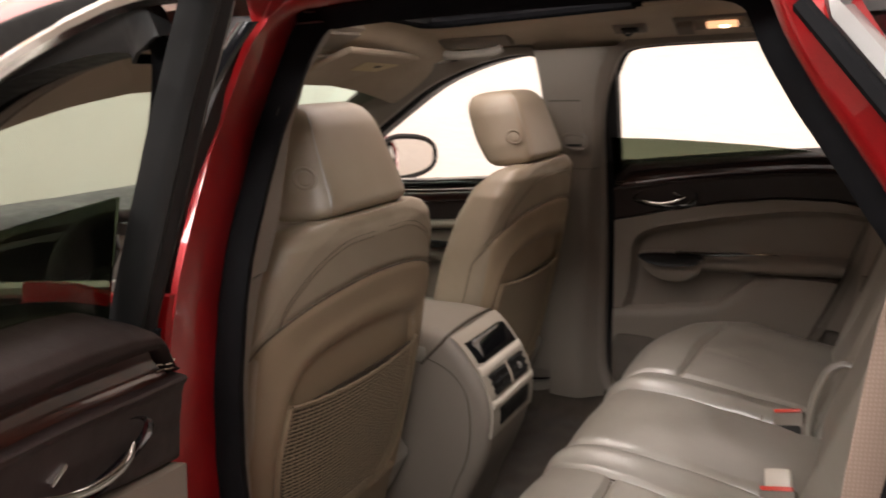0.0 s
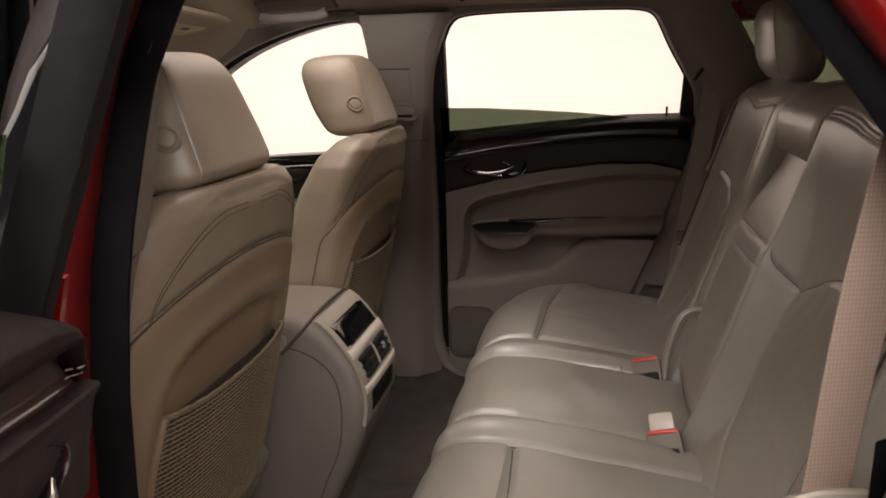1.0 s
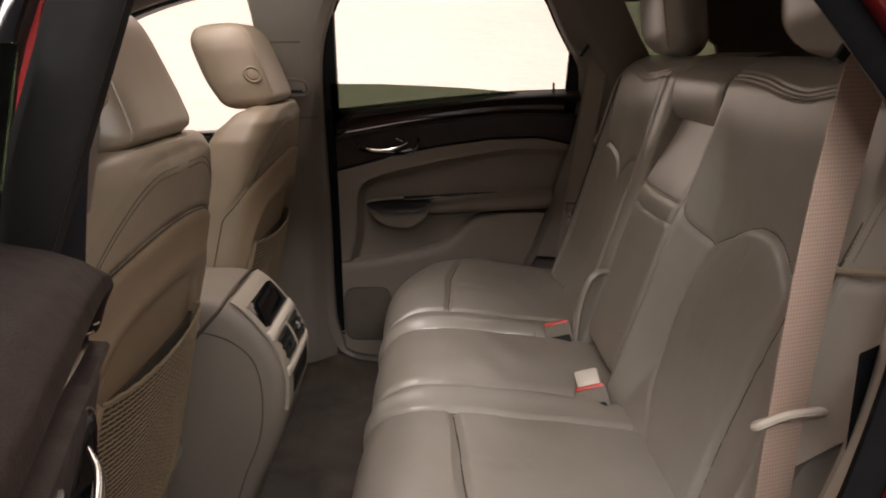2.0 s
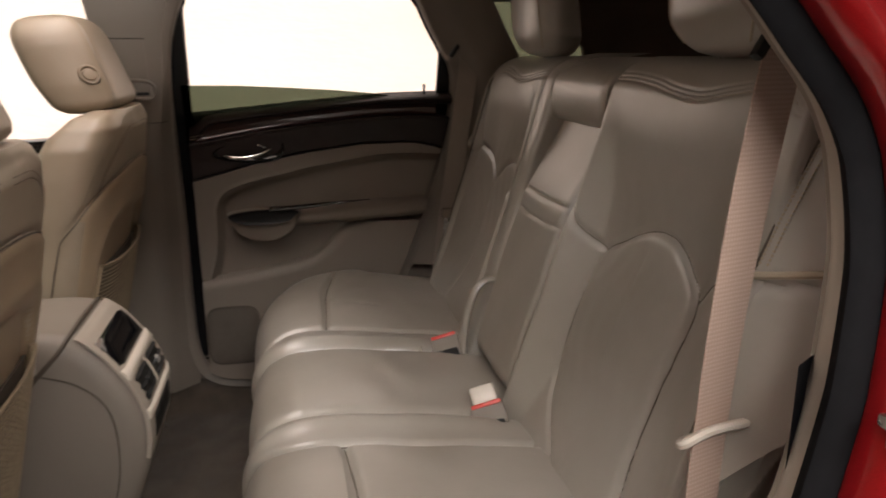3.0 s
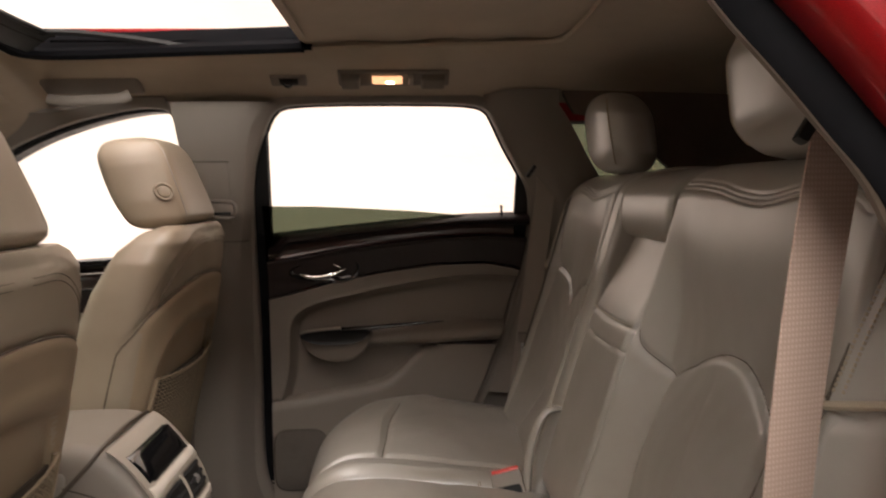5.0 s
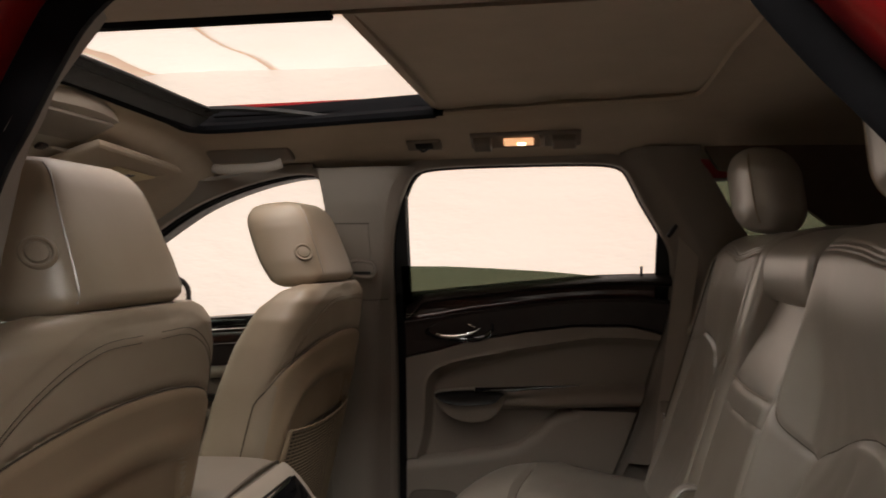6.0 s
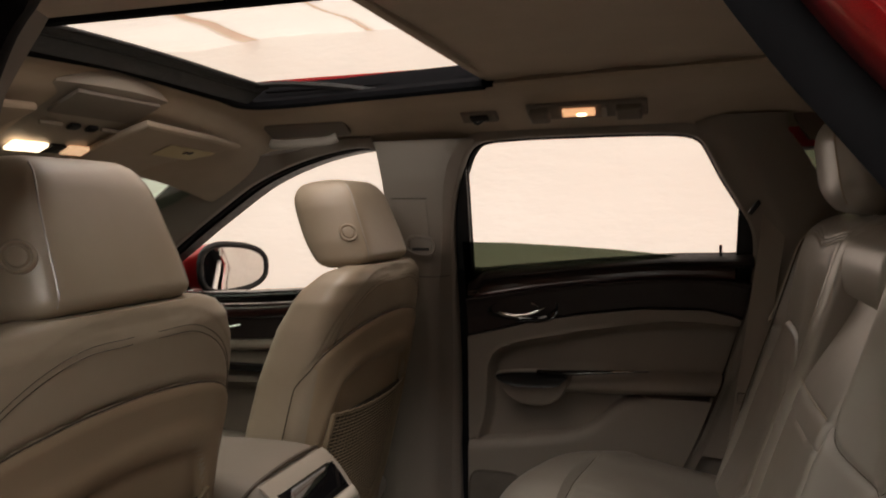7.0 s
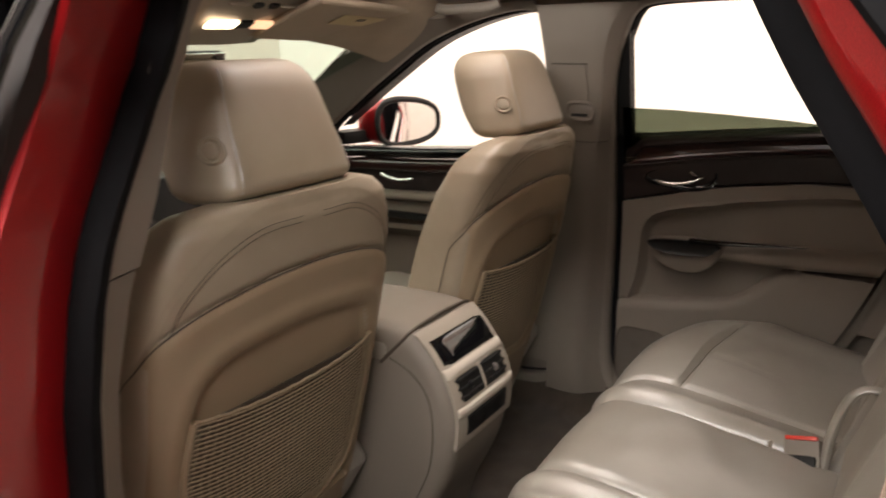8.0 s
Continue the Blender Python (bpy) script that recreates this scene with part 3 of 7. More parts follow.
quarter(-1)
quarter(1)
roof()
for side in (-1, 1):
    # painted post between the doorways, outside
    fore = [0.02] * 5 if side > 0 else [0.022, 0.020, 0.004, -0.020, -0.058]
    P = np.array([[(side * (xi(z) + (0.105 if side > 0 else 0.114) + 0.01 * math.sin(t * math.pi)), float(np.interp(z, [1.12, 1.25, 1.39, 1.47, 1.535], fore)) + (0.056 if side < 0 else 0.125) * t, z) for t in np.linspace(0, 1, 8)] for z in np.linspace(0.5, 1.5 if side > 0 else 1.535, 40)])
    part("door_post", sheet(P, (side * -0.02, 0, 0)), PAINT if side > 0 else DARK, body, "red painted door post" if side > 0 else "dark brown cover of the door post")

part("underbody", block((0, -0.3, 0.30), (1.72, 3.3, 0.14), 0.03), BLACK, body, "black underbody")
part("tailgate", block((0, -2.16, 0.95), (1.6, 0.06, 1.15), 0.02), CARGO, body, "dark trimmed tailgate")
part("bonnet", block((0, 1.95, 0.86), (1.72, 1.15, 0.30), 0.08, seg=4), PAINT, body, "red bonnet ahead of the windscreen")
part("bulkhead", block((0, 1.36, 0.72), (1.7, 0.06, 0.66), 0.01), BLACK, body, "black bulkhead")


def wheel(x, y):
    w = []
    ang = np.linspace(0, 2 * math.pi, 40, endpoint=False)
    for r, dx in ((0.24, -0.11), (0.33, -0.115), (0.36, -0.09), (0.365, 0), (0.36, 0.09), (0.33, 0.115), (0.24, 0.11)):
        w.append(np.stack([np.full(40, x + dx), y + r * np.cos(ang), 0.365 + r * np.sin(ang)], 1))
    tyre = part("wheel", loft(w, cap=True), RUBBER, body, "black rubber tyre")
    s = 1 if x > 0 else -1
    part("rim", tube(np.array([(x + s * 0.115, y + 0.22 * math.cos(a), 0.365 + 0.22 * math.sin(a)) for a in ang]), 0.018, 6, closed=True), STEEL, tyre, "silver wheel rim")


for wx in (-0.80, 0.80):
    for wy in (1.62, -1.18):
        wheel(wx, wy)


# ---------------------------------------------------------------- floor, cargo bay and inner side walls
def cabin_floor():
    X, Y = np.meshgrid(np.linspace(-0.76, 0.76, 60), np.linspace(1.34, -0.28, 60), indexing="ij")
    Z = 0.435 + 0.15 * np.exp(-(X / 0.15) ** 4) * 0.45 + 0.004 * np.sin(X * 60) * np.sin(Y * 47) + 0.06 * step(np.abs(X), 0.66, 0.74)
    solo("floor", sheet(np.stack([X, Y, Z], 2), (0, 0, -0.03)), CARPET, "brown carpeted car floor with a low middle tunnel", "floor", kind="structure")


cabin_floor()
for side in (-1, 1):
    K = np.array([[(side * (0.742 + 0.02 * math.sin(t * math.pi)), y, 0.40 + 0.17 * t) for y in np.linspace(-0.26, 1.30, 30)] for t in np.linspace(0, 1, 8)])
    part("sill_trim", sheet(K, (side * 0.015, 0, 0)), PLASTIC, body, "beige plastic sill trim")
solo("cargo_floor", block((0, -1.42, 0.74), (1.36, 1.32, 0.05), 0.01), CARGO, "dark carpeted cargo floor behind the rear seat", "floor", kind="structure")
for side in (-1, 1):
    P = []
    for z in np.linspace(0.45, 1.05, 10):
        P.append([(side * (0.735 - 0.10 * step(-y, 0.66, 0.95)), y, z) for y in np.linspace(-0.66, -2.12, 16)])
    solo("wall_east_cargo" if side > 0 else "wall_west_cargo", sheet(np.array(P), (side * 0.03, 0, 0)), CARGO, "dark plastic cargo side wall", "wall", kind="structure")

# ---------------------------------------------------------------- headliner and sunroof
HOLE = curve([(-0.345, 0.10), (-0.362, 0.30), (-0.352, 0.372), (-0.30, 0.392), (0.0, 0.398), (0.30, 0.392), (0.352, 0.372), (0.362, 0.30), (0.345, 0.10), (0.322, -0.15),
              (0.300, -0.40), (0.288, -0.60), (0.275, -0.655), (0.23, -0.672), (0.0, -0.676), (-0.23, -0.672), (-0.275, -0.655), (-0.288, -0.60), (-0.300, -0.40), (-0.322, -0.15)], 200, closed=True)


def z_liner(x, y):
    ax = abs(x)
    z = np.interp(ax, [0, 0.29, 0.36, 0.41, 0.455, 0.50, 0.55, 0.59, 0.625], [1.612, 1.598, 1.588, 1.581, 1.573, 1.563, 1.551, 1.540, 1.529])
    z -= 0.032 * float(step(np.float64(y), 0.395, 0.46)) + 0.46 * max(0, y - 0.44)
    z -= 0.05 * max(0, -0.72 - y) ** 1.3
    return z


def headliner():
    """Ring patches from the sunroof's edge out to a rounded rectangle, then on to the sides."""
    n = len(HOLE)
    c = np.array([0.0, -0.13])
    P = np.zeros((n, 26, 3))
    for i, (hx, hy) in enumerate(HOLE):
        d = np.array([hx, hy]) - c
        # where the ray from the middle leaves the roof's outline
        k = min(0.622 / max(abs(d[0]), 1e-6), (0.80 if d[1] > 0 else 1.75) / max(abs(d[1]), 1e-6))
        ex, ey = c + d * k
        for j, t in enumerate(np.linspace(0, 1, 26) ** 1.2):
            x, y = hx + (ex - hx) * t, hy + (ey - hy) * t
            lift = 0.010 * math.exp(-(t * 26 / 3.0) ** 2)
            P[i, j] = (x, y, z_liner(x, y) + lift)
    v, f = grid(P, wrap_u=True)
    Q = P + np.array([0, 0, 0.012])
    v2, f2 = grid(Q, wrap_u=True)
    o = len(v)
    f = f + [tuple(reversed([q + o for q in a])) for a in f2]
    solo("ceiling_headliner", (v + v2, f), HEADLINER, "beige cloth headliner round the open sunroof", "headliner", kind="structure")


headliner()


DEFLECT = surface("grey_mesh", (0.045, 0.05, 0.052), 0.6, vary=0.15, patch=30, grain=1200, grain_depth=0.001, grain_strength=1.0, voronoi=True)


def sunroof():
    s = thing("sunroof", "open glass sunroof with black frame and half-drawn beige shade", "sunroof", (0, 0.1, 1.60), kind="structure")
    n = len(HOLE)
    prof = [(0.004, 0.004), (0.0, 0.010), (0.010, 0.018), (0.016, 0.028), (0.020, 0.045), (0.030, 0.058)]
    nn = outward(HOLE)
    P = np.zeros((n, len(prof), 3))
    for j, (d, h) in enumerate(prof):
        q = HOLE + d * nn
        P[:, j, :2] = q
        P[:, j, 2] = [z_liner(x, y) + h for x, y in HOLE]
    ahead = HOLE[:, 1] > -0.175
    first = int(np.argmax(ahead & ~np.roll(ahead, 1)))
    k = int(ahead.sum())
    Q = np.roll(P, -first, 0)
    part("frame", grid(Q[:k + 1]), FELT, s, "black sunroof frame")
    part("shade_rim", grid(np.concatenate([Q[k:], Q[:1]])), HEADLINER, s, "beige rim round the shade")
    lip = np.array([(x, y, z_liner(x, y) + 0.006) for x, y in HOLE])
    front = np.array([p for p in lip if p[1] > -0.18])
    order = np.argsort([math.atan2(p[1] + 0.6, p[0]) for p in front])
    part("seal", tube(front[order] + np.array([0, 0, 0.006]), 0.013, 8), FELT, s, "black rubber sunroof seal")
    # shade, drawn from the rear to the middle
    X, Y = np.meshgrid(np.linspace(-1, 1, 40), np.linspace(-0.172, -0.69, 30), indexing="ij")
    HX = 0.345
    XX = X * HX
    Z = 1.6235 - 0.10 * XX ** 2 + 0.002 * np.sin(Y * 40)
    part("shade", sheet(np.stack([XX, Y, Z], 2), (0, 0, 0.012)), HEADLINER, s, "beige cloth sunshade panel")
    part("shade_lip", block((0, -0.172, 1.619), (0.66, 0.016, 0.012), 0.004), HEADLINER, s)
    # wind deflector: a net band on two arms
    xs = np.linspace(-0.345, 0.345, 50)
    D = np.array([[(x, 0.385 - 0.05 * t - 0.02 * (x / 0.345) ** 4, 1.612 - 0.10 * x * x + 0.032 * t) for t in np.linspace(0, 1, 6)] for x in xs])
    band = part("deflector", sheet(D, (0, 0.002, 0.0005)), DEFLECT, s, "grey mesh wind deflector")
    part("deflector_bar", tube(D[:, -1], 0.0045, 8), BLACK, band, "black deflector bar")
    part("deflector_crease", tube(D[:, 3] + np.array([0, -0.002, 0]), 0.0016, 6), BLACK, band)
    for side in (-1, 1):
        arm = [(side * 0.320, 0.335, 1.634), (side * 0.332, 0.26, 1.634), (side * 0.340, 0.16, 1.624), (side * 0.345, 0.06, 1.609)]
        part("deflector_arm", tube(curve(arm, 16), 0.007, 6), BLACK, band, "black deflector arm")
    for side in (-1, 1):
        for k in range(3):
            L = [(side * (0.376 - 0.007 * k - 0.03 * step(-y, -0.1, 0.3)), y, z_liner(0.35, y) + 0.012 + 0.012 * k) for y in np.linspace(0.33, -0.17, 24)]
            part("rail", tube(np.array(L), 0.0035, 6), FELT, s, "black guide rail")


sunroof()


# ---------------------------------------------------------------- pillar trims
def pillar_b(side):
    p = thing("pillar_trim", "beige plastic centre pillar trim with belt height slot", "pillar trim", (side * 0.66, 0.08, 0.5), kind="structure")
    joint = 1.205 if side > 0 else 1.226
    edge = LEFT_OPENING if side < 0 else OPENING
    fore = np.array(sorted([(q[1], q[0]) for q in edge if q[0] > -0.085 and 0.62 < q[1] < 1.53], key=lambda q: q[0]))

    def hull(z0, z1, n, top):
        """The doorway's return face, a rounded corner, then the broad inner face."""
        P = []
        for z in np.linspace(z0, z1, n):
            y0 = float(np.interp(z, fore[:, 0], fore[:, 1])) + 0.003
            yc = float(np.interp(z, [0.5, 0.83, 1.11, 1.20, 1.30, 1.40, 1.47, 1.53], [0.070, 0.062, 0.050, 0.038, 0.022, 0.010, -0.008, -0.040])) + (0.0 if top else 0.003)
            if side < 0:
                y0, yc = y0 + float(lean_ahead(z)), yc + 1.15 * float(lean_ahead(z))
            y1 = 0.170 if not top else 0.150 + 0.012 * max(0, (z - 1.44) / 0.08)
            deep = 0.060 - 0.020 * max(0.0, (z - 1.44) / 0.09) - (0.0 if top else 0.002) + (0.45 * float(lean_in(z)) if side < 0 else 0.0)
            row = []
            for t in np.linspace(0, 1, 8):
                start = 0.002 + (float(lean_in(z)) * 0.8 if side < 0 else 0.0)
                row.append((side * (xi(z) - start - (deep - 0.006 - start) * t ** 1.1), y0 + (yc - y0 - 0.004) * t, z))
            for t in np.linspace(0.12, 1, 12):
                row.append((side * (xi(z) - deep - 0.004 * math.sin(math.pi * t)), yc + (y1 - yc) * t, z))
            P.append(row)
        return np.array(P)
    part("lower_trim", sheet(hull(0.50, joint - 0.0015, 30, False), (side * 0.010, 0.004, 0)), PLASTIC, p)
    part("upper_trim", sheet(hull(joint + 0.0015, 1.528, 26, True), (side * 0.010, 0.004, 0)), PLASTIC, p)
    part("trim_joint", sheet(hull(joint - 0.006, joint + 0.006, 3, False) + np.array([side * 0.004, 0.002, 0]), (side * 0.006, 0.004, 0)), SEAMDARK, p)
    # raised plate and slot of the belt's height slide
    zz = np.linspace(1.25, 1.392, 8)
    S = np.array([[(side * (xi(z) - 0.0665), y, z) for y in np.linspace(0.045, 0.128, 6)] for z in zz])
    part("slide_cover", sheet(S, (side * 0.012, 0, 0)), PLASTIC, p, "raised belt slide cover")
    part("slide_gap", tube(np.array([(side * (xi(1.394) - 0.067), 0.042, 1.394), (side * (xi(1.394) - 0.067), 0.13, 1.395)]), 0.0016, 6), SEAMDARK, p)
    if side < 0:
        return
    b = thing("belt_guide", "beige plastic belt guide on the centre pillar trim", "belt guide", (side * 0.61, 0.07, 1.27))
    ring = curve([(side * 0.602, 0.040, 1.298), (side * 0.602, 0.093, 1.302), (side * 0.603, 0.096, 1.270), (side * 0.603, 0.040, 1.264)], 28, closed=True)
    part("guide_ring", tube(ring, 0.0045, 8, closed=True), PLASTIC, b, "beige guide ring")
    part("guide_plate", block((side * 0.610, 0.068, 1.284), (0.012, 0.056, 0.042), 0.005), PLASTIC, b)
    part("guide_slot", block((side * 0.6035, 0.068, 1.274), (0.003, 0.042, 0.007), 0.001), BLACK, b, "dark belt slot")


def pillar_c(side):
    p = thing("pillar_trim", "beige plastic rear pillar trim beside the back seat", "pillar trim", (side * 0.66, -0.75, 0.9), kind="structure")
    rear = np.array(sorted([(q[1], q[0]) for q in (OPENING if side > 0 else LEFT_OPENING) if q[0] < -0.42], key=lambda q: q[0]))
    P = []
    for z in np.linspace(0.80, 1.55, 46):
        y0 = np.interp(z, rear[:, 0], rear[:, 1]) - 0.004
        if z > 1.50:
            y0 = -0.55
        y1 = np.interp(z, [0.8, 1.25, 1.40, 1.49, 1.52], [-1.1, -0.90, -0.80, -0.745, -0.72])
        row = []
        for t in np.linspace(0, 1, 22):
            y = y0 + (y1 - y0) * t
            row.append((side * (xi(z) - 0.012 - 0.035 * step(t, 0, 0.35) - 0.01 * math.sin(t * math.pi)), y, z))
        P.append(row)
    part("upper_trim", sheet(np.array(P), (side * 0.02, 0, 0)), PLASTIC, p)
    part("belt_slot", block((side * 0.612, -0.672, 1.372), (0.012, 0.010, 0.050), 0.003, (35, side * -12, 0)), BLACK, p, "black belt slot")
    # rear-most post and the small window between
    P = []
    for z in np.linspace(0.72, 1.60, 36):
        y0 = np.interp(z, [0.72, 1.27, 1.30, 1.37, 1.42, 1.48, 1.50, 1.60], [-0.92, -0.90, -1.02, -1.01, -0.94, -0.93, -0.76, -0.70])
        P.append([(side * (xi(z) - 0.03 - 0.06 * t), y0 + (-2.12 - y0) * t, z) for t in np.linspace(0, 1, 14)])
    P = np.array(P)
    part("rear_trim", sheet(P, (side * 0.02, 0, 0)), CARGO, p, "dark rear pillar trim")


def pillar_a(side):
    p = thing("pillar_trim", "beige windscreen pillar trim", "pillar trim", (side * 0.66, 0.8, 1.2), kind="structure")
    upper = np.array([q for q in FRONT_OPENING if q[1] > 1.16 and q[0] > 0.2])
    upper = upper[np.argsort(upper[:, 0])]
    P = []
    for y in np.linspace(0.18, 1.02, 40):
        z0 = np.interp(y, upper[:, 0], upper[:, 1])
        w = 0.02 + 0.075 * step(y, 0.4, 0.62)
        row = []
        for t in np.linspace(0, 1, 10):
            row.append((side * (xi(z0) - 0.008 - (0.02 + 0.07 * step(y, 0.3, 0.6)) * t), y + 0.03 * t * step(y, 0.3, 0.7), z0 + w * t))
        P.append(row)
    part("trim", sheet(np.array(P), (side * 0.01, 0, 0.012)), PLASTIC, p)


for side in (-1, 1):
    pillar_b(side)
    pillar_c(side)
    pillar_a(side)


def windscreen():
    P = np.array([[(0.60 * s + 0.16 * s * t, 0.66 + 0.84 * t - 0.10 * s * s, 1.482 - 0.36 * t - 0.01 * s * s) for s in np.linspace(-1, 1, 24)] for t in np.linspace(0, 1, 14)])
    ob = solo("window_windscreen", sheet(P, (0, 0.002, 0.004)), CLEAR, "green-tinted windscreen glass", "windscreen", kind="structure")
    ob.visible_shadow = False
    for side in (-1, 1):
        L = np.array([(side * (0.60 + 0.16 * t), 0.56 + 0.84 * t, 1.470 - 0.36 * t) for t in np.linspace(0, 1, 12)])
        part("screen_edge", tube(L, 0.006, 6), BLACK, ob, "black windscreen border")


windscreen()


# ---------------------------------------------------------------- rear doors
HINGE = (-0.852, 0.097)
SWING = -72.0
LIFT = (0, 0.04, 0.045)
FRONT_END = -0.018
BELT = [(-0.70, 1.268), (-0.64, 1.264), (-0.50, 1.261), (-0.31, 1.246), (-0.15, 1.231), (0.012, 1.214)]
DARKBOT = [(-0.70, 1.100), (-0.671, 1.110), (-0.634, 1.124), (-0.572, 1.137), (-0.443, 1.136), (-0.31, 1.119), (-0.185, 1.097), (-0.099, 1.073), (0.012, 1.046)]
INSERT = curve([(-0.043, 0.80), (-0.060, 0.86), (-0.067, 0.93), (-0.070, 0.985), (-0.088, 1.018), (-0.13, 1.040), (-0.239, 1.066), (-0.35, 1.088), (-0.443, 1.103), (-0.546, 1.111), (-0.69, 1.100)], 60)
SHELF = curve([(0.02, 0.789), (-0.10, 0.803), (-0.20, 0.820), (-0.29, 0.838), (-0.335, 0.866), (-0.37, 0.900), (-0.40, 0.921), (-0.44, 0.930)], 40)


def at_y(points, y):
    p = np.array(sorted(points))
    return np.interp(y, p[:, 0], p[:, 1])


def rear_edge(z):
    p = np.array(sorted([(q[1], q[0]) for q in OPENING if q[0] < -0.30], key=lambda q: q[0]))
    return np.interp(z, p[:, 0], p[:, 1])


def rear_door(side):
    """A rear door with its inner trim. The one on the left stands wide open."""
    if side > 0:
        def tf(geo):
            return geo
        d = thing("rear_door", "closed rear door, beige trim with dark brown upper panel", "car door", (0.78, -0.3, 0.5), "car doors")
    else:
        turn = Matrix.Translation((HINGE[0], HINGE[1], 0)) @ Matrix.Rotation(radians(SWING), 4, "Z") @ Matrix.Translation((-HINGE[0], -HINGE[1], 0)) @ Matrix.Translation(LIFT)

        def tf(geo):
            return moved(mirror_x(geo), turn)
        base = turn @ Vector((-0.78, -0.3, 0.5))
        d = thing("rear_door", "wide open rear door, dark brown padded trim over beige", "car door", tuple(base), "car doors")

    def add(name, geo, mat, parent=None, label=""):
        return part(name, tf(geo), mat, parent or d, label)

    def face(z0, z1, nz, ny, relief, y_front=FRONT_END):
        """A patch of the inner face between two height curves, each a function of y."""
        P = np.zeros((nz, ny, 3))
        for j, u in enumerate(np.linspace(0, 1, ny)):
            for i, v in enumerate(np.linspace(0, 1, nz)):
                yf = y_front
                y = yf + (-0.672 - yf) * u
                a, b = z0(y), z1(y)
                z = a + (b - a) * v
                yr = min(-0.40, rear_edge(z))
                y = yf + (yr - yf) * u
                a, b = z0(y), z1(y)
                z = a + (b - a) * v
                P[i, j] = (0, y, z)
        Y, Z = P[:, :, 1], P[:, :, 2]
        P[:, :, 0] = relief(Y, Z)
        return P

    low = np.array(sorted([(q[0], q[1]) for q in OPENING if q[1] < 0.60], key=lambda q: q[0]))

    def bottom(y):
        return float(np.interp(y, low[:, 0], low[:, 1])) + 0.006

    # lower and middle trim in beige
    def relief_mid(Y, Z):
        X = xi(Z) - 0.012
        ins = inside(Y, Z, np.vstack([INSERT, [(-0.9, 1.10), (-0.9, 0.6), (-0.04, 0.6)]]))
        dI = seg_dist(Y, Z, INSERT)
        above_shelf = inside(Y, Z, np.vstack([SHELF, [(-0.9, 0.935), (-0.9, 1.4), (0.2, 1.4), (0.2, 0.79)]]))
        dS = seg_dist(Y, Z, SHELF)
        X = X - 0.014 * np.where(ins & above_shelf, 1 - np.minimum(1, dI / 0.02), 1.0) * np.where(above_shelf, 1, 0)
        X = X + np.where(ins & above_shelf, 0.010 * np.minimum(1, dI / 0.016), 0)
        X = X - groove(dI, -0.003, 0.004) * above_shelf
        X = X - np.where(above_shelf, 0.0, 0.022 * shoulder(dS, 0.03))
        # arm rest: a long soft shelf
        zt = np.interp(Y, [-0.70, -0.455, -0.275, -0.258, -0.248], [0.991, 0.985, 0.974, 0.962, 0.945])
        zb = np.interp(Y, [-0.70, -0.396, -0.262, -0.248], [0.944, 0.929, 0.926, 0.940])
        mid, half = (zt + zb) / 2, np.maximum((zt - zb) / 2, 0.002)
        bar = shoulder(np.clip(half - np.abs(Z - mid), 0, 1), 0.022) * step(-Y, 0.235, 0.262)
        X = X - 0.050 * bar
        return X + wobble(Y, Z, 0.0006, 22)

    P = face(bottom, lambda y: float(at_y(DARKBOT, y)) - 0.001, 150, 170, relief_mid)
    add("door_trim", sheet(P, (0.03, 0, 0)), PLASTIC, None, "beige moulded door trim with arm rest")

    # upper part: flat dark panel, hollow wood strip over it, padded roll on top that wraps round the strip's end
    def row_z(y, t):
        zb, zt = float(at_y(DARKBOT, y)), float(at_y(BELT, y))
        return zb + (zt - zb) * t

    def lower_t(y):
        k = float(step(np.float64(y), -0.075, -0.028))
        return 0.80 - 0.20 * k

    def band(t0, t1, nz, ny, prof, y0=FRONT_END, y1=None, over=0):
        P = np.zeros((nz + over, ny, 3))
        for j, u in enumerate(np.linspace(0, 1, ny) ** 1.6):
            for i, v in enumerate(np.linspace(0, 1, nz)):
                y = y0 - 0.62 * u
                for _ in range(2):
                    a, b = (t0(y) if callable(t0) else t0), (t1(y) if callable(t1) else t1)
                    z = row_z(y, a + (b - a) * v)
                    y = y0 + ((y1 if y1 is not None else min(-0.40, float(rear_edge(z)))) - y0) * u
                t = a + (b - a) * v
                P[i, j] = (xi(z) - prof(t, y), y, z)
            for k in range(over):
                q = (k + 1) / over
                x, y, z = P[nz - 1, j]
                P[nz + k, j] = (x + 0.026 * q, y, z + 0.003 * math.sin(q * math.pi) - 0.008 * q * q)
        return P

    def flat(t, y):
        return float(np.interp(t, [0, 0.025, 0.06, 0.50, 0.545, 0.56, 0.575, 0.585], [0.010, 0.017, 0.0185, 0.021, 0.025, 0.025, 0.022, 0.012]))

    def hollow(t, y):
        return float(np.interp(t, [0.58, 0.60, 0.64, 0.72, 0.79, 0.82], [0.016, 0.011, 0.007, 0.006, 0.010, 0.012]))

    def roll(t, y):
        lo = lower_t(y)
        v = (t - lo) / (1.0 - lo)
        k = (0.80 - lo) / 0.20
        back = float(np.interp(v, [0, 0.08, 0.25, 0.45, 0.65, 0.82, 1.0], [0.010, 0.023, 0.027, 0.024, 0.014, -0.002, -0.030]))
        end = float(np.interp(v, [0, 0.06, 0.15, 0.35, 0.55, 0.75, 0.9, 1.0], [0.010, 0.016, 0.018, 0.011, 0.000, -0.018, -0.036, -0.055]))
        cap = float(shoulder(np.float64(max(0.0, FRONT_END - y)), 0.030))
        return back + (end - back) * k - 0.012 * (1 - cap)

    add("upper_panel", sheet(band(0.004, 0.585, 40, 110, flat), (0.03, 0, 0)), DARK, None, "flat dark brown upper door panel")
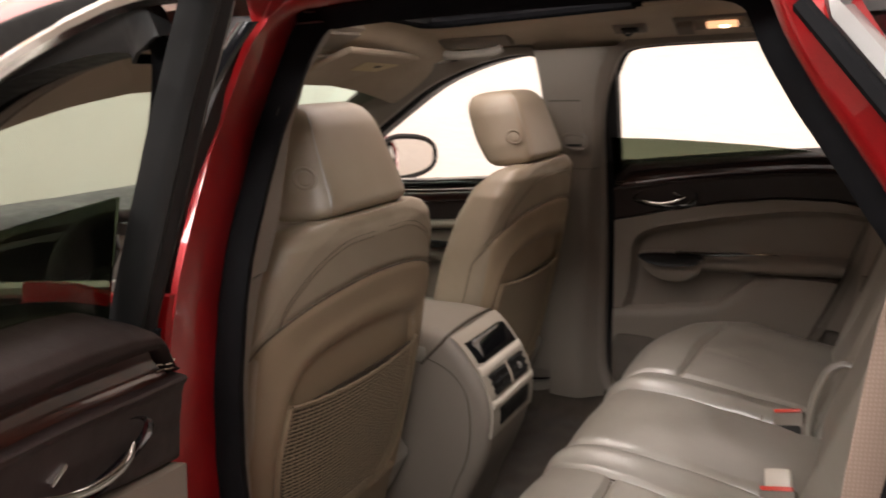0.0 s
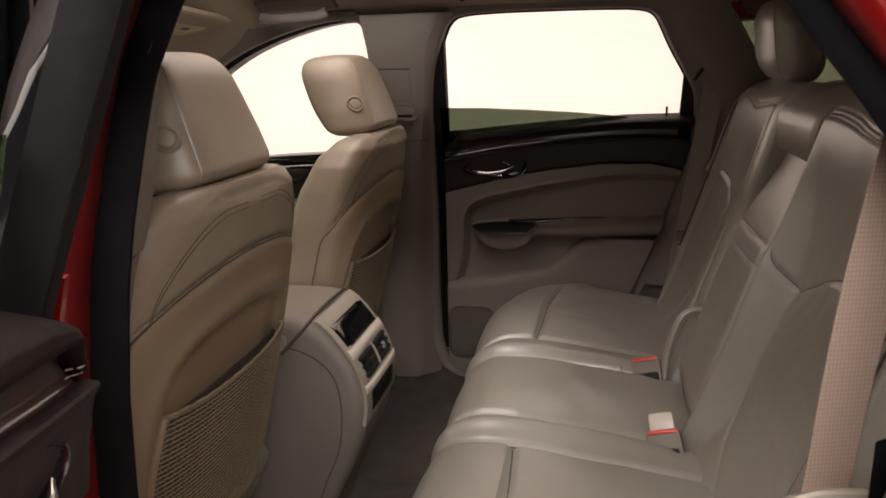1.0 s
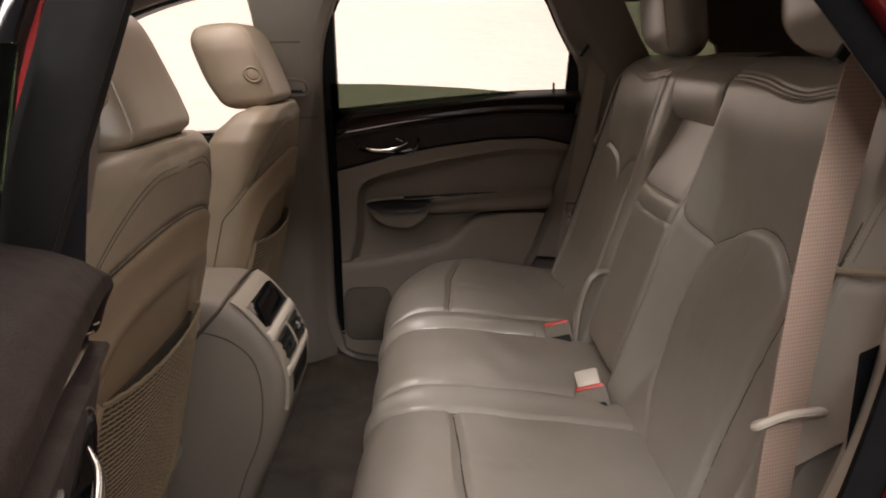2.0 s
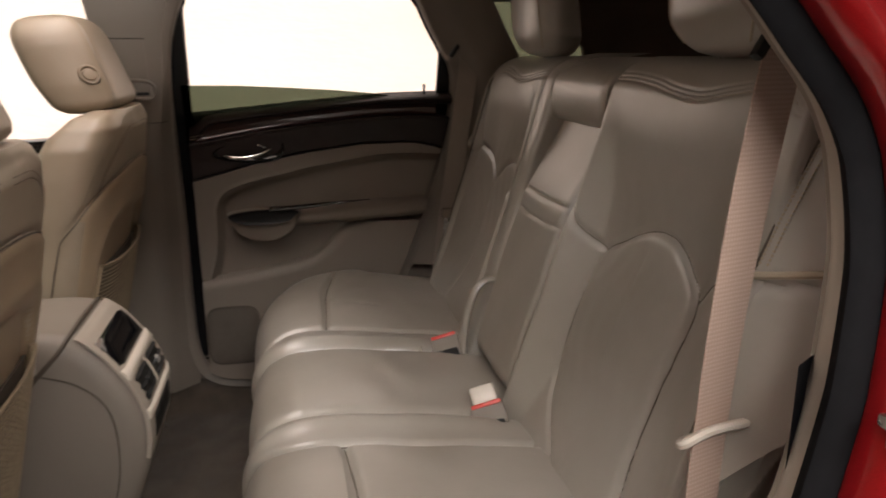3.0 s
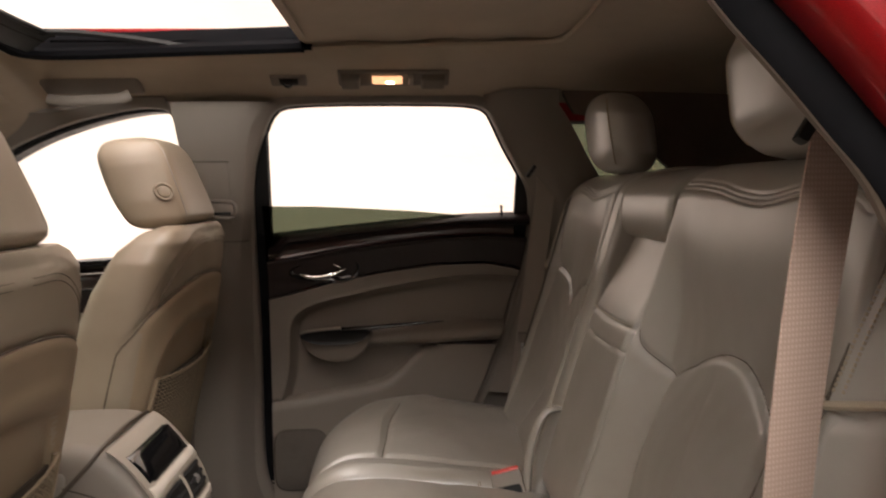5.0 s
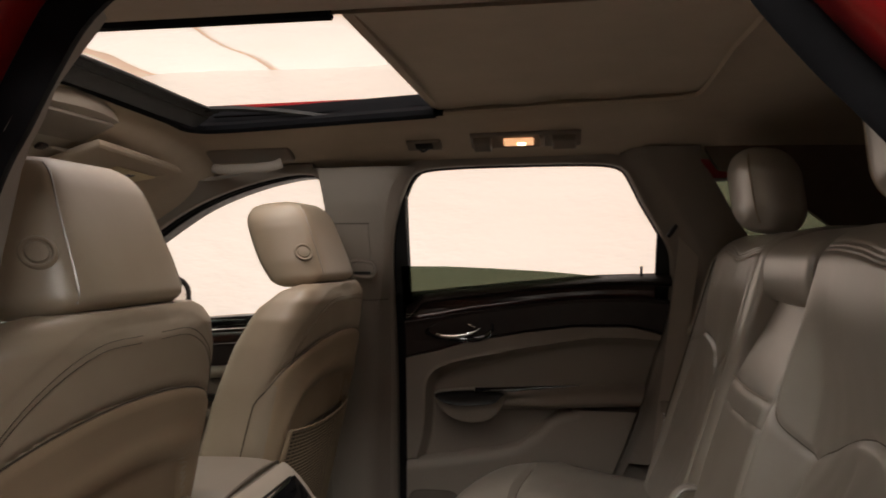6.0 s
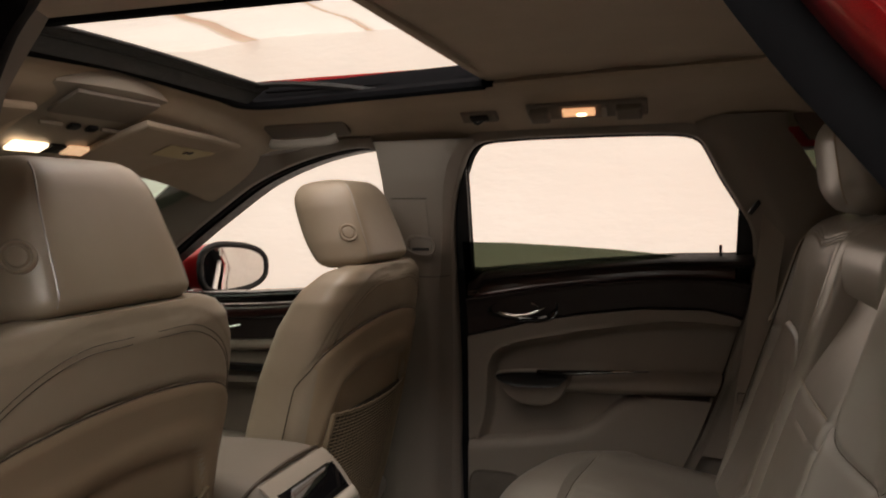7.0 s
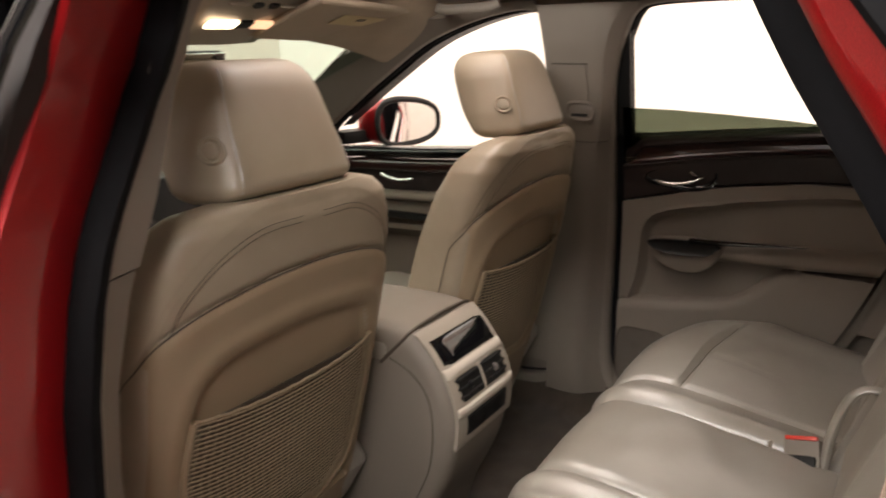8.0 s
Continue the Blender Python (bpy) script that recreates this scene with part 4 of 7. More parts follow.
    add("wood_strip", sheet(band(0.588, lambda y: max(0.60, lower_t(y) + 0.015), 18, 110, hollow, y0=FRONT_END - 0.016, y1=-0.635), (0.03, 0, 0)), WOOD, None, "glossy dark wood strip")
    PD = band(lower_t, 1.0, 26, 120, roll, over=8)
    if side < 0:
        # the roll curls down round its end
        k = np.clip((PD[:, :, 1] - (FRONT_END - 0.13)) / 0.13, 0, 1)
        up = np.clip(np.arange(PD.shape[0]) / 25.0, 0, 1)[:, None]
        PD[:, :, 2] += np.interp(FRONT_END - PD[:, :, 1], [0, 0.012, 0.03, 0.055, 0.09, 0.14, 0.22, 0.34], [-0.082, -0.052, -0.026, -0.004, 0.010, 0.015, 0.015, 0.010]) * up
        PD[:, :, 1] += 0.010 * k ** 2
    pad = add("pad", sheet(PD, (0.012, 0, 0)), PADTOP, None, "padded brown roll along the window")
    seams = []
    for t in (0.635, 0.675):
        for k in range(6):
            ya, yb = FRONT_END - 0.004 - 0.0048 * k, FRONT_END - 0.004 - 0.0048 * k - 0.0036
            seams.append(tube(np.array([(xi(row_z(y, t)) - roll(t, y) - 0.0008, y, row_z(y, t)) for y in np.linspace(ya, yb, 4)]), 0.0007, 5))
    add("seam", join(*seams), THREAD, pad, "twin rows of pale stitching")

    # handle: long leaf-shaped hollow with a rim and a chrome lever
    def leaf(k, dx):
        a = np.linspace(0, 2 * math.pi, 56, endpoint=False)
        c, q = np.cos(a), np.sin(a)
        Yr = -0.158 + k * 0.088 * c
        up = 0.030 * np.sign(q) * np.abs(q) ** 0.8 * np.where(q > 0, 1 - 0.25 * c, 1 - 0.42 * c)
        Zr = 1.126 - 0.006 * c + k * up - 0.02 * (c < 0) * 0
        return np.stack([xi(1.12) - 0.0205 + dx + 0 * a, Yr, Zr], 1)
    h = add("door_handle", loft([leaf(1.0, 0.004), leaf(0.99, -0.004), leaf(0.95, -0.0045), leaf(0.91, -0.001), leaf(0.7, 0.004), leaf(0.3, 0.006), leaf(0.05, 0.006)], cap=True), GLOSS, None, "dark glossy hollow round the lever")
    xh = float(xi(1.12)) - 0.0205
    n = 34
    lever = curve([(xh - 0.003, -0.100, 1.117), (xh - 0.009, -0.118, 1.112), (xh - 0.012, -0.145, 1.111), (xh - 0.012, -0.172, 1.115), (xh - 0.009, -0.196, 1.123), (xh - 0.004, -0.212, 1.131)], n)
    add("lever", tube(lever, np.interp(np.linspace(0, 1, n), [0, 0.12, 0.4, 0.75, 1], [0.0025, 0.0050, 0.0048, 0.0034, 0.0012]), 12, flat=0.55), CHROME, h, "chrome door lever")
    add("lock_lever", block((xh - 0.003, -0.190, 1.138), (0.006, 0.020, 0.005), 0.002, (24, 0, 0)), CHROME, h, "small chrome lock lever")

    # pull cup: a slim dark leaf over a rounded lip, running into the arm rest
    def about(outline, levels, x):
        c = outline.mean(0)
        rings = []
        for k, dx in levels:
            q = c + (outline - c) * k
            rings.append(np.stack([np.full(len(q), x + dx), q[:, 0], q[:, 1]], 1))
        return loft(rings)
    lip = curve([(-0.094, 0.968), (-0.106, 0.938), (-0.132, 0.912), (-0.172, 0.898), (-0.215, 0.899), (-0.246, 0.914), (-0.266, 0.940), (-0.275, 0.972), (-0.215, 0.984), (-0.13, 0.978)], 60, closed=True)
    c_ = add("pull_cup", about(lip, ((1.0, -0.020), (0.99, -0.036), (0.95, -0.043), (0.85, -0.045), (0.3, -0.044)), 0.715), PLASTIC, None, "beige pull cup")
    leaf_ = curve([(-0.097, 0.968), (-0.108, 0.955), (-0.135, 0.945), (-0.17, 0.942), (-0.215, 0.944), (-0.248, 0.950), (-0.262, 0.962), (-0.272, 0.975), (-0.215, 0.982), (-0.13, 0.977)], 60, closed=True)
    add("cup_opening", about(leaf_, ((1.0, -0.048), (0.97, -0.0535), (0.90, -0.052), (0.6, -0.049), (0.1, -0.048)), 0.714), BLACK, c_, "black hollow of the pull cup")
    slit = curve([(0.664, -0.20, 0.981), (0.664, -0.27, 0.984), (0.664, -0.36, 0.991), (0.664, -0.455, 0.997)], 30)
    add("accent_strip", tube(slit, np.interp(np.linspace(0, 1, 30), [0, 0.3, 1], [0.007, 0.0065, 0.001]), 8), GLOSS, None, "thin dark accent running back from the cup")

    # speaker cover low down: a rounded panel with a dark joint round it
    def rounded(k):
        a = np.linspace(0, 2 * math.pi, 48, endpoint=False)
        c, q = np.cos(a), np.sin(a)
        return -0.088 + k * 0.066 * np.sign(c) * np.abs(c) ** 0.42, 0.640 + k * 0.078 * np.sign(q) * np.abs(q) ** 0.42
    rings = []
    for k, o in ((1.0, 0.026), (0.985, 0.037), (0.95, 0.0385), (0.7, 0.0395), (0.4, 0.040), (0.05, 0.040)):
        Yr, Zr = rounded(k)
        rings.append(np.stack([xi(Zr) - o, Yr, Zr], 1))
    # the cover's darker brown carries the shade low on the door
    grille = add("speaker_cover", loft(rings), SPEAKERSHADE, None, "speaker cover, its brown darkened for the shade")
    Yr, Zr = rounded(1.02)
    add("joint", tube(np.stack([xi(Zr) - 0.0345, Yr, Zr], 1), 0.0022, 6, closed=True), SEAMDARK, grille)

    # window frame: black channel round the opening
    wl = [(-0.028, 1.19), (-0.031, 1.28), (-0.035, 1.40), (-0.040, 1.485), (-0.046, 1.508), (-0.062, 1.519), (-0.12, 1.523), (-0.30, 1.524), (-0.50, 1.521), (-0.548, 1.517),
          (-0.572, 1.506), (-0.590, 1.478), (-0.612, 1.437), (-0.634, 1.396), (-0.640, 1.378), (-0.640, 1.32), (-0.638, 1.24)]
    line = curve(wl, 130)
    tn = np.gradient(line, axis=0)
    nn = np.stack([-tn[:, 1], tn[:, 0]], 1)
    nn /= np.linalg.norm(nn, axis=1)[:, None]
    if np.sum((line - np.array([-0.33, 1.34])) * nn) < 0:
        nn = -nn
    F = np.zeros((len(line), 10, 3))
    for i, q in enumerate(line):
        shape = ((0.040, 0.024), (0.030, 0.023), (0.024, 0.023), (0.020, 0.022), (0.016, 0.022), (0.008, 0.020), (0.003, 0.020), (0.002, 0.024), (0.004, 0.034), (0.012, 0.050))
        if side < 0:
            shape = ((0.014, 0.034), (0.018, 0.022), (0.013, 0.012), (0.002, 0.008), (-0.006, 0.013), (-0.009, 0.017), (-0.013, 0.011), (-0.018, 0.011), (-0.022, 0.016), (-0.023, 0.024))
        for j, (s, o) in enumerate(shape):
            p = q + nn[i] * s
            lean = 0.03 * max(0.0, (q[1] - 1.20) / 0.30) if side < 0 else 0.0
            F[i, j] = (xi(min(q[1], 1.51)) + o - lean, p[0], p[1])
    add("window_frame", sheet(F, (0.02, 0, 0)), BLACK, None, "black window frame")

    sail = np.zeros((10, 14, 3))
    for i, t in enumerate(np.linspace(0, 1, 10)):
        z = 1.205 + 0.20 * t
        ya = float(np.interp(z, [1.20, 1.378, 1.396, 1.41], [-0.636, -0.640, -0.633, -0.628]))
        yb = float(rear_edge(z)) - 0.02
        for j, u in enumerate(np.linspace(0, 1, 14)):
            sail[i, j] = (xi(z) + 0.017, ya + (yb - ya) * u, z)
    add("sail_panel", sheet(sail, (0.012, 0, 0)), BLACK, None, "black corner panel behind the window")

    # glass, wound down almost to the belt
    G = []
    for y in np.linspace(-0.012 if side > 0 else -0.060, -0.64, 30):
        zt = np.interp(y, [-0.64, -0.49, -0.376, -0.252, -0.137, -0.014, 0.0], [1.235, 1.262, 1.273, 1.281, 1.287, 1.289, 1.289])
        if side < 0:
            zt = np.interp(y, [-0.64, -0.30, 0.0], [1.305, 1.322, 1.328])
        G.append([(xi(1.25) + (0.030 if side > 0 else 0.062) - 0.25 * (z - 1.15), y, z) for z in np.linspace(1.12, zt, 8)])
    pane = add("pane", sheet(np.array(G), (0.004, 0, 0)), PRIVACY, None, "green privacy glass, wound down")
    pin = add("lock_pin", tube(np.array([(0.695, -0.605, 1.255), (0.693, -0.605, 1.272), (0.692, -0.605, 1.284)]), [0.004, 0.003, 0.0035], 8), BLACK, None, "small black lock pin")

    # outer skin, black inner edge and rubber sill
    S = []
    for z in np.linspace(0.50, 1.195, 30):
        yr = min(-0.36, rear_edge(max(z, 0.52)) - 0.03)
        S.append([(xo(z) - 0.004, 0.045 + (yr - 0.045) * t, z) for t in np.linspace(0, 1, 24)])
    add("outer_skin", sheet(np.array(S), (-0.008, 0, 0)), PAINT, None, "red painted outer door skin")
    E = []
    for z in np.linspace(0.52, 1.22, 24):
        E.append([(xi(z) + 0.012 + t * (xo(z) - xi(z) - 0.022), 0.008 + 0.034 * step(t, 0.3, 0.8), z) for t in np.linspace(0, 1, 10)])
    add("door_edge", sheet(np.array(E), (0, -0.01, 0)), PAINT if side < 0 else RUBBER, None, "red painted door edge" if side < 0 else "black rubber door edge")
    if side < 0:
        C = [[(xi(1.22) + 0.020 + 0.19 * t, y, float(at_y(BELT, y)) - 0.012 + 0.012 * math.sin(t * 3.0)) for t in np.linspace(0, 1, 8)] for y in np.linspace(FRONT_END, -0.64, 24)]
        add("belt_seal", sheet(np.array(C), (0, 0, -0.01)), RUBBER, None, "black rubber belt seal")
        C = [[(xi(z) + 0.004 + t * (xo(z) - xi(z) - 0.02), FRONT_END - 0.004 + 0.02 * t, z) for t in np.linspace(0, 1, 8)] for z in np.linspace(0.54, 1.195, 20)]
        add("end_cap", sheet(np.array(C), (0, -0.006, 0)), RUBBER, None, "black front end of the door")
    if side > 0:
        # black strip put in for the shaded gap at the door's rear edge
        R2 = [[(xi(z) + 0.020, float(rear_edge(z)) + 0.020 - 0.032 * t, z) for t in np.linspace(0, 1, 6)] for z in np.linspace(0.56, 1.24, 24)]
        add("rear_gap_strip", sheet(np.array(R2), (0.008, 0, 0)), RUBBER, None, "black strip as the shaded gap behind the door")
        part("rear_jamb", sheet(np.array([[(xi(z) + 0.030, float(rear_edge(z)) + 0.05 - 0.18 * t, z) for t in np.linspace(0, 1, 6)] for z in np.linspace(0.56, 1.24, 24)]), (0.01, 0, 0)), PLASTIC, body, "beige lining behind the far door")
        G2 = [[(xi(z) + 0.010 + 0.004 * math.sin(t * math.pi), -0.030 + 0.048 * t, z) for t in np.linspace(0, 1, 6)] for z in np.linspace(0.56, 1.215, 20)]
        add("edge_seal", sheet(np.array(G2), (0.012, 0, 0)), RUBBER, None, "black rubber seal along the door edge")
    add("belt_strip", tube(np.array([(xo(1.25) - 0.002, y, float(at_y(BELT, y)) - 0.022) for y in np.linspace(0.04, -0.66, 20)]), 0.009, 6), CHROME, None, "chrome belt strip")
    return d


rear_door(1)
rear_door(-1)


# ---------------------------------------------------------------- front doors
FBELT = [(0.14, 1.178), (0.42, 1.165), (0.60, 1.152), (0.84, 1.142), (1.08, 1.12)]


def front_door(side):
    d = thing("front_door", "closed front door with dark upper trim and open window" if side > 0 else "closed red front door with black frame and open window", "car door", (side * 0.78, 0.6, 0.5), "car doors")

    def add(name, geo, mat, parent=None, label=""):
        return part(name, geo if side > 0 else mirror_x(geo), mat, parent or d, label)

    def patch(a, b, n, relief):
        P = np.zeros((n, 60, 3))
        for j, y in enumerate(np.linspace(0.158, 1.05, 60)):
            for i, t in enumerate(np.linspace(0, 1, n)):
                z0, z1 = at_y(FBELT, y) + a, at_y(FBELT, y) + b
                z = z0 + (z1 - z0) * t
                P[i, j] = (relief(t, z), y, z)
        return P

    add("ledge", sheet(patch(-0.035, 0.0, 14, lambda t, z: xi(z) - 0.02 - 0.022 * math.sin(math.pi * t) ** 0.6), (0.03, 0, 0)), GLOSS, None, "glossy dark door ledge")
    add("wood_strip", sheet(patch(-0.075, -0.039, 14, lambda t, z: xi(z) - 0.022 - 0.014 * math.sin(math.pi * t) ** 0.6), (0.03, 0, 0)), WOOD, None, "glossy dark wood strip")
    add("upper_panel", sheet(patch(-0.135, -0.078, 8, lambda t, z: xi(z) - 0.018), (0.03, 0, 0)), DARK, None, "dark brown door panel")
    add("rim", sheet(patch(-0.168, -0.138, 10, lambda t, z: xi(z) - 0.02 - 0.014 * math.sin(math.pi * t) ** 0.5), (0.03, 0, 0)), PALE, None, "pale beige rim")
    add("door_trim", sheet(patch(-0.62, -0.171, 30, lambda t, z: xi(z) - 0.012 - 0.045 * math.exp(-((z - 0.905) / 0.024) ** 4)), (0.03, 0, 0)), PLASTIC, None, "beige door trim with arm rest")
    add("arm_rest_slot", block((0.672, 0.62, 0.945), (0.03, 0.34, 0.018), 0.005), BLACK, None, "dark slot over the arm rest")
    add("lever", tube(curve([(0.672, 0.62, 1.058), (0.664, 0.66, 1.052), (0.664, 0.70, 1.056), (0.67, 0.735, 1.066)], 16), 0.007, 8, flat=0.6), CHROME, None, "chrome door lever")
    # outer skin
    S = np.array([[(xo(z) - (0.004 if side > 0 else 0.05), y, z) for y in np.linspace(0.055, 1.15, 30) for z in [0.50 + ((1.155 if side > 0 else 1.238) - 0.13 * (y - 0.05) - 0.50) * t]] for t in np.linspace(0, 1, 24)])
    add("outer_skin", sheet(S, (-0.008, 0, 0)), PAINT, None, "red painted outer door skin")
    add("belt_strip", tube(np.array([(xo(1.26) - (0.002 if side > 0 else 0.045), y, (1.165 if side > 0 else 1.258) - 0.12 * (y - 0.05)) for y in np.linspace(0.03, 1.1, 20)]), 0.010, 8), BRIGHT, None, "chrome belt strip")
    # black frame of the window, and the broad post plate
    ring_ = FRONT_OPENING if side > 0 else LEFT_FRONT
    keep = (ring_[:, 1] > 1.19) & ((side > 0) | (ring_[:, 1] > 1.495) | (ring_[:, 0] > 0.20))
    first = int(np.argmax(keep & ~np.roll(keep, 1)))
    upper = np.roll(ring_, -first, 0)[:int(keep.sum())]
    nrm = np.roll(outward(ring_), -first, 0)[:int(keep.sum())]
    F = np.zeros((len(upper), 6, 3))
    for i, q in enumerate(upper):
        for j, (d1, o) in enumerate(((0.056, 0.120), (0.055, 0.137), (0.048, 0.141), (0.010, 0.138), (-0.014 if side < 0 else -0.001, 0.128), (-0.016 if side < 0 else -0.002, 0.075))):
            F[i, j] = (xi(q[1]) + o, *(q + nrm[i] * d1))
    add("window_frame", sheet(F, (-0.006, 0, 0)), BLACK, None, "black window frame")
    zs = [1.25, 1.315, 1.38, 1.41, 1.45, 1.50, 1.53]
    rear_, fore_ = ([0.012] * 7, [0.112, 0.100, 0.078, 0.070, 0.060, 0.050, 0.046]) if side > 0 else ([0.004, 0.000, -0.010, -0.020, -0.034, -0.068, -0.090], [0.085, 0.054, 0.021, 0.010, -0.014, -0.044, -0.066])
    B = np.array([[(xi(z) + 0.146 + 0.004 * math.sin(t * math.pi), float(np.interp(z, zs, rear_)) * (1 - t) + float(np.interp(z, zs, fore_)) * t, z) for t in np.linspace(0, 1, 8)] for z in np.linspace(1.25, 1.50 if side > 0 else 1.525, 20)])
    add("post_plate", sheet(B, (-0.006, 0, 0)), GLOSS, None, "gloss black post plate")
    return d


front_door(1)
front_door(-1)


def side_mirror():
    m = thing("side_mirror", "red door mirror with black rim on the front door", "door mirror", (0.92, 0.95, 1.15))
    cy, cz = 0.862, 1.190
    a = np.linspace(0, 2 * math.pi, 48, endpoint=False)

    def outline(k):
        y = 0.138 * np.sign(np.cos(a)) * np.abs(np.cos(a)) ** 0.75
        z = 0.074 * np.sign(np.sin(a)) * np.abs(np.sin(a)) ** 0.7
        z = z * (1 + 0.25 * y / 0.138 * 0.6)
        return cy + k * y, cz + k * z - 0.0 * y

    def ring(k, d):
        y, z = outline(k)
        off = (y - cy)
        # the glass plane runs outboard and slightly ahead
        return np.stack([0.968 - off * 0.74, 0.85 + off * 0.385 + d, z], 1)
    rings = [ring(1.0, -0.005), ring(1.03, 0.01), ring(1.02, 0.05), ring(0.9, 0.09), ring(0.6, 0.12), ring(0.2, 0.13)]
    part("housing", loft(rings), PAINT, m, "glossy red mirror housing")
    part("rim", tube(ring(0.99, -0.007), 0.011, 8, closed=True), BLACK, m, "black mirror rim")
    part("mirror_glass", loft([ring(0.95, -0.012), ring(0.5, -0.0125), ring(0.05, -0.013)]), MIRROR, m, "mirror glass")
    part("foot", block((0.86, 0.985, 1.145), (0.14, 0.07, 0.045), 0.012, (0, 0, -20)), BLACK, m, "black mirror foot")


side_mirror()


# ---------------------------------------------------------------- front seats
SEAM_ARCH = curve([(-0.235, 0.62), (-0.246, 0.80), (-0.250, 0.98), (-0.238, 1.075), (-0.20, 1.122), (-0.12, 1.150), (0.0, 1.160), (0.12, 1.150), (0.20, 1.122), (0.238, 1.075), (0.250, 0.98), (0.246, 0.80), (0.235, 0.62)], 120)


def seat_back_y(z):
    """The rear face of a front seat's back."""
    return 0.052 + 0.235 * (1.13 - z) + 0.10 * max(0.0, z - 1.17) ** 1.2


BACK_Z = [0.56, 0.75, 0.95, 1.08, 1.15, 1.20, 1.235, 1.253, 1.262]
BACK_W = [0.215, 0.238, 0.247, 0.245, 0.236, 0.222, 0.198, 0.172, 0.135]


def back_thick(z):
    return np.interp(z, [0.56, 0.9, 1.05, 1.15, 1.22, 1.25, 1.262], [0.175, 0.178, 0.170, 0.152, 0.125, 0.085, 0.045])


def rear_surface(x, z):
    """Depth of a front seat's rear face at x from its middle and height z."""
    w, th = np.interp(z, BACK_Z, BACK_W), back_thick(z)
    k = np.minimum(np.abs(x) / w, 0.995)
    y0 = 0.052 + 0.235 * (1.13 - z) + 0.10 * np.maximum(0.0, z - 1.17) ** 1.2
    return y0 + th / 2 * (1 - (1 - k ** 3.6) ** (1 / 3.6)) + 0.008 * k ** 3


def on_grid(P, us, vs, path, lift=(0, 0, 0)):
    """Points of a surface grid P over (us, vs) along a path given in those two coordinates."""
    out = []
    for u, v in path:
        i = int(np.clip(np.searchsorted(us, u) - 1, 0, len(us) - 2))
        j = int(np.clip(np.searchsorted(vs, v) - 1, 0, len(vs) - 2))
        a = np.clip((u - us[i]) / (us[i + 1] - us[i]), 0, 1)
        b = np.clip((v - vs[j]) / (vs[j + 1] - vs[j]), 0, 1)
        q = (1 - a) * (1 - b) * P[i, j] + a * (1 - b) * P[i + 1, j] + (1 - a) * b * P[i, j + 1] + a * b * P[i + 1, j + 1]
        out.append(q + np.array(lift))
    return np.array(out)


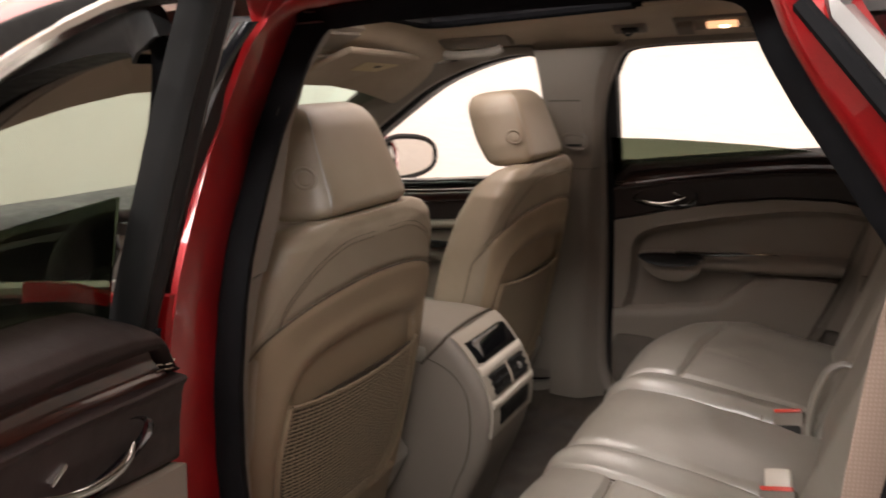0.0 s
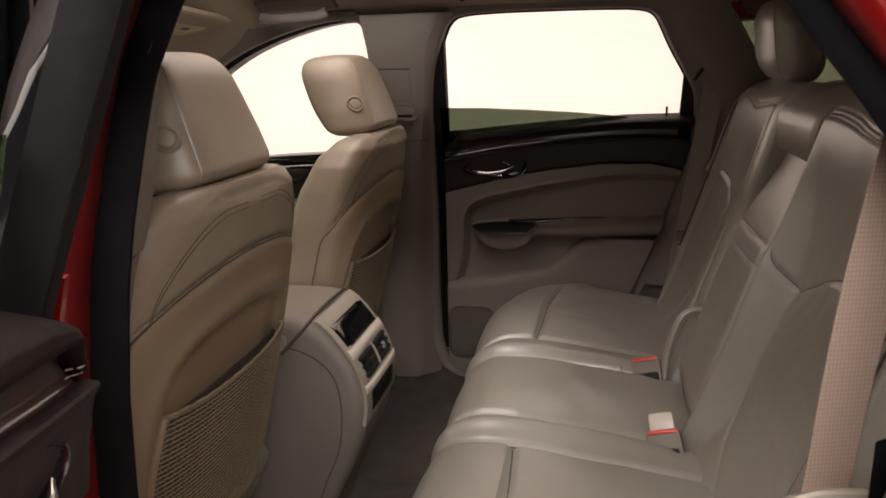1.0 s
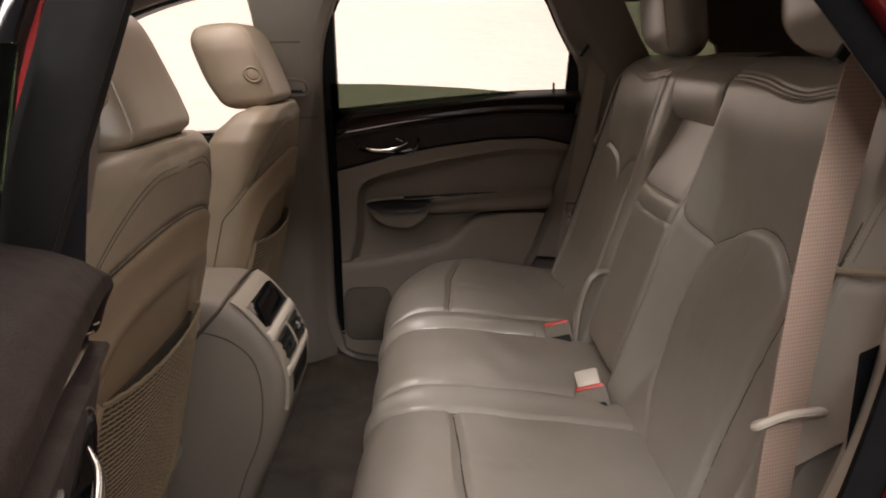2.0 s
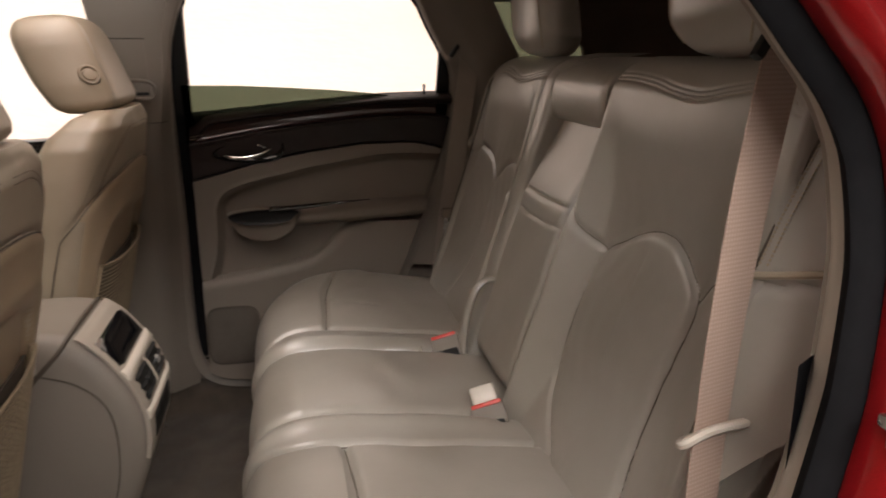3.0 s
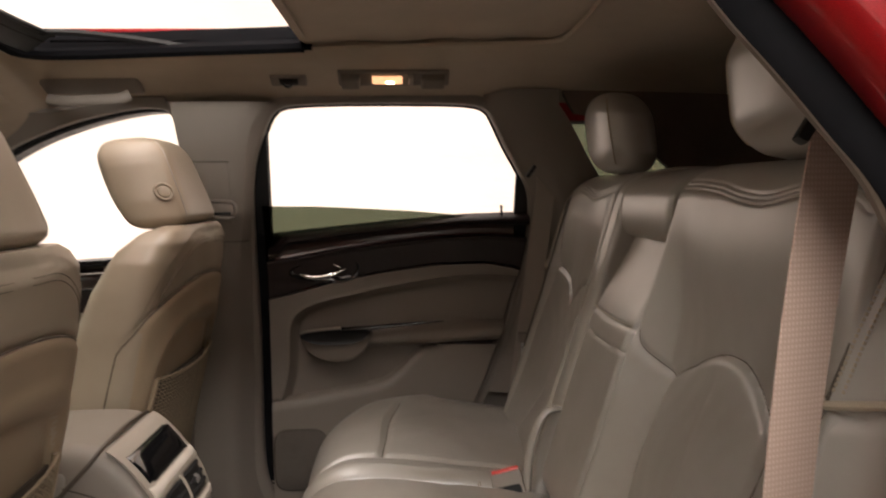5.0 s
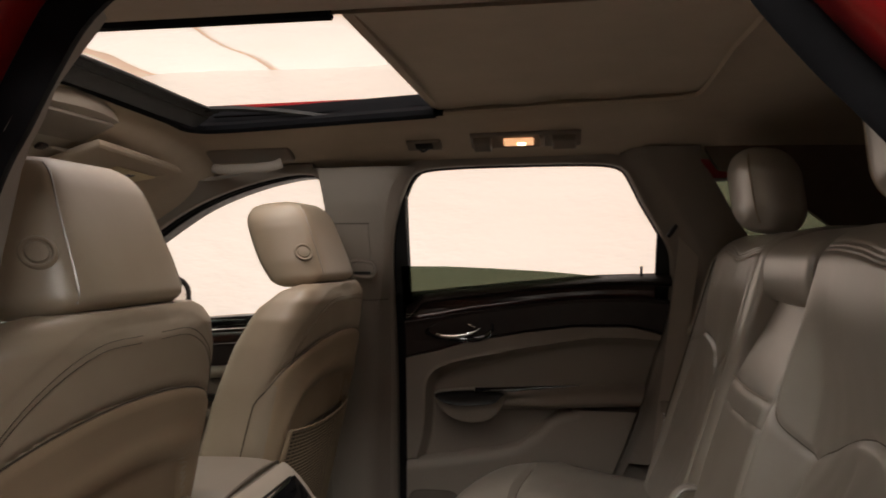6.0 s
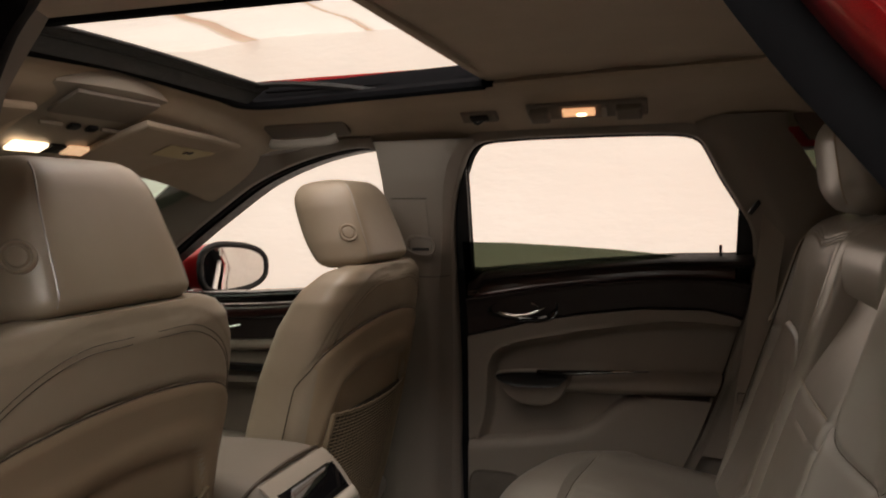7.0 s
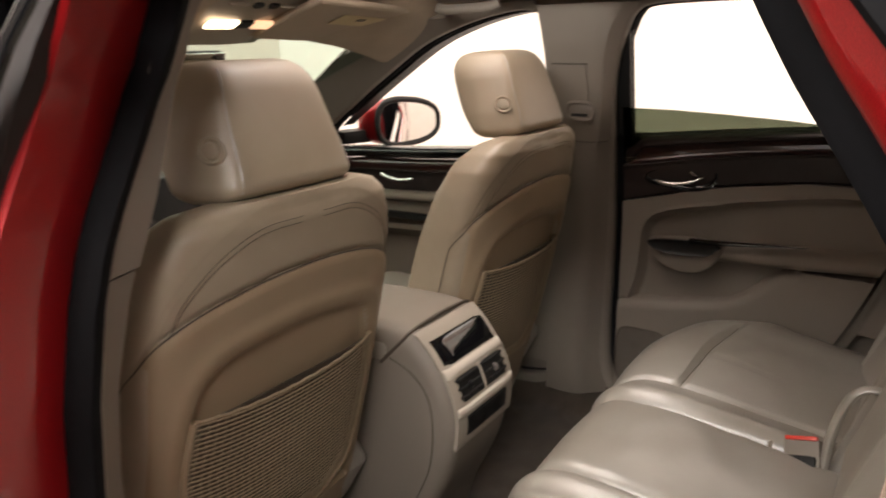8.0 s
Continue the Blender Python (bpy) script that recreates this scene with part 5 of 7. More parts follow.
def front_seat(cx, own):
    s = thing("front_car_chair", "beige leather front seat with map net, " + own, "car seat", (cx, 0.35, 0.45), "front seats")
    # back rest: rings from the base up to the shoulders
    rings = []
    N = 220
    for z in np.concatenate([np.linspace(0.56, 1.10, 66), np.linspace(1.10, 1.262, 34)[1:]]):
        w, thick = np.interp(z, BACK_Z, BACK_W), back_thick(z)
        y0 = seat_back_y(z)
        if z > 1.23:
            y0 += 0.9 * (z - 1.23) ** 1.25
        r = superring(0, 0, z, w, thick / 2, 3.6, N)
        # the side wings stand forward of the middle
        x = r[:, 0]
        front = r[:, 1] > 0
        r[:, 1] = r[:, 1] + np.where(front, 0.035 * (np.abs(x) / w) ** 2 - 0.02, 0.008 * (np.abs(x) / w) ** 3)
        r[:, 1] += y0 + thick / 2
        r[:, 0] += cx
        rings.append(r)
    R = np.array(rings)
    rear = np.zeros(R.shape[:2], bool)
    mid = R[:, :, 1].mean(1)
    rear = R[:, :, 1] < mid[:, None]
    lx, lz = R[:, :, 0] - cx, R[:, :, 2]
    dA = seg_dist(lx, lz, SEAM_ARCH)
    low = inside(lx, lz, SEAM_ARCH)
    rel = groove(dA, 0.006, 0.0045) + np.where(low, 0.0035 * shoulder(dA, 0.012), 0.0)
    # soft dished area with a raised surround round the map pocket
    POCKET = curve([(-0.185, 0.70), (-0.195, 0.86), (-0.185, 0.99), (-0.15, 1.055), (-0.05, 1.075), (0.05, 1.075), (0.15, 1.055), (0.185, 0.99), (0.195, 0.86), (0.185, 0.70)], 70)
    dP = seg_dist(lx, lz, POCKET)
    inn = inside(lx, lz, POCKET)
    rel += np.where(inn, -0.026 * step(dP, 0, 0.03), 0) + 0.003 * np.exp(-((dP - 0.012) / 0.012) ** 2) * ~inn
    # double stitched yoke under the head rest, on both shoulders
    for sgn in (-1, 1):
        YOKE = curve([(sgn * -0.02, 1.243), (sgn * 0.09, 1.236), (sgn * 0.155, 1.205), (sgn * 0.20, 1.155), (sgn * 0.222, 1.10)], 40)
        dY = seg_dist(lx, lz, YOKE)
        rel += groove(dY, 0.0022, 0.003) + groove(np.abs(dY - 0.008), 0.0022, 0.0025)
    rel += wobble(lx, lz, 0.0012, 19, cx)
    R[:, :, 1] -= np.where(rear, rel, wobble(lx, lz, 0.001, 14, 2 + cx))
    back = part("backrest", loft(R), TANHIDE, s, "tan leather seat back")

    def on_back(x, z, out=0.003):
        return (cx + x, float(rear_surface(x, z)) - out, z)
    # lower back panel in tan vinyl, laid within the arched seam
    n, mrow = 80, 110
    crest = SEAM_ARCH[SEAM_ARCH[:, 1] > 1.03]
    crest = crest[np.argsort(crest[:, 0])]
    P = np.zeros((n, mrow, 3))
    for j, x in enumerate(np.linspace(-0.232, 0.232, mrow)):
        arch = float(np.interp(x, crest[:, 0], crest[:, 1])) - 0.0015
        for i, t in enumerate(np.linspace(0, 1, n)):
            z = 0.60 + (arch - 0.60) * t
            P[i, j] = (x, 0, z)
    X, Z = P[:, :, 0].copy(), P[:, :, 2].copy()
    dP = seg_dist(X, Z, POCKET)
    inn = inside(X, Z, POCKET)
    edge = np.minimum(np.minimum(X + 0.232, 0.232 - X), seg_dist(X, Z, SEAM_ARCH))
    out = 0.0065 * shoulder(edge, 0.010) - 0.001 + np.where(inn, -0.016 * step(dP, 0, 0.02), 0.004 * np.exp(-((dP - 0.015) / 0.012) ** 2))
    P[:, :, 0] = X + cx
    P[:, :, 1] = rear_surface(X, Z) - out + wobble(X, Z, 0.0007, 21, 1)
    part("back_panel", sheet(P, (0, 0.012, 0)), VINYL, s, "tan vinyl back panel under an arched seam")

    for sgn in (-1, 1):
        for k in (0.0, 0.008):
            line = curve([(sgn * 0.02, 1.232 - k), (sgn * 0.09, 1.229 - k), (sgn * 0.152, 1.201 - k), (sgn * 0.195, 1.155 - k), (sgn * 0.212, 1.10 - k)], 50)
            part("seam", tube(np.array([on_back(x, z, 0.0010) for x, z in line]), 0.0005, 5), SEAMDARK, back)
    part("seam", tube(np.array([on_back(x, z, 0.0006) for x, z in SEAM_ARCH[14:-14]]), 0.0012, 5), SEAMDARK, back)

    # map net: a rim, then slack cords across and two sets of slanting ties
    rim = curve([(-0.178, 0.985), (-0.187, 0.88), (-0.170, 0.765), (-0.10, 0.715), (0.0, 0.705), (0.10, 0.715), (0.170, 0.765), (0.187, 0.88), (0.178, 0.985)], 60)
    hold = part("net_rim", tube(np.array([on_back(x, z, 0.005) for x, z in rim]), 0.0055, 8), VINYL, s, "piped rim of the map pocket")

    def half(z):
        return np.interp(z, [0.705, 0.715, 0.765, 0.88, 0.985], [0.02, 0.10, 0.170, 0.187, 0.178])
    # dark brown sheet standing in for the shade behind the net
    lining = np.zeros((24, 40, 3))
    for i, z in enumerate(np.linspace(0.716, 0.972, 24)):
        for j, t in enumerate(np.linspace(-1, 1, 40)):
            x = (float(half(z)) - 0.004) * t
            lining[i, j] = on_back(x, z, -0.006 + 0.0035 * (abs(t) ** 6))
    part("pocket_shade", sheet(lining, (0, 0.004, 0)), POCKETSHADE, s, "dark brown sheet as the shade inside the map pocket")
    cords, top = [], []

    def slack(t, z):
        return 0.010 * (1 - t * t) * (1 - (0.985 - z) / 0.30), 0.007 + 0.007 * (1 - t * t)
    for t in np.linspace(-1, 1, 60):
        sag, o = slack(t, 0.985)
        top.append(on_back(0.178 * t, 0.985 - sag + 0.0008 * math.sin(t * 36), o + 0.001))
    part("net_hem", tube(np.array(top), 0.0026, 7), NET, s, "thick hem cord of the map net")
    zs = np.linspace(0.979, 0.720, 36)
    for k, z in enumerate(zs):
        h = float(half(z)) - 0.003
        row = []
        for t in np.linspace(-1, 1, 90):
            sag, o = slack(t, z)
            row.append(on_back(h * t, z - sag + 0.0005 * math.sin(h * t * 480 + k * math.pi), o))
        cords.append(tube(np.array(row), 0.00125, 5))
    for k in range(len(zs) - 1):
        h = float(half(zs[k + 1])) - 0.005
        for q, x in enumerate(np.arange(-h, h, 0.0125)):
            t = x / h
            (sa, oa), (sb, ob) = slack(t, zs[k]), slack(t, zs[k + 1])
            dx = 0.0062 if (k % 2) else 0.0045
            cords.append(tube(np.array([on_back(x, zs[k] - sa, oa), on_back(x + dx, zs[k + 1] - sb, ob)]), 0.0008, 4, cap=False))
    part("map_net", join(*cords), NET, s, "slack woven cord map net")

    # base
    rings = []
    for y in np.linspace(0.17, 0.66, 24):
        t = (y - 0.17) / 0.49
        h = 0.08 * shoulder(min(t, 1 - t) * 0.49, 0.06) + 0.02
        a = np.linspace(0, 2 * math.pi, 40, endpoint=False)
        xr = 0.245 * np.sign(np.cos(a)) * np.abs(np.cos(a)) ** 0.5
        zr = 0.69 + 0.03 * t + h * np.sign(np.sin(a)) * np.abs(np.sin(a)) ** 0.55
        rings.append(np.stack([cx + xr, np.full(40, y), zr], 1))
    part("cushion", loft(rings), LEATHER, s, "beige leather seat cushion")
    part("base", block((cx, 0.44, 0.55), (0.42, 0.40, 0.14), 0.03), BLACK, s, "black seat base")

    # head rest, leaning forward at the top
    hr = []
    for t in np.linspace(0, 1, 46):
        z = 1.256 + 0.172 * t
        e = min(t, 1 - t)
        rr = shoulder(np.float64(e * 0.172), 0.022 if t < 0.5 else 0.040)
        wb = np.interp(t, [0, 0.3, 0.7, 1.0], [0.136, 0.133, 0.120, 0.102])
        y_rear = 0.054 + 0.062 * t ** 1.25
        y_front = 0.176 + 0.050 * t - 0.034 * (1 - t) ** 3
        d = (y_front - y_rear) / 2
        hr.append(superring(cx, (y_front + y_rear) / 2, z, wb - 0.030 * (1 - rr), max(0.006, d - 0.030 * (1 - rr)), 7.0, 120, tilt=0.12))
    H = np.array(hr)
    lx = H[:, :, 0] - cx
    ly = H[:, :, 1] - H[:, :, 1].mean(1)[:, None]
    # the rear face is narrower than the front
    H[:, :, 0] = cx + lx * (1 - 0.19 * np.clip(-ly / 0.045, 0, 1.1))
    H[:, :, 1] -= 0.012 * np.clip(-ly / 0.045, 0, 1)
    H[:, :, 0] += wobble(H[:, :, 1], H[:, :, 2], 0.0008, 30)
    head = part("headrest", loft(H), TANHIDE, s, "tan leather head rest")
    for sgn in (-1, 1):
        L = []
        for i in range(3, len(hr) - 2):
            ring_ = H[i]
            L.append(ring_[75 if sgn < 0 else 105])
        L = np.array(L)
        L = curve(L[::3], 60)
        part("head_piping", tube(L, 0.0012, 6), LEATHER, head)
    # round release button on the left flank
    a = np.linspace(0, 2 * math.pi, 32, endpoint=False)
    i = int(np.argmin(np.abs(H[:, 0, 2] - 1.320)))
    flank = [j for j in range(H.shape[1]) if H[i, j, 0] < cx - 0.07]
    j = min(flank, key=lambda q: abs(H[i, q, 1] - 0.086))
    mid, ux = H[i, j], H[i, (j + 2) % 120] - H[i, j - 2]
    ux /= np.linalg.norm(ux)
    uz = H[i + 2, j] - H[i - 2, j]
    uz /= np.linalg.norm(uz)
    nn = np.cross(ux, uz)
    nn = nn if nn[0] < 0 else -nn

    def disc(r, dx):
        return mid + (r * np.cos(a))[:, None] * ux + (r * np.sin(a))[:, None] * uz - (dx - 0.001) * nn
    part("button", loft([disc(0.0185, 0.008), disc(0.0185, -0.0005), disc(0.0165, -0.0026), disc(0.0145, -0.0022), disc(0.0130, 0.0004), disc(0.0118, 0.0004), disc(0.0105, -0.0020), disc(0.006, -0.0026), disc(0.001, -0.0027)]), TANHIDE, head, "round beige release button")
    for sgn in (-1, 1):
        part("headrest_post", tube(np.array([(cx + sgn * 0.06, 0.108, 1.24), (cx + sgn * 0.06, 0.105, 1.285)]), 0.006, 8), STEEL, head, "steel head rest post")
        part("post_collar", tube(np.array([(cx + sgn * 0.06, 0.108, 1.252), (cx + sgn * 0.06, 0.107, 1.266)]), 0.012, 10), BLACK, head, "black post collar")
    return s


front_seat(-0.372, "beside open doorway")
front_seat(0.368, "beside closed door")


# ---------------------------------------------------------------- centre console
def console():
    c = thing("centre_console", "beige centre console with rear air vents and dark screen", "console", (0, 0.1, 0.5))
    prof = curve([(0.62, 0.50), (0.62, 0.80), (0.60, 0.925), (0.50, 0.975), (0.30, 0.990), (0.14, 0.996), (0.070, 0.990), (0.035, 0.968), (0.004, 0.930), (-0.020, 0.890), (-0.032, 0.845), (-0.030, 0.795),
                  (-0.016, 0.735), (0.012, 0.670), (0.045, 0.600), (0.075, 0.50)], 110)
    prof = prof + np.array([0.012, -0.034])
    cen = np.array([0.22, 0.74])
    rings = []
    for t in np.linspace(-1, 1, 41):
        x = 0.112 * t
        inset = 0.030 * (1 - math.sqrt(max(0, 1 - max(0, (abs(t) - 0.72) / 0.28) ** 2)))
        d = prof - cen
        l = np.linalg.norm(d, axis=1)[:, None]
        p = cen + d * (1 - inset / l)
        rings.append(np.stack([np.full(len(p), x), p[:, 0], p[:, 1]], 1))
    R = np.array(rings)
    v, f = loft(R)
    shell = part("shell", (v, f), PLASTIC, c, "beige moulded console shell")
    # seam of the side panel, as a fine dark line
    for sgn in (-1, 1):
        L = curve([(sgn * 0.1125, 0.127, 0.905), (sgn * 0.1130, 0.072, 0.885), (sgn * 0.1130, 0.034, 0.845), (sgn * 0.1130, 0.024, 0.780), (sgn * 0.1130, 0.034, 0.700), (sgn * 0.1130, 0.067, 0.620), (sgn * 0.1125, 0.087, 0.56)], 40)
        part("side_seam", tube(L, 0.0013, 5), SEAMDARK, shell)
    # padded lid with stitched rear edge
    lid = []
    for y in np.linspace(0.105, 0.48, 30):
        t = (y - 0.105) / 0.375
        e = shoulder(min(t, 1 - t) * 0.375, 0.03)
        a = np.linspace(0, 2 * math.pi, 44, endpoint=False)
        lid.append(np.stack([0.114 * (0.85 + 0.15 * e) * np.sign(np.cos(a)) * np.abs(np.cos(a)) ** 0.45, np.full(44, y) - 0.02 * np.sin(a) * (1 - step(t, 0.0, 0.3)), 0.910 + 0.006 * t + (0.014 + 0.024 * e) * np.sign(np.sin(a)) * np.abs(np.sin(a)) ** 0.6], 1))
    part("arm_rest", loft(lid), LEATHER, c, "beige leather arm rest lid")
    gap = curve([(-0.1145, 0.134, 0.890), (-0.113, 0.108, 0.918), (-0.108, 0.088, 0.940), (-0.09, 0.079, 0.954), (0, 0.076, 0.961), (0.09, 0.079, 0.954), (0.108, 0.088, 0.940), (0.113, 0.108, 0.918), (0.1145, 0.134, 0.890)], 60)
    part("lid_gap", tube(gap, 0.0035, 6), SEAMDARK, c, "dark gap behind the lid")

    # rear face, from the top down: frame, screen, two vents, socket
    seg = np.array([p for p in prof if p[0] < 0.075 and p[1] > 0.64])
    seg = seg[np.argsort(-seg[:, 1])]
    arc = np.concatenate([[0], np.cumsum(np.linalg.norm(np.diff(seg, axis=0), axis=1))])

    def face_at(sv, out):
        y = np.interp(sv, arc, seg[:, 0])
        z = np.interp(sv, arc, seg[:, 1])
        y2, z2 = np.interp(sv + 0.002, arc, seg[:, 0]), np.interp(sv + 0.002, arc, seg[:, 1])
        ty, tz = y2 - y, z2 - z
        l = math.hypot(ty, tz) + 1e-9
        return y + tz / l * out, z - ty / l * out

    def panel(s0, s1, x0, x1, out, n=10, rnd=0.004):
        P = np.zeros((n, 10, 3))
        for i, t in enumerate(np.linspace(0, 1, n)):
            sv = s0 + (s1 - s0) * t
            for j, u in enumerate(np.linspace(0, 1, 10)):
                e = min(min(t, 1 - t) * (s1 - s0), min(u, 1 - u) * (x1 - x0))
                y, z = face_at(sv, out * shoulder(np.float64(e + 0.0005), rnd))
                P[i, j] = (x0 + (x1 - x0) * u, y, z)
        return sheet(P, (0, 0.006, 0.002))

    def s_of(z):
        return float(np.interp(-(z - 0.034), -seg[:, 1], arc))
    bez = part("bezel", panel(s_of(0.984), s_of(0.780), -0.100, 0.100, 0.004, 40, 0.006), PALE, c, "pale beige bezel")
    part("screen", panel(s_of(0.970), s_of(0.926), -0.086, 0.086, 0.0065), GLOSS, c, "black display screen")
    v0 = part("vent_recess", panel(s_of(0.908), s_of(0.862), -0.086, 0.086, 0.0055), BLACK, c, "black air vent opening")
    for x0 in (-0.083, 0.006):
        for k in range(3):
            z = 0.904 - 0.014 * k
            part("vent_slat", panel(s_of(z), s_of(z - 0.004), x0 + 0.002, x0 + 0.076, 0.0085, 4, 0.002), BLACK, v0, "black vent slat")
        part("vent_knob", panel(s_of(0.892), s_of(0.880), x0 + 0.034, x0 + 0.044, 0.0105, 5, 0.002), STEEL if x0 > 0 else BLACK, v0, "small vent knob")
    part("vent_divider", panel(s_of(0.909), s_of(0.861), -0.004, 0.002, 0.0085, 6, 0.002), PALE, v0)
    part("socket_recess", panel(s_of(0.842), s_of(0.797), -0.080, 0.080, 0.0055), BLACK, c, "dark lower recess")
    part("trim_bar", panel(s_of(0.924), s_of(0.910), -0.097, 0.097, 0.0085, 5, 0.003), WHITEPLASTIC, c, "satin pale bar")
    part("trim_bar", panel(s_of(0.859), s_of(0.845), -0.097, 0.097, 0.0085, 5, 0.003), WHITEPLASTIC, c, "satin pale bar")
    return c


console()


# ---------------------------------------------------------------- rear seat
def back_y(z):
    return -0.632 - 0.316 * (z - 0.919)


rear = thing("leather_car_bench", "beige leather rear bench with creased cushions and folding arm rest", "car seat", (0, -0.5, 0.5))


def cushion(x0, x1, side):
    """One seat cushion: x0 inner, x1 outer. side 0: the narrow middle one."""
    lo, hi = min(x0, x1), max(x0, x1)
    nx, nv = (130, 170) if side else (70, 170)
    prof = curve([(-0.69, 0.755), (-0.60, 0.775), (-0.50, 0.790), (-0.40, 0.803), (-0.32, 0.812), (-0.25, 0.812), (-0.205, 0.795), (-0.178, 0.762), (-0.168, 0.715), (-0.178, 0.660), (-0.205, 0.590), (-0.24, 0.52)], nv)
    T = np.gradient(prof, axis=0)
    T /= np.linalg.norm(T, axis=1)[:, None]
    Nrm = np.stack([-T[:, 1], T[:, 0]], 1)
    arc = np.concatenate([[0], np.cumsum(np.linalg.norm(np.diff(prof, axis=0), axis=1))])
    xs = lo + (hi - lo) * edge_spread(nx, 1.5)
    X, A = np.meshgrid(xs, arc, indexing="ij")
    Yp = np.broadcast_to(prof[:, 0], X.shape)
    top = np.broadcast_to(step(arc, arc[-1], arc[-1] - 0.30), X.shape)
    rel = np.zeros(X.shape)
    d_edge = np.minimum(X - lo, hi - X)
    rel += 0.016 * (shoulder(d_edge, 0.026) - 1)
    if side:
        s = side
        u = X * s                      # outward
        front = step(Yp, -0.315, -0.30)
        seam = 0.205 + 0.03 * step(-Yp, 0.15, 0.25)
        # long seam beside the inner edge, cross seam, and the sewn lines of the insert
        d_long = np.abs(u - seam)
        rel += groove(d_long, 0.009, 0.006)
        d_cross = np.abs(Yp + 0.308 + 0.012 * np.sin((u - 0.2) * 6))
        rel += groove(d_cross, 0.009, 0.006) * (u > seam) * step(u, 0.62, 0.58)
        for off in (0.385, 0.397):
            rel += groove(np.abs(u - off - 0.01 * np.sin(Yp * 30)), 0.0025, 0.003) * step(-Yp, 0.30, 0.33) * step(Yp, -0.50, -0.40)
        puff = np.sin(np.pi * np.clip((u - seam) / 0.36, 0, 1)) ** 0.7
        rel += 0.010 * puff * np.where(Yp > -0.308, 1.0, 0.6) + 0.010 * np.exp(-((u - 0.172) / 0.026) ** 2) * step(-Yp, 0.60, 0.50)
        rel += 0.014 * np.exp(-((u - 0.60) / 0.05) ** 2) * top
        # outer corner rounds off
        rel -= 0.03 * np.clip((u - 0.50) / 0.17, 0, 1) ** 2 * step(Yp, -0.36, -0.18)
    else:
        rel += 0.006 * np.cos(X / 0.14 * 1.4)
        rel += groove(np.abs(Yp + 0.272), 0.002, 0.02)
    # creases of long use
    rel += 0.0010 * np.sin(X * 47 + 3 * np.sin(Yp * 23 + X * 5)) * np.exp(-((Yp + 0.43) / 0.10) ** 2)
    rel += wobble(X, Yp, 0.0009, 15, 1.7 * side)
    P = np.zeros((*X.shape, 3))
    P[:, :, 0] = X
    P[:, :, 1] = prof[:, 0] + Nrm[:, 0] * rel
    P[:, :, 2] = prof[:, 1] + Nrm[:, 1] * rel
    if side:
        k = np.clip((X * side - 0.40) / 0.275, 0, 1)
        P[:, :, 1] -= 0.17 * (1 - np.sqrt(1 - np.minimum(k, 0.985) ** 2)) * step(Yp, -0.52, -0.20)
    off = np.zeros(P.shape)
    off[:, :, 1] = -0.05 * step(arc, arc[-1] - 0.30, arc[-1] - 0.20)
    off[:, :, 2] = -0.09
    seams = []
    if side:
        arc_of = lambda y: float(np.interp(y, prof[:30 + int(nv * 0.45), 0], arc[:30 + int(nv * 0.45)]))
        lines = [[(side * (0.205 + 0.03 * float(step(np.float64(-y), 0.15, 0.25))), arc_of(y)) for y in np.linspace(-0.60, -0.205, 40)],
                 [(side * u, arc_of(-0.308 - 0.012 * math.sin((u - 0.2) * 6))) for u in np.linspace(0.237, 0.575, 40)]]
        for l in lines:
            seams.append(tube(on_grid(P, xs, arc, l, (0, 0, -0.0003)), 0.0013, 5))
    return sheet(P, off), seams


for x0, x1, sd, text in ((0.141, 0.672, 1, "beige leather cushion beside the far door"), (-0.672, -0.141, -1, "beige leather cushion at the open doorway"), (-0.137, 0.137, 0, "narrow leather middle cushion")):
    geo, seams = cushion(x0, x1, sd)
    cus = part("cushion", geo, LEATHER, rear, text)
    for g in seams:
        part("seam", g, SEAMDARK, cus)


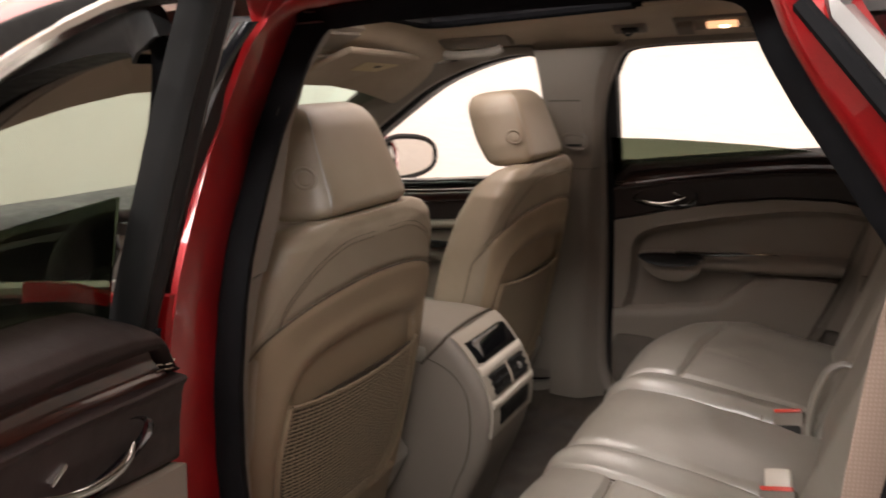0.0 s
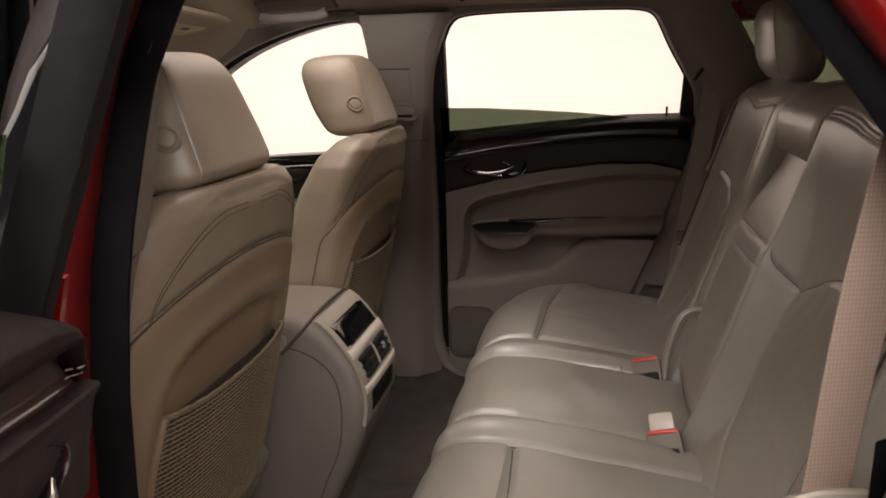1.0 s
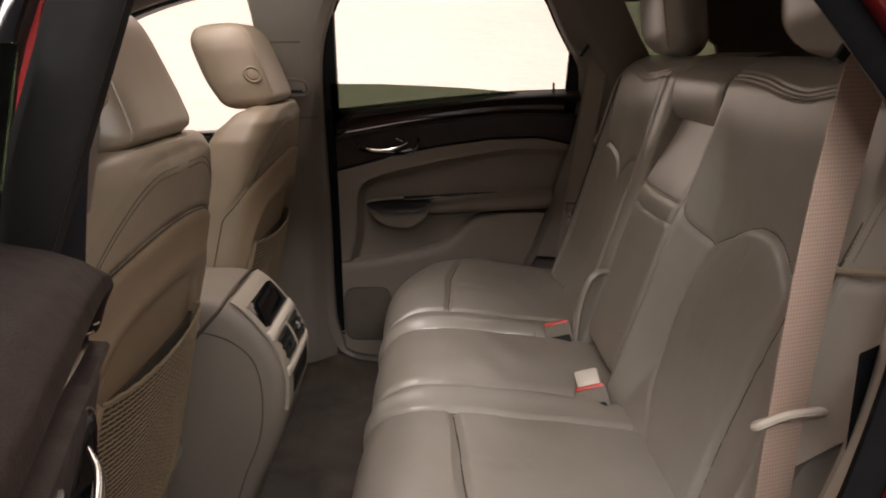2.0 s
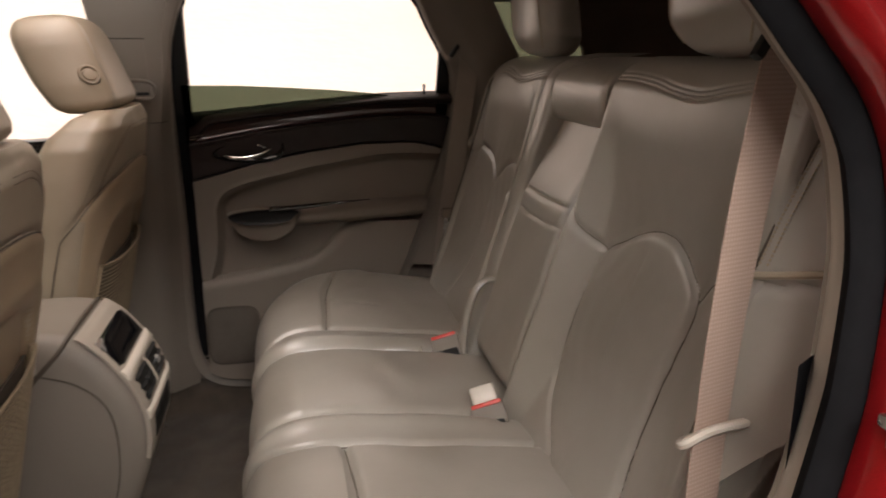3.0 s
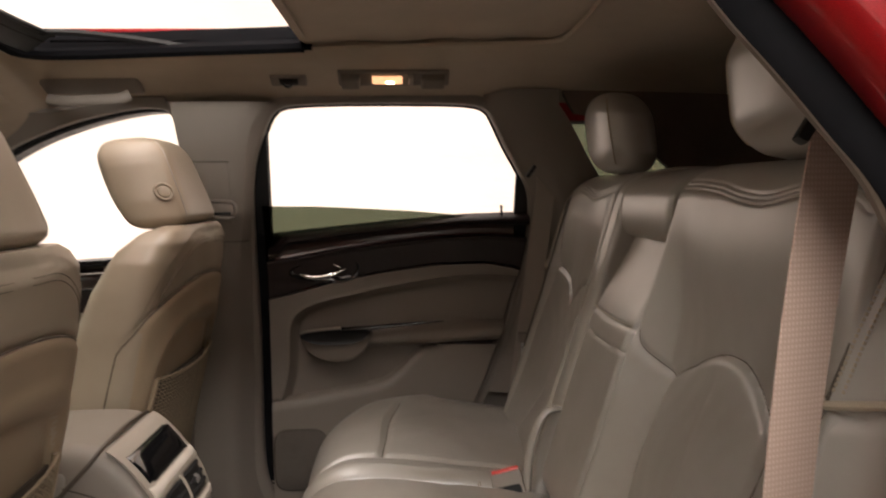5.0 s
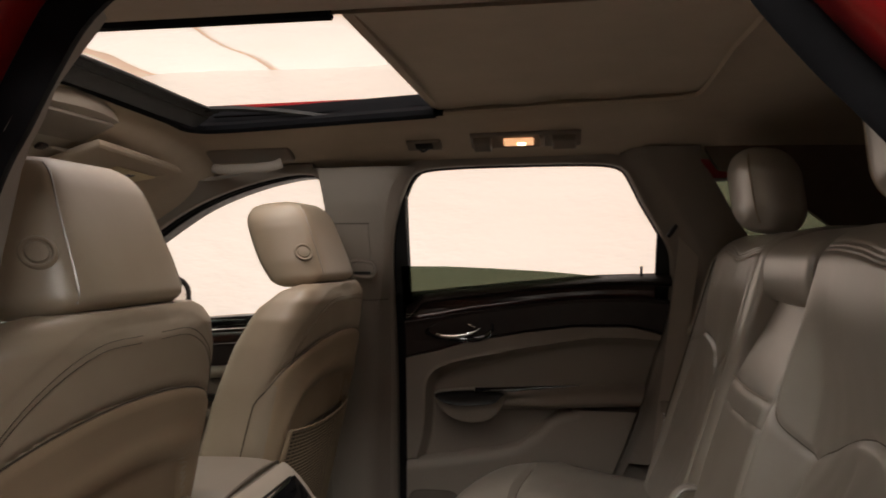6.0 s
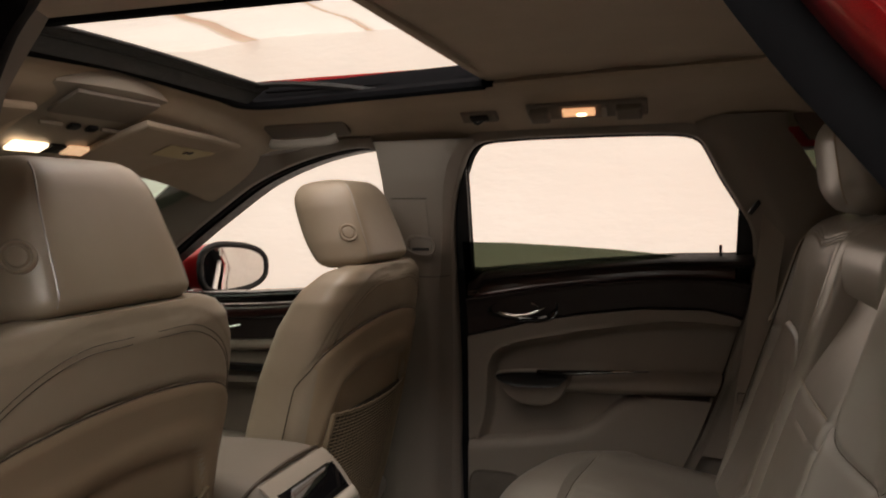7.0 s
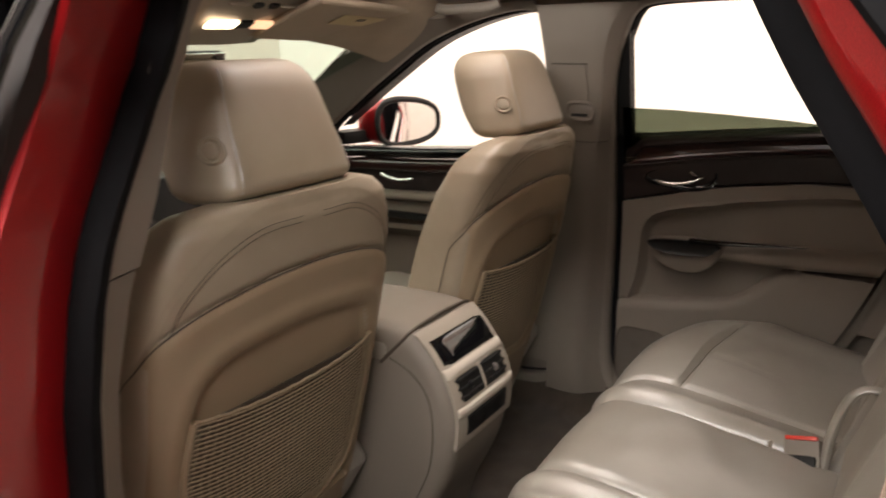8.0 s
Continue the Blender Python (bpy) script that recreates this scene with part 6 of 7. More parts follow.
def side_back(s):
    """Back rest of an outer seat. s: -1 by the open doorway, 1 by the far door."""
    inner, outer = 0.103 if s < 0 else 0.198, 0.645
    nx, nz = 170, 190
    us = inner + (outer - inner) * edge_spread(nx, 1.4)
    vs = np.concatenate([np.linspace(0.735, 1.29, 150), np.linspace(1.29, 1.362, 41)[1:]])
    U, Z = np.meshgrid(us, vs, indexing="ij")
    Y = back_y(Z)
    rel = np.zeros(U.shape)
    d_in, d_out, d_top = U - inner, outer - U, 1.362 - Z
    sh = shoulder(d_in, 0.022)
    rel += 0.018 * (sh - 1)
    rel += 0.075 * (shoulder(d_out, 0.10) - 1)
    rel += 0.085 * (shoulder(d_top, 0.060) - 1)
    PANEL = curve([(0.184, 1.069), (0.229, 1.095), (0.280, 1.118), (0.330, 1.130), (0.374, 1.126), (0.411, 1.104), (0.445, 1.071), (0.443, 1.010), (0.436, 0.945), (0.436, 0.882), (0.462, 0.811), (0.490, 0.752),
                   (0.375, 0.735), (0.300, 0.768), (0.250, 0.800), (0.200, 0.838), (0.166, 0.893), (0.160, 0.950), (0.165, 1.010)], 120, closed=True)
    # the middle is dished between the side bolsters
    rel -= 0.048 * step(U, inner + 0.005, inner + 0.07) * step(outer - U, 0.02, 0.16) * step(1.335 - Z, 0.0, 0.26) * (0.4 + 0.6 * step(Z, 0.74, 0.92))
    loopP = np.vstack([PANEL, PANEL[:1]])
    dP = seg_dist(U, Z, loopP)
    inn = inside(U, Z, PANEL)
    rel += np.where(inn, 0.007 * shoulder(dP, 0.06), 0.006 * step(dP, 0.0, 0.06) * step(1.17 - Z, 0.0, 0.12))
    LIN = curve([(0.184, 1.069), (0.150, 1.082), (0.122, 1.105), (0.107, 1.145), (0.103, 1.21)], 40)
    LOUT = curve([(0.446, 1.072), (0.463, 1.098), (0.495, 1.122), (0.542, 1.143), (0.62, 1.165)], 30)
    cuts = np.stack([groove(dP, 0.0060, 0.0055), groove(seg_dist(U, Z, LIN), 0.0060, 0.0055), groove(seg_dist(U, Z, LOUT), 0.0060, 0.0055)])
    rel += np.take_along_axis(cuts, np.abs(cuts).argmax(0)[None], 0)[0]
    WAVE = curve([(0.115, 1.318), (0.17, 1.318), (0.238, 1.313), (0.30, 1.304), (0.367, 1.300), (0.43, 1.310), (0.49, 1.318), (0.535, 1.312), (0.556, 1.302)], 120)
    dW = seg_dist(U, Z, WAVE)
    above = Z > np.interp(U, [0.115, 0.17, 0.238, 0.30, 0.367, 0.43, 0.49, 0.57], [1.318, 1.318, 1.313, 1.304, 1.300, 1.310, 1.318, 1.29])
    for k in (0.0, 0.006, 0.012):
        rel += groove(np.abs(dW - k), 0.0020, 0.0019) * np.where(k > 0, above & (U < 0.56), 1)
    # fine upright creases and old wear
    rel += groove(seg_dist(U, Z, [(0.315, 1.10), (0.300, 1.03), (0.292, 0.95)]), 0.0012, 0.004)
    rel += wobble(U, Z, 0.0014, 13, s) + 0.0005 * np.sin(U * 150 + 6 * np.sin(Z * 21)) * np.exp(-((Z - 1.02) / 0.12) ** 2)
    P = np.zeros((*U.shape, 3))
    nrm = np.array([0, 0.953, 0.301])
    most = np.interp(Z, [0.90, 0.97, 1.07], [0.600, 0.618, 0.660])
    P[:, :, 0] = s * np.minimum(U, most)
    P[:, :, 1] = Y + rel * nrm[1] - 1.6 * np.maximum(U - most, 0) - (0.075 * step(U, 0.566, 0.600) if s < 0 else 0.0)
    P[:, :, 2] = Z + rel * nrm[2] * 0.4
    b = part("backrest", sheet(P, (0, -0.10, -0.02)), LEATHER, rear, "creased beige leather back rest")

    for path in (loopP, LIN, LOUT):
        path = [q for q in path if q[0] > inner + 0.006]
        if len(path) < 4:
            continue
        part("seam", tube(on_grid(P, us, vs, path, (0, -0.0004, 0)), 0.0011, 5), SEAMDARK, b)
    # bright thread along the wave and down the outer edge
    st = []
    for q in WAVE[::1]:
        i = np.argmin(np.abs(us - q[0]))
        j = np.argmin(np.abs(vs - q[1]))
        st.append(P[i, j] + np.array([0, 0.001, 0.0005]))
    st = np.array(st)
    dashes = []
    full = curve(st[::3], 420)
    for k in range(0, 418, 3):
        dashes.append(tube(full[k:k + 2], 0.0009, 4, cap=False))
    part("stitching", join(*dashes), THREAD, b, "sewn seam thread")
    # outer side wing, wrapped back to the door opening
    def wing_start(z):
        return float(np.interp(z, [0.78, 1.0, 1.118, 1.145, 1.20, 1.25, 1.285, 1.31, 1.335], [0.565, 0.563, 0.561, 0.562, 0.566, 0.572, 0.576, 0.571, 0.558]))

    def wing_y(x, z):
        u = min(1, max(0, (x - 0.558) / (0.126 if s > 0 else 0.148)))
        fall = 0.10 * (1 - math.sqrt(1 - u * u)) if s > 0 else 0.080 * (0.72 * u + 0.28 * u * u)
        roll = 0.010 * max(0, 1 - (x - wing_start(z)) / 0.007) ** 2
        return back_y(z) + (0.005 if s > 0 else -0.009) - fall - 0.02 * max(0, (z - 1.28) / 0.05) ** 2 - roll

    def along(run, lift):
        return np.array([(s * x, wing_y(x, z) + lift, z) for x, z in run])

    W = np.zeros((80, 40, 3))
    for i, z in enumerate(np.linspace(0.78, 1.335, 80)):
        x0 = wing_start(z)
        x1 = float(np.interp(z, [0.78, 0.92, 0.97, 1.07], [0.592, 0.600, 0.632, 0.684 if s > 0 else 0.702]))
        for j, t in enumerate(np.linspace(0, 1, 40)):
            x = x0 + (x1 - x0) * math.sin(t * math.pi / 2) if t > 0.25 else x0 + (x1 - x0) * math.sin(math.pi / 8) * t * 4
            fold = 1.136 + 0.25 * (x - 0.566)
            y = wing_y(x, z) - 0.006 * math.exp(-((z - fold + 0.008) / 0.006) ** 2) - 0.006 * float(step(np.array(fold - z), 0.0, 0.012))
            W[i, j] = (s * x, y, z)
    wing = part("side_wing", sheet(W, (s * -0.02, -0.04, 0)), LEATHER, rear, "beige leather side wing of the seat")
    rows = []
    for off in (0.007, 0.015):
        zs = np.linspace(1.325, 1.145, 120)
        run = [(wing_start(z) + off, z) for z in zs]
        for k in range(0, 117, 3):
            rows.append(tube(along(run[k:k + 3], 0.0010), 0.0014, 5, cap=False))
    part("stitching", join(*rows), THREAD, wing, "twin rows of stitching down the wing")
    part("seam", tube(along([(wing_start(z) + 0.001, z) for z in np.linspace(1.325, 0.95, 90)], 0.004), 0.0018, 6), SEAMDARK, wing)
    welt = curve([(0.566, 1.137), (0.59, 1.143), (0.62, 1.151), (0.65, 1.158), (0.680 if s > 0 else 0.698, 1.165)], 30)
    part("wing_welt", tube(along(welt, 0.0012), 0.0042, 8), PIPING, wing, "piped welt across the wing")


side_back(-1)
side_back(1)


def arm_depth(z):
    return -0.034 + 0.034 * step(1.25 - z, 0.0, 0.17)


def middle_back():
    # side strip between arm rest and the far seat
    P = np.zeros((14, 90, 3))
    for i, t in enumerate(edge_spread(14, 1.5)):
        for j, z in enumerate(np.linspace(0.75, 1.358, 90)):
            x = 0.130 + 0.066 * t
            e = shoulder(np.float64(min(t, 1 - t) * 0.066), 0.03)
            tp = shoulder(np.float64(1.358 - z), 0.05)
            P[i, j] = (x, back_y(z) + 0.004 + 0.014 * (e - 1) + 0.085 * (tp - 1) + 0.0006 * math.sin(z * 60), z)
    part("back_strip", sheet(P, (0, -0.08, 0)), LEATHER, rear, "narrow leather strip beside the arm rest")
    # pad over the folded arm rest
    R = []
    for i, t in enumerate(np.linspace(0, 1, 60)):
        x = -0.100 + 0.240 * t
        e = shoulder(np.float64(min(t, 1 - t) * 0.240), 0.016)
        a = np.linspace(0, 2 * math.pi, 60, endpoint=False)
        cz, cy = 1.294, back_y(1.294) - 0.058
        yy = cy + (0.062 - 0.006 * (1 - e)) * np.sign(np.cos(a)) * np.abs(np.cos(a)) ** 0.62
        zz = cz + (0.050 - 0.008 * (1 - e)) * np.sign(np.sin(a)) * np.abs(np.sin(a)) ** 0.62 - 0.28 * (yy - cy)
        R.append(np.stack([np.full(60, x), yy, zz], 1))
    part("middle_pad", loft(R), LEATHER, rear, "padded leather cap over the arm rest")
    # the arm rest, folded up into its recess
    P = np.zeros((60, 120, 3))
    for i, t in enumerate(edge_spread(60, 1.4)):
        for j, z in enumerate(np.linspace(0.79, 1.246, 120)):
            x = -0.094 + 0.221 * t
            e = shoulder(np.float64(min(t, 1 - t) * 0.221), 0.014)
            dep = arm_depth(z)
            y = back_y(z) + dep + 0.012 * (e - 1) + 0.03 * (shoulder(np.float64(z - 0.785), 0.05) - 1)
            for zl in (1.114, 1.078):
                y += -0.0030 * math.exp(-((z - zl + 0.004 * math.sin(t * math.pi)) / 0.0025) ** 2)
            y += 0.0012 * math.exp(-((z - 1.10) / 0.012) ** 2)
            P[i, j] = (x, y + float(wobble(np.float64(x), np.float64(z), 0.001, 20)), z)
    arm = part("arm_rest", sheet(P, (0, -0.05, 0)), LEATHER, rear, "folded leather arm rest with a pull tab")
    tab = np.array([(x, back_y(1.118) + arm_depth(1.118) + 0.003, 1.117 - 0.004 * math.cos((x - 0.017) * 14)) for x in np.linspace(-0.089, 0.122, 24)])
    part("pull_tab_edge", tube(tab, 0.0011, 6), PIPING, arm, "pale edge of the pull tab")
    B = block((0, back_y(1.10) - 0.10, 1.05), (0.24, 0.05, 0.56), 0.01, (17.5, 0, 0))
    part("recess_back", B, LEATHER, rear, "leather back of the arm rest recess")
    knob = curve([(0.128, -0.575, 0.78), (0.130, -0.580, 0.84), (0.132, -0.596, 0.900), (0.134, -0.618, 0.925), (0.134, -0.65, 0.925)], 24)
    part("belt_stalk", tube(knob, np.interp(np.linspace(0, 1, 24), [0, 0.7, 1], [0.011, 0.011, 0.007]), 10, flat=0.7), LEATHER, rear, "leather loop beside the arm rest")
    # dark gap behind the cushions
    part("back_board", block((0, back_y(1.02) - 0.145, 1.0), (1.26, 0.03, 0.62), 0.01, (17.5, 0, 0)), CARGO, rear, "dark board behind the seat")


middle_back()


def rear_headrest(cx, own):
    h = thing("head_rest", "beige leather rear head rest " + own, "head rest", (cx, -0.82, 1.34), "rear head rests")
    H = []
    for t in np.linspace(0, 1, 46):
        z = 1.352 + 0.158 * t
        e = min(t, 1 - t)
        rr = shoulder(np.float64(e * 0.158), 0.055)
        w = np.interp(t, [0, 0.25, 0.7, 1], [0.108, 0.122, 0.118, 0.100])
        d = 0.056
        r = superring(cx, -0.815 + 0.02 * t, z, w - 0.055 * (1 - rr), d - 0.036 * (1 - rr), 2.7, 100, tilt=-0.12)
        H.append(r)
    body_ = part("pad", loft(np.array(H)), LEATHER, h, "beige leather pad")
    for sgn in (-1, 1):
        L = curve([H[i][12 if sgn > 0 else 37] for i in range(4, 43, 4)], 40)
        part("pad_piping", tube(L, 0.002, 5), PIPING, body_)
        part("post", tube(np.array([(cx + sgn * 0.055, -0.825, 1.30), (cx + sgn * 0.055, -0.822, 1.395)]), 0.006, 10), STEEL, h, "steel post")
        part("collar", tube(np.array([(cx + sgn * 0.055, -0.826, 1.322), (cx + sgn * 0.055, -0.825, 1.338)]), 0.013, 12), BLACK, h, "black post collar")


rear_headrest(-0.355, "on the side of the open doorway")
rear_headrest(0.352, "on the far side")


NEARB = (-0.136, -0.552, 0.796)
FARB = (0.150, -0.540, 0.806)


def buckle(cx, cy, cz, lean, own, capped):
    """A buckle standing out of its pocket in the cushion, its broad face towards the open doorway."""
    b = thing("belt_buckle", "beige belt buckle with red button " + own, "belt buckle", (cx, cy, 0.76), "belt buckles")
    m = Matrix.Translation((cx, cy, cz)) @ Matrix.Rotation(radians(-6), 4, "Z") @ Matrix.Rotation(radians(-15), 4, "X") @ Matrix.Rotation(radians(lean), 4, "Y")

    def piece(name, c, s, bev, mat, label=""):
        return part(name, moved(block(c, s, bev), m), mat, b, label)
    piece("housing", (0, 0, -0.036), (0.024, 0.056, 0.074), 0.005, PLASTIC, "beige buckle housing")
    piece("button", (-0.0105, 0, 0.0015), (0.008, 0.050, 0.007), 0.002, REDPLASTIC, "red release button")
    piece("slot", (0.002, 0, 0.0015), (0.004, 0.046, 0.002), 0.0005, BLACK)
    if capped:
        piece("cap", (0.0005, 0.000, 0.018), (0.016, 0.042, 0.034), 0.007, WHITEPLASTIC, "off-white plastic cap")
    # pocket moulding: dark hollow with a pale rim ahead of the buckle
    part("pocket", moved(block((-0.004, 0.010, -0.046), (0.028, 0.066, 0.040), 0.008), m), BLACK, b, "black hollow round the buckle")
    rim = curve([(-0.024, 0.034, -0.066), (-0.022, 0.044, -0.044), (-0.012, 0.050, -0.018), (0.002, 0.050, -0.004), (0.014, 0.046, -0.002)], 24)
    part("pocket_rim", moved(tube(rim, 0.0035, 6), m), PALE, b, "pale rim of the pocket")


buckle(NEARB[0], NEARB[1], NEARB[2], 34, "in the middle of the bench", True)
buckle(FARB[0], FARB[1], FARB[2], 34, "beside the far seat", False)


def belts():
    # near belt: from the rear pillar down past its guide
    b = thing("rear_seat_belt", "beige woven rear seat belt with plastic guide", "seat belt", (-0.64, -0.62, 0.75), "seat belts")
    line = curve([(-0.580, -0.731, 1.434), (-0.592, -0.703, 1.359), (-0.599, -0.681, 1.244), (-0.601, -0.667, 1.124), (-0.606, -0.655, 0.988), (-0.620, -0.643, 0.894), (-0.645, -0.628, 0.754)], 60)
    wd = np.array([0.012, -0.040, -0.004])
    P = np.array([[q + wd * (t - 0.5) * np.interp(q[2], [0.7, 0.99, 1.37, 1.44], [1.0, 1.12, 1.35, 1.4]) for t in np.linspace(0, 1, 9)] for q in line])
    part("webbing", sheet(P, (-0.0012, -0.0006, 0)), WEBBING, b, "beige woven webbing")
    cy, cz, cx = -0.656, 0.991, -0.609
    ring = curve([(cx - 0.006, cy + 0.032, cz - 0.007), (cx - 0.010, cy + 0.008, cz + 0.006), (cx - 0.008, cy - 0.026, cz + 0.009), (cx + 0.002, cy - 0.033, cz + 0.002), (cx + 0.008, cy - 0.015, cz - 0.005), (cx + 0.008, cy + 0.025, cz - 0.013)], 40, closed=True)
    part("guide", tube(ring, 0.0052, 8, closed=True, flat=1.2), WHITEPLASTIC, b, "off-white plastic belt guide")
    f = thing("rear_seat_belt", "beige woven rear seat belt hanging by the far door", "seat belt", (0.64, -0.68, 0.8), "seat belts")
    line = curve([(0.606, -0.690, 1.385), (0.618, -0.706, 1.345), (0.632, -0.690, 1.20), (0.645, -0.672, 1.05), (0.650, -0.655, 0.93), (0.655, -0.64, 0.80)], 50)
    wd = np.array([-0.010, -0.046, 0.0])
    P = np.array([[q + wd * (t - 0.5) for t in np.linspace(0, 1, 8)] for q in line])
    part("webbing", sheet(P, (0.0015, 0, 0)), WEBBING_GREY, f, "grey-beige woven webbing")
    part("tongue", block((0.640, -0.660, 0.925), (0.005, 0.030, 0.036), 0.002), STEEL, f, "steel belt tongue")
    part("tongue_cap", block((0.644, -0.664, 0.955), (0.014, 0.050, 0.026), 0.004), PLASTIC, f, "beige tongue cap")


belts()
striker = part("striker", block((-0.812, -0.690, 1.086), (0.020, 0.050, 0.018), 0.006), STEEL, body, "bright steel striker")
part("striker_top", block((-0.806, -0.688, 1.099), (0.024, 0.048, 0.010), 0.003), STEEL, striker)
# dark sheet standing in for the shaded gap between the bench and the pillar
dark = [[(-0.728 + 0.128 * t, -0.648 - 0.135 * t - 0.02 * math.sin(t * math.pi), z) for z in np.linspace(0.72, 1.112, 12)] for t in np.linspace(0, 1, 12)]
part("side_gap_shade", sheet(np.array(dark), (0.004, -0.004, 0)), FELT, body, "dark sheet as the shaded gap beside the bench")


# ---------------------------------------------------------------- roof fittings
def rail_block(y0, y1, xm, drop, w, t, bevel=0.004, side=1, extra=0.0):
    """A block lying on the headliner's slope between y0 and y1."""
    zc = z_liner(xm, (y0 + y1) / 2)
    return block((side * xm, (y0 + y1) / 2, zc - drop), (w, abs(y1 - y0), t), bevel, (0, side * (28 + extra), 0), 3)


def reading_lamp(side):
    r = thing("reading_lamp", "lit reading lamp in a beige grab handle" if side > 0 else "reading lamp in a beige grab handle over the open doorway", "lamp", (side * 0.475, -0.34, 1.56), "reading lamps")
    part("base", rail_block(-0.225, -0.462, 0.452, 0.006, 0.050, 0.018, 0.006, side), PLASTIC, r, "beige lamp base")
    part("foot", rail_block(-0.232, -0.272, 0.446, 0.018, 0.036, 0.022, 0.006, side), PLASTIC, r)
    part("foot", rail_block(-0.402, -0.452, 0.446, 0.018, 0.036, 0.022, 0.006, side), PLASTIC, r)
    lens = part("lens", rail_block(-0.298, -0.362, 0.444, 0.016, 0.018, 0.012, 0.003, side), LAMPGLOW if side > 0 else WHITEPLASTIC, r, "glowing orange lens" if side > 0 else "pale lens")
    if side > 0:
        part("bulb", rail_block(-0.326, -0.346, 0.444, 0.0185, 0.010, 0.012, 0.004, side), LAMPHOT, lens, "bright bulb behind the lens")
    part("bar", rail_block(-0.375, -0.385, 0.444, 0.016, 0.030, 0.012, 0.003, side), PALE, r)


def coat_hook(side):
    h = thing("coat_hook", "small dark coat hook in a beige roof plate", "coat hook", (side * 0.465, -0.118, 1.56), "coat hooks")
    part("plate", rail_block(-0.078, -0.156, 0.474, 0.004, 0.036, 0.012, 0.005, side), PLASTIC, h, "beige hook plate")
    part("hollow", rail_block(-0.098, -0.138, 0.469, 0.010, 0.018, 0.006, 0.003, side), BLACK, h, "dark hook hollow")
    part("hook", tube(curve([(side * 0.462, -0.108, 1.553), (side * 0.455, -0.118, 1.546), (side * 0.462, -0.128, 1.553)], 10), 0.003, 6), BLACK, h)


def grab_handle(side):
    g = thing("grab_handle", "beige folding grab handle over the front door", "grab handle", (side * 0.47, 0.31, 1.53), "grab handles")
    part("base", rail_block(0.205, 0.415, 0.498, 0.004, 0.055, 0.014, 0.006, side), PLASTIC, g)
    L = curve([(side * 0.487, 0.225, 1.536), (side * 0.482, 0.25, 1.527), (side * 0.480, 0.31, 1.524), (side * 0.484, 0.37, 1.524), (side * 0.490, 0.398, 1.528)], 30)
    part("grip", tube(L, 0.0125, 12, flat=0.7), PLASTIC, g, "beige grip")


reading_lamp(1)
coat_hook(1)
grab_handle(1)


def sun_visor(side):
    v = thing("sun_visor", "beige cloth sun visor with a paper label", "sun visor", (side * 0.34, 0.5, 1.52), "sun visors")

    def fall(t, q):
        return 1.530 - 0.014 * t - 0.068 * q + 0.004 * math.sin(q * 3.1)

    def under(x, y, gap):
        t = (x - 0.13) / 0.42
        return (x, y, fall(t, (y - 0.450 - 0.035 * t) / 0.20) - gap)
    P = np.array([[(side * (0.13 + 0.42 * t), 0.450 + 0.035 * t + 0.20 * q, fall(t, q)) for q in np.linspace(0, 1, 12)] for t in np.linspace(0, 1, 20)])
    part("panel", sheet(P, (0, 0, 0.016)), HEADLINER, v, "beige cloth visor panel")
    edge = np.vstack([P[:, 0], P[-1, 1:], P[::-1, -1][1:], P[0, ::-1][1:-1]])
    part("binding", tube(edge + np.array([0, 0, 0.008]), 0.008, 8, closed=True), HEADLINER, v)
    if side > 0:
        L = np.array([[under(0.27 + 0.17 * t, 0.506 + 0.014 * t + 0.055 * q, 0.0022) for q in (0, 0.5, 1)] for t in (0, 0.5, 1)])
        lab = part("label_sheet", sheet(L, (0, 0, 0.001)), LABEL, v, "pale yellow paper label")
        for k in range(2):
            bar = np.array([[under(0.345 + 0.016 * k + 0.010 * t, 0.527 + 0.012 * q, 0.0036) for q in (0, 1)] for t in (0, 1)])
            part("print_bar", sheet(bar, (0, 0, 0.0012)), BLACK, lab)


sun_visor(-1)
sun_visor(1)


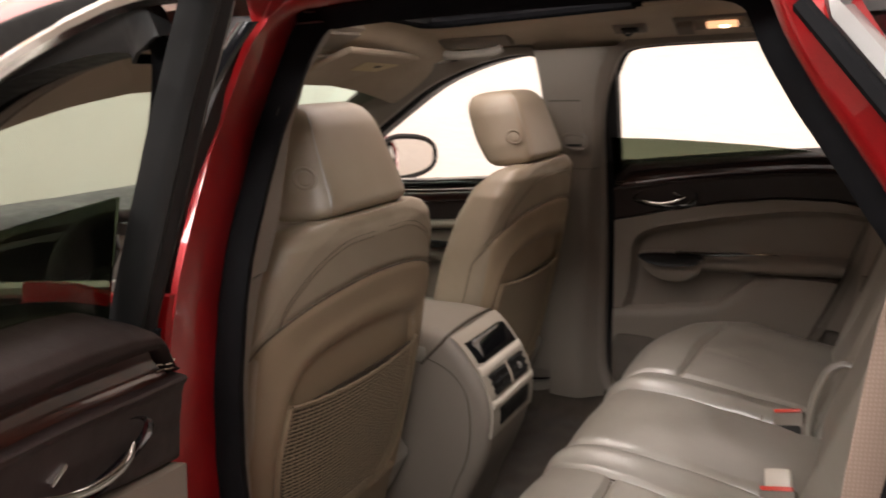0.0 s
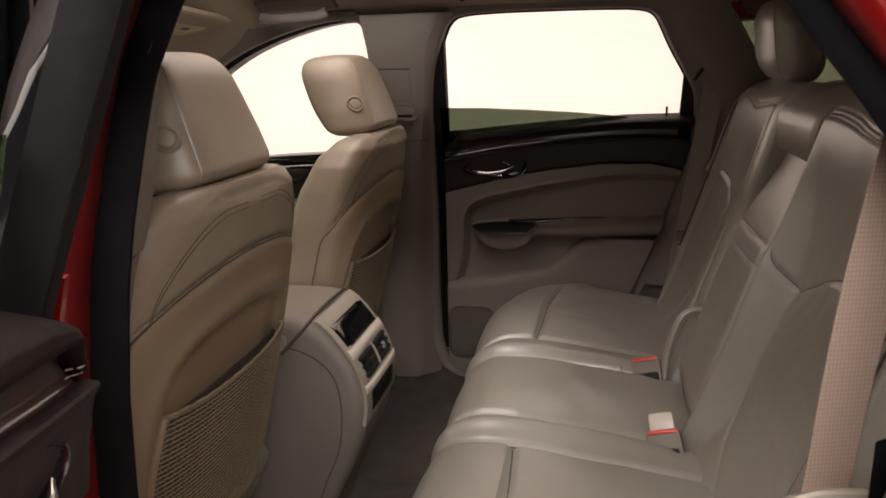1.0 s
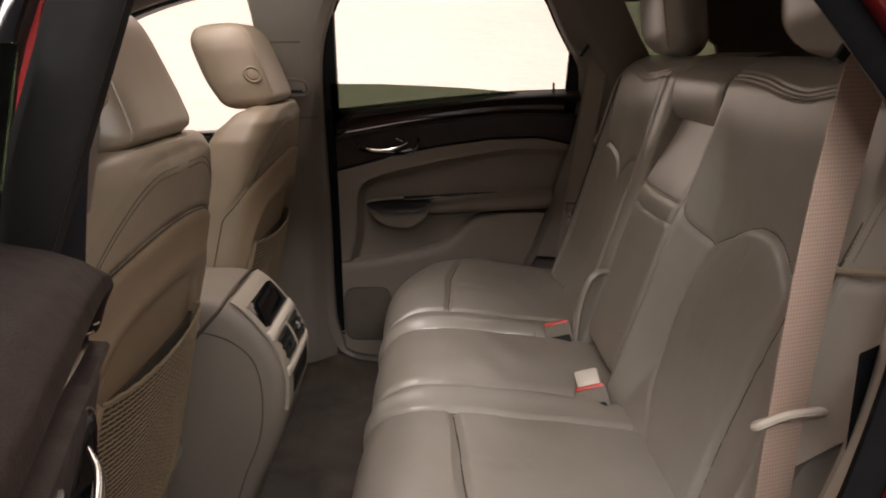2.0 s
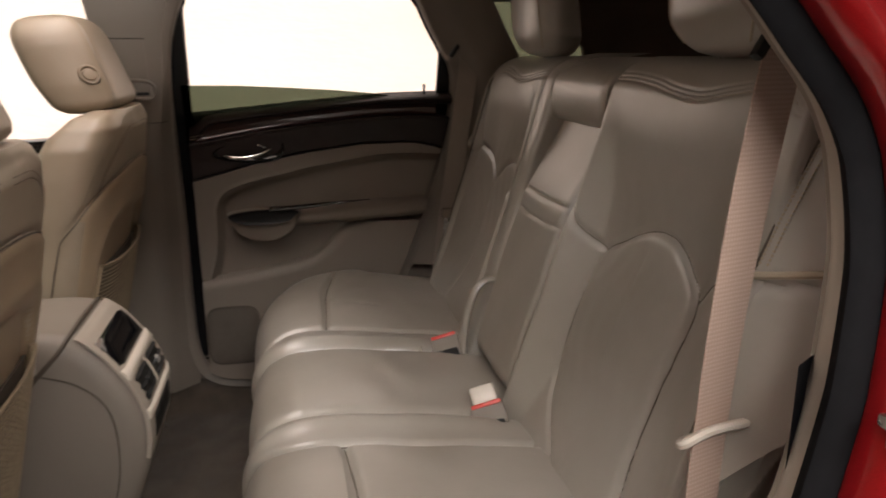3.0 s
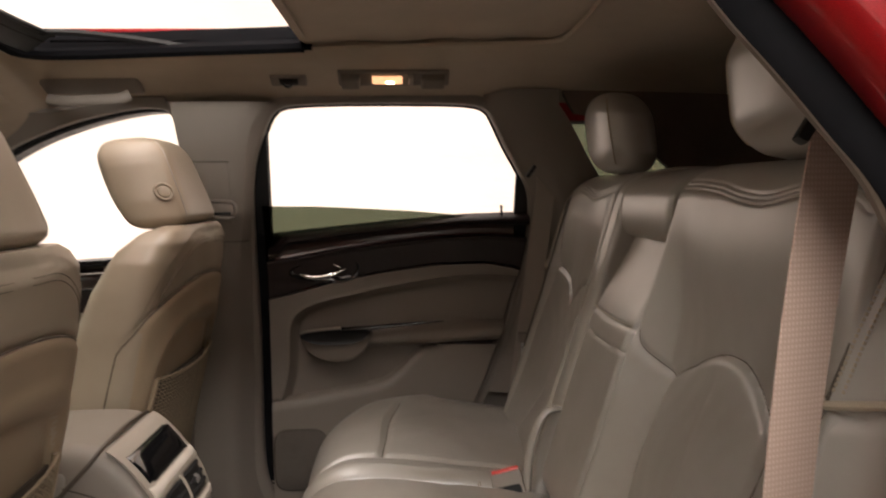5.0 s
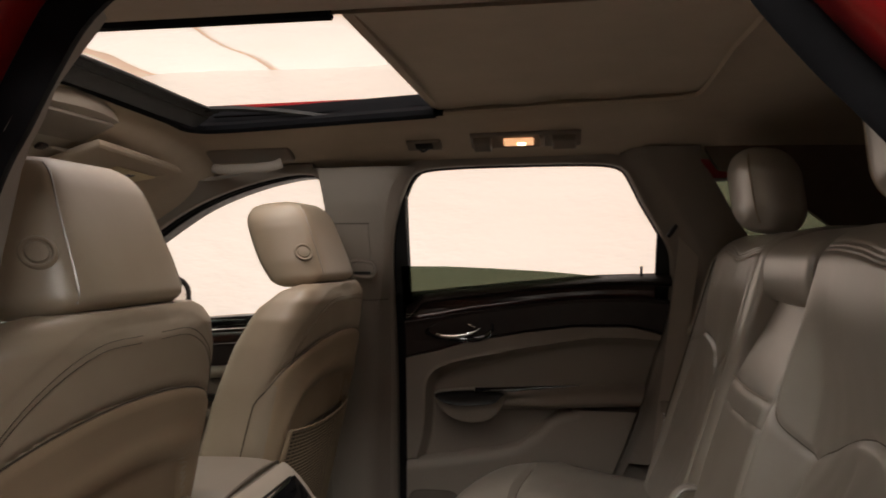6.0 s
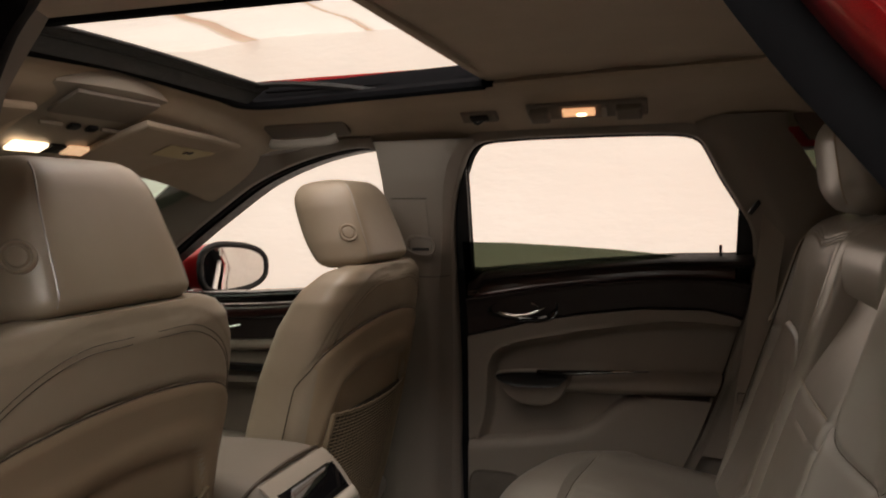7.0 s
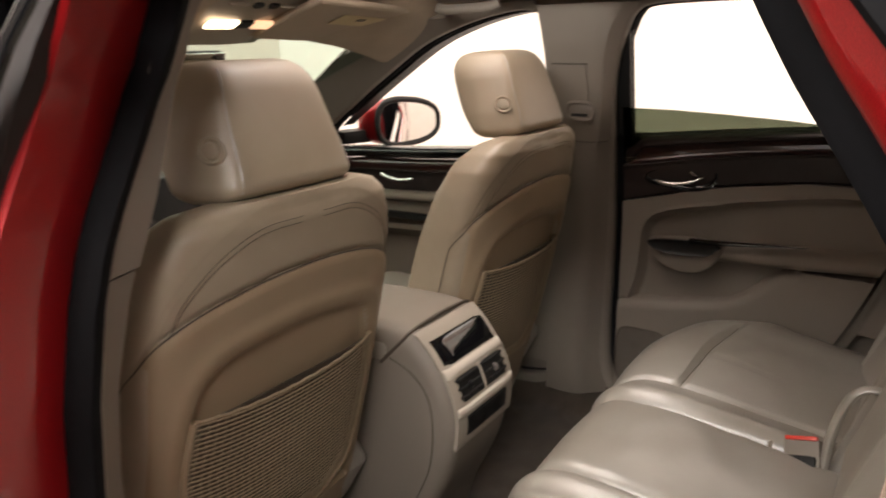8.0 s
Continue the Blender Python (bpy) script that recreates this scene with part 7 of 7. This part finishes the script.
def overhead_console():
    o = thing("overhead_console", "beige overhead console with two lit map lamps", "overhead console", (0, 0.55, 1.54))
    P = []
    for y in np.linspace(0.405, 0.70, 24):
        t = (y - 0.405) / 0.295
        w = 0.135 + 0.02 * t
        P.append([(0.04 + w * s, y + 0.03 * s * s, 1.584 - 0.128 * t - 0.006 * (1 - s * s) * math.sin(min(1, t * 3) * math.pi / 2)) for s in np.linspace(-1, 1, 20)])
    P = np.array(P)
    part("shell", sheet(P, (0, 0.004, 0.03)), PALE, o, "beige console shell")

    def on(x, y, w, l, out, mat, name, label="", bevel=0.003):
        t = (y - 0.405) / 0.295
        z = 1.584 - 0.128 * t - 0.006 * math.sin(min(1, t * 3) * math.pi / 2)
        part(name, block((x, y, z - out), (w, l, 0.008), bevel, (-23.5, 0, 0)), mat, o, label)
    on(0.035, 0.455, 0.20, 0.075, 0.0005, PLASTIC, "glasses_door", "beige storage flap")
    on(0.020, 0.518, 0.022, 0.016, 0.004, BLACK, "switch", "dark switch")
    on(0.062, 0.518, 0.022, 0.016, 0.004, BLACK, "switch", "dark switch")
    on(-0.030, 0.518, 0.05, 0.006, 0.003, PALE, "switch_bar")
    on(0.110, 0.518, 0.05, 0.006, 0.003, PALE, "switch_bar")
    on(-0.010, 0.598, 0.075, 0.030, 0.004, LAMPWHITE, "map_lamp", "bright lit map lamp", 0.006)
    on(0.112, 0.598, 0.075, 0.030, 0.004, LAMPGLOW2, "map_lamp", "warm lit map lamp", 0.006)
    on(0.051, 0.598, 0.036, 0.028, 0.003, BLACK, "button_panel", "dark button panel")
    m = thing("rear_view_mirror", "black rear-view mirror on the windscreen", "mirror", (0, 0.78, 1.40))
    part("housing", block((0, 0.785, 1.402), (0.25, 0.035, 0.075), 0.016, (12, 0, -8), 4), BLACK, m)
    part("mirror_glass", block((0, 0.764, 1.402), (0.236, 0.004, 0.062), 0.002, (12, 0, -8)), MIRROR, m, "mirror glass")
    part("stalk", tube(np.array([(0, 0.80, 1.42), (0, 0.84, 1.44)]), 0.010, 8), BLACK, m)


LAMPGLOW2 = glow("dim_lamp_lens", (0.9, 0.55, 0.32), 1.3)
overhead_console()


# ---------------------------------------------------------------- dashboard
def dashboard():
    d = thing("dashboard", "dark dashboard with hooded instruments and beige lower half", "dashboard", (0, 1.1, 0.8))
    P = []
    for t in np.linspace(0, 1, 30):
        y = 0.92 + 0.50 * t
        P.append([(0.70 * s, y, 1.135 + 0.06 * math.sin(min(1, t * 1.6) * math.pi / 2) - 0.10 * max(0, t - 0.6) + 0.045 * math.exp(-((0.70 * s + 0.37) / 0.17) ** 4) * math.exp(-((t - 0.10) / 0.30) ** 2)) for s in np.linspace(-1, 1, 60)])
    P = np.array(P)
    part("top", sheet(P, (0, 0, -0.03)), DARK, d, "dark brown padded top")
    F = np.array([[(0.70 * s, 0.92 + 0.06 * t, 1.12 - 0.34 * t) for s in np.linspace(-1, 1, 30)] for t in np.linspace(0, 1, 14)])
    part("front", sheet(F, (0, 0.05, 0)), PLASTIC, d, "beige dashboard front")
    part("instrument_dial", block((-0.37, 0.918, 1.105), (0.30, 0.02, 0.12), 0.01, (-12, 0, 0)), GLOSS, d, "black instrument cluster")
    part("centre_panel", block((0.0, 0.90, 1.00), (0.24, 0.06, 0.28), 0.015, (-14, 0, 0)), BLACK, d, "black centre panel")
    w = thing("steering_wheel", "dark leather steering wheel ahead of the driver seat", "steering wheel", (-0.37, 0.72, 1.07))
    R = Matrix.Translation((-0.345, 0.675, 1.035)) @ Matrix.Rotation(radians(62), 4, "X")
    a = np.linspace(0, 2 * math.pi, 60, endpoint=False)
    ring = np.array([tuple(R @ Vector((0.188 * math.cos(q), 0.188 * math.sin(q), 0))) for q in a])
    part("rim", tube(ring, 0.0155, 12, closed=True), DARK, w, "dark leather rim")
    part("hub", moved(block((0, 0, 0.0), (0.16, 0.13, 0.05), 0.02, seg=4), R), DARK, w, "dark hub")
    for q in (0.12, math.pi - 0.12, -math.pi / 2):
        sp = np.array([tuple(R @ Vector((r * math.cos(q), r * math.sin(q), -0.005))) for r in (0.06, 0.12, 0.185)])
        part("spoke", tube(sp, 0.014, 8, flat=0.5), STEEL, w, "grey spoke")
    part("column", tube(np.array([(-0.37, 0.76, 1.055), (-0.37, 0.93, 0.99)]), 0.045, 14), BLACK, d, "black steering column")


dashboard()
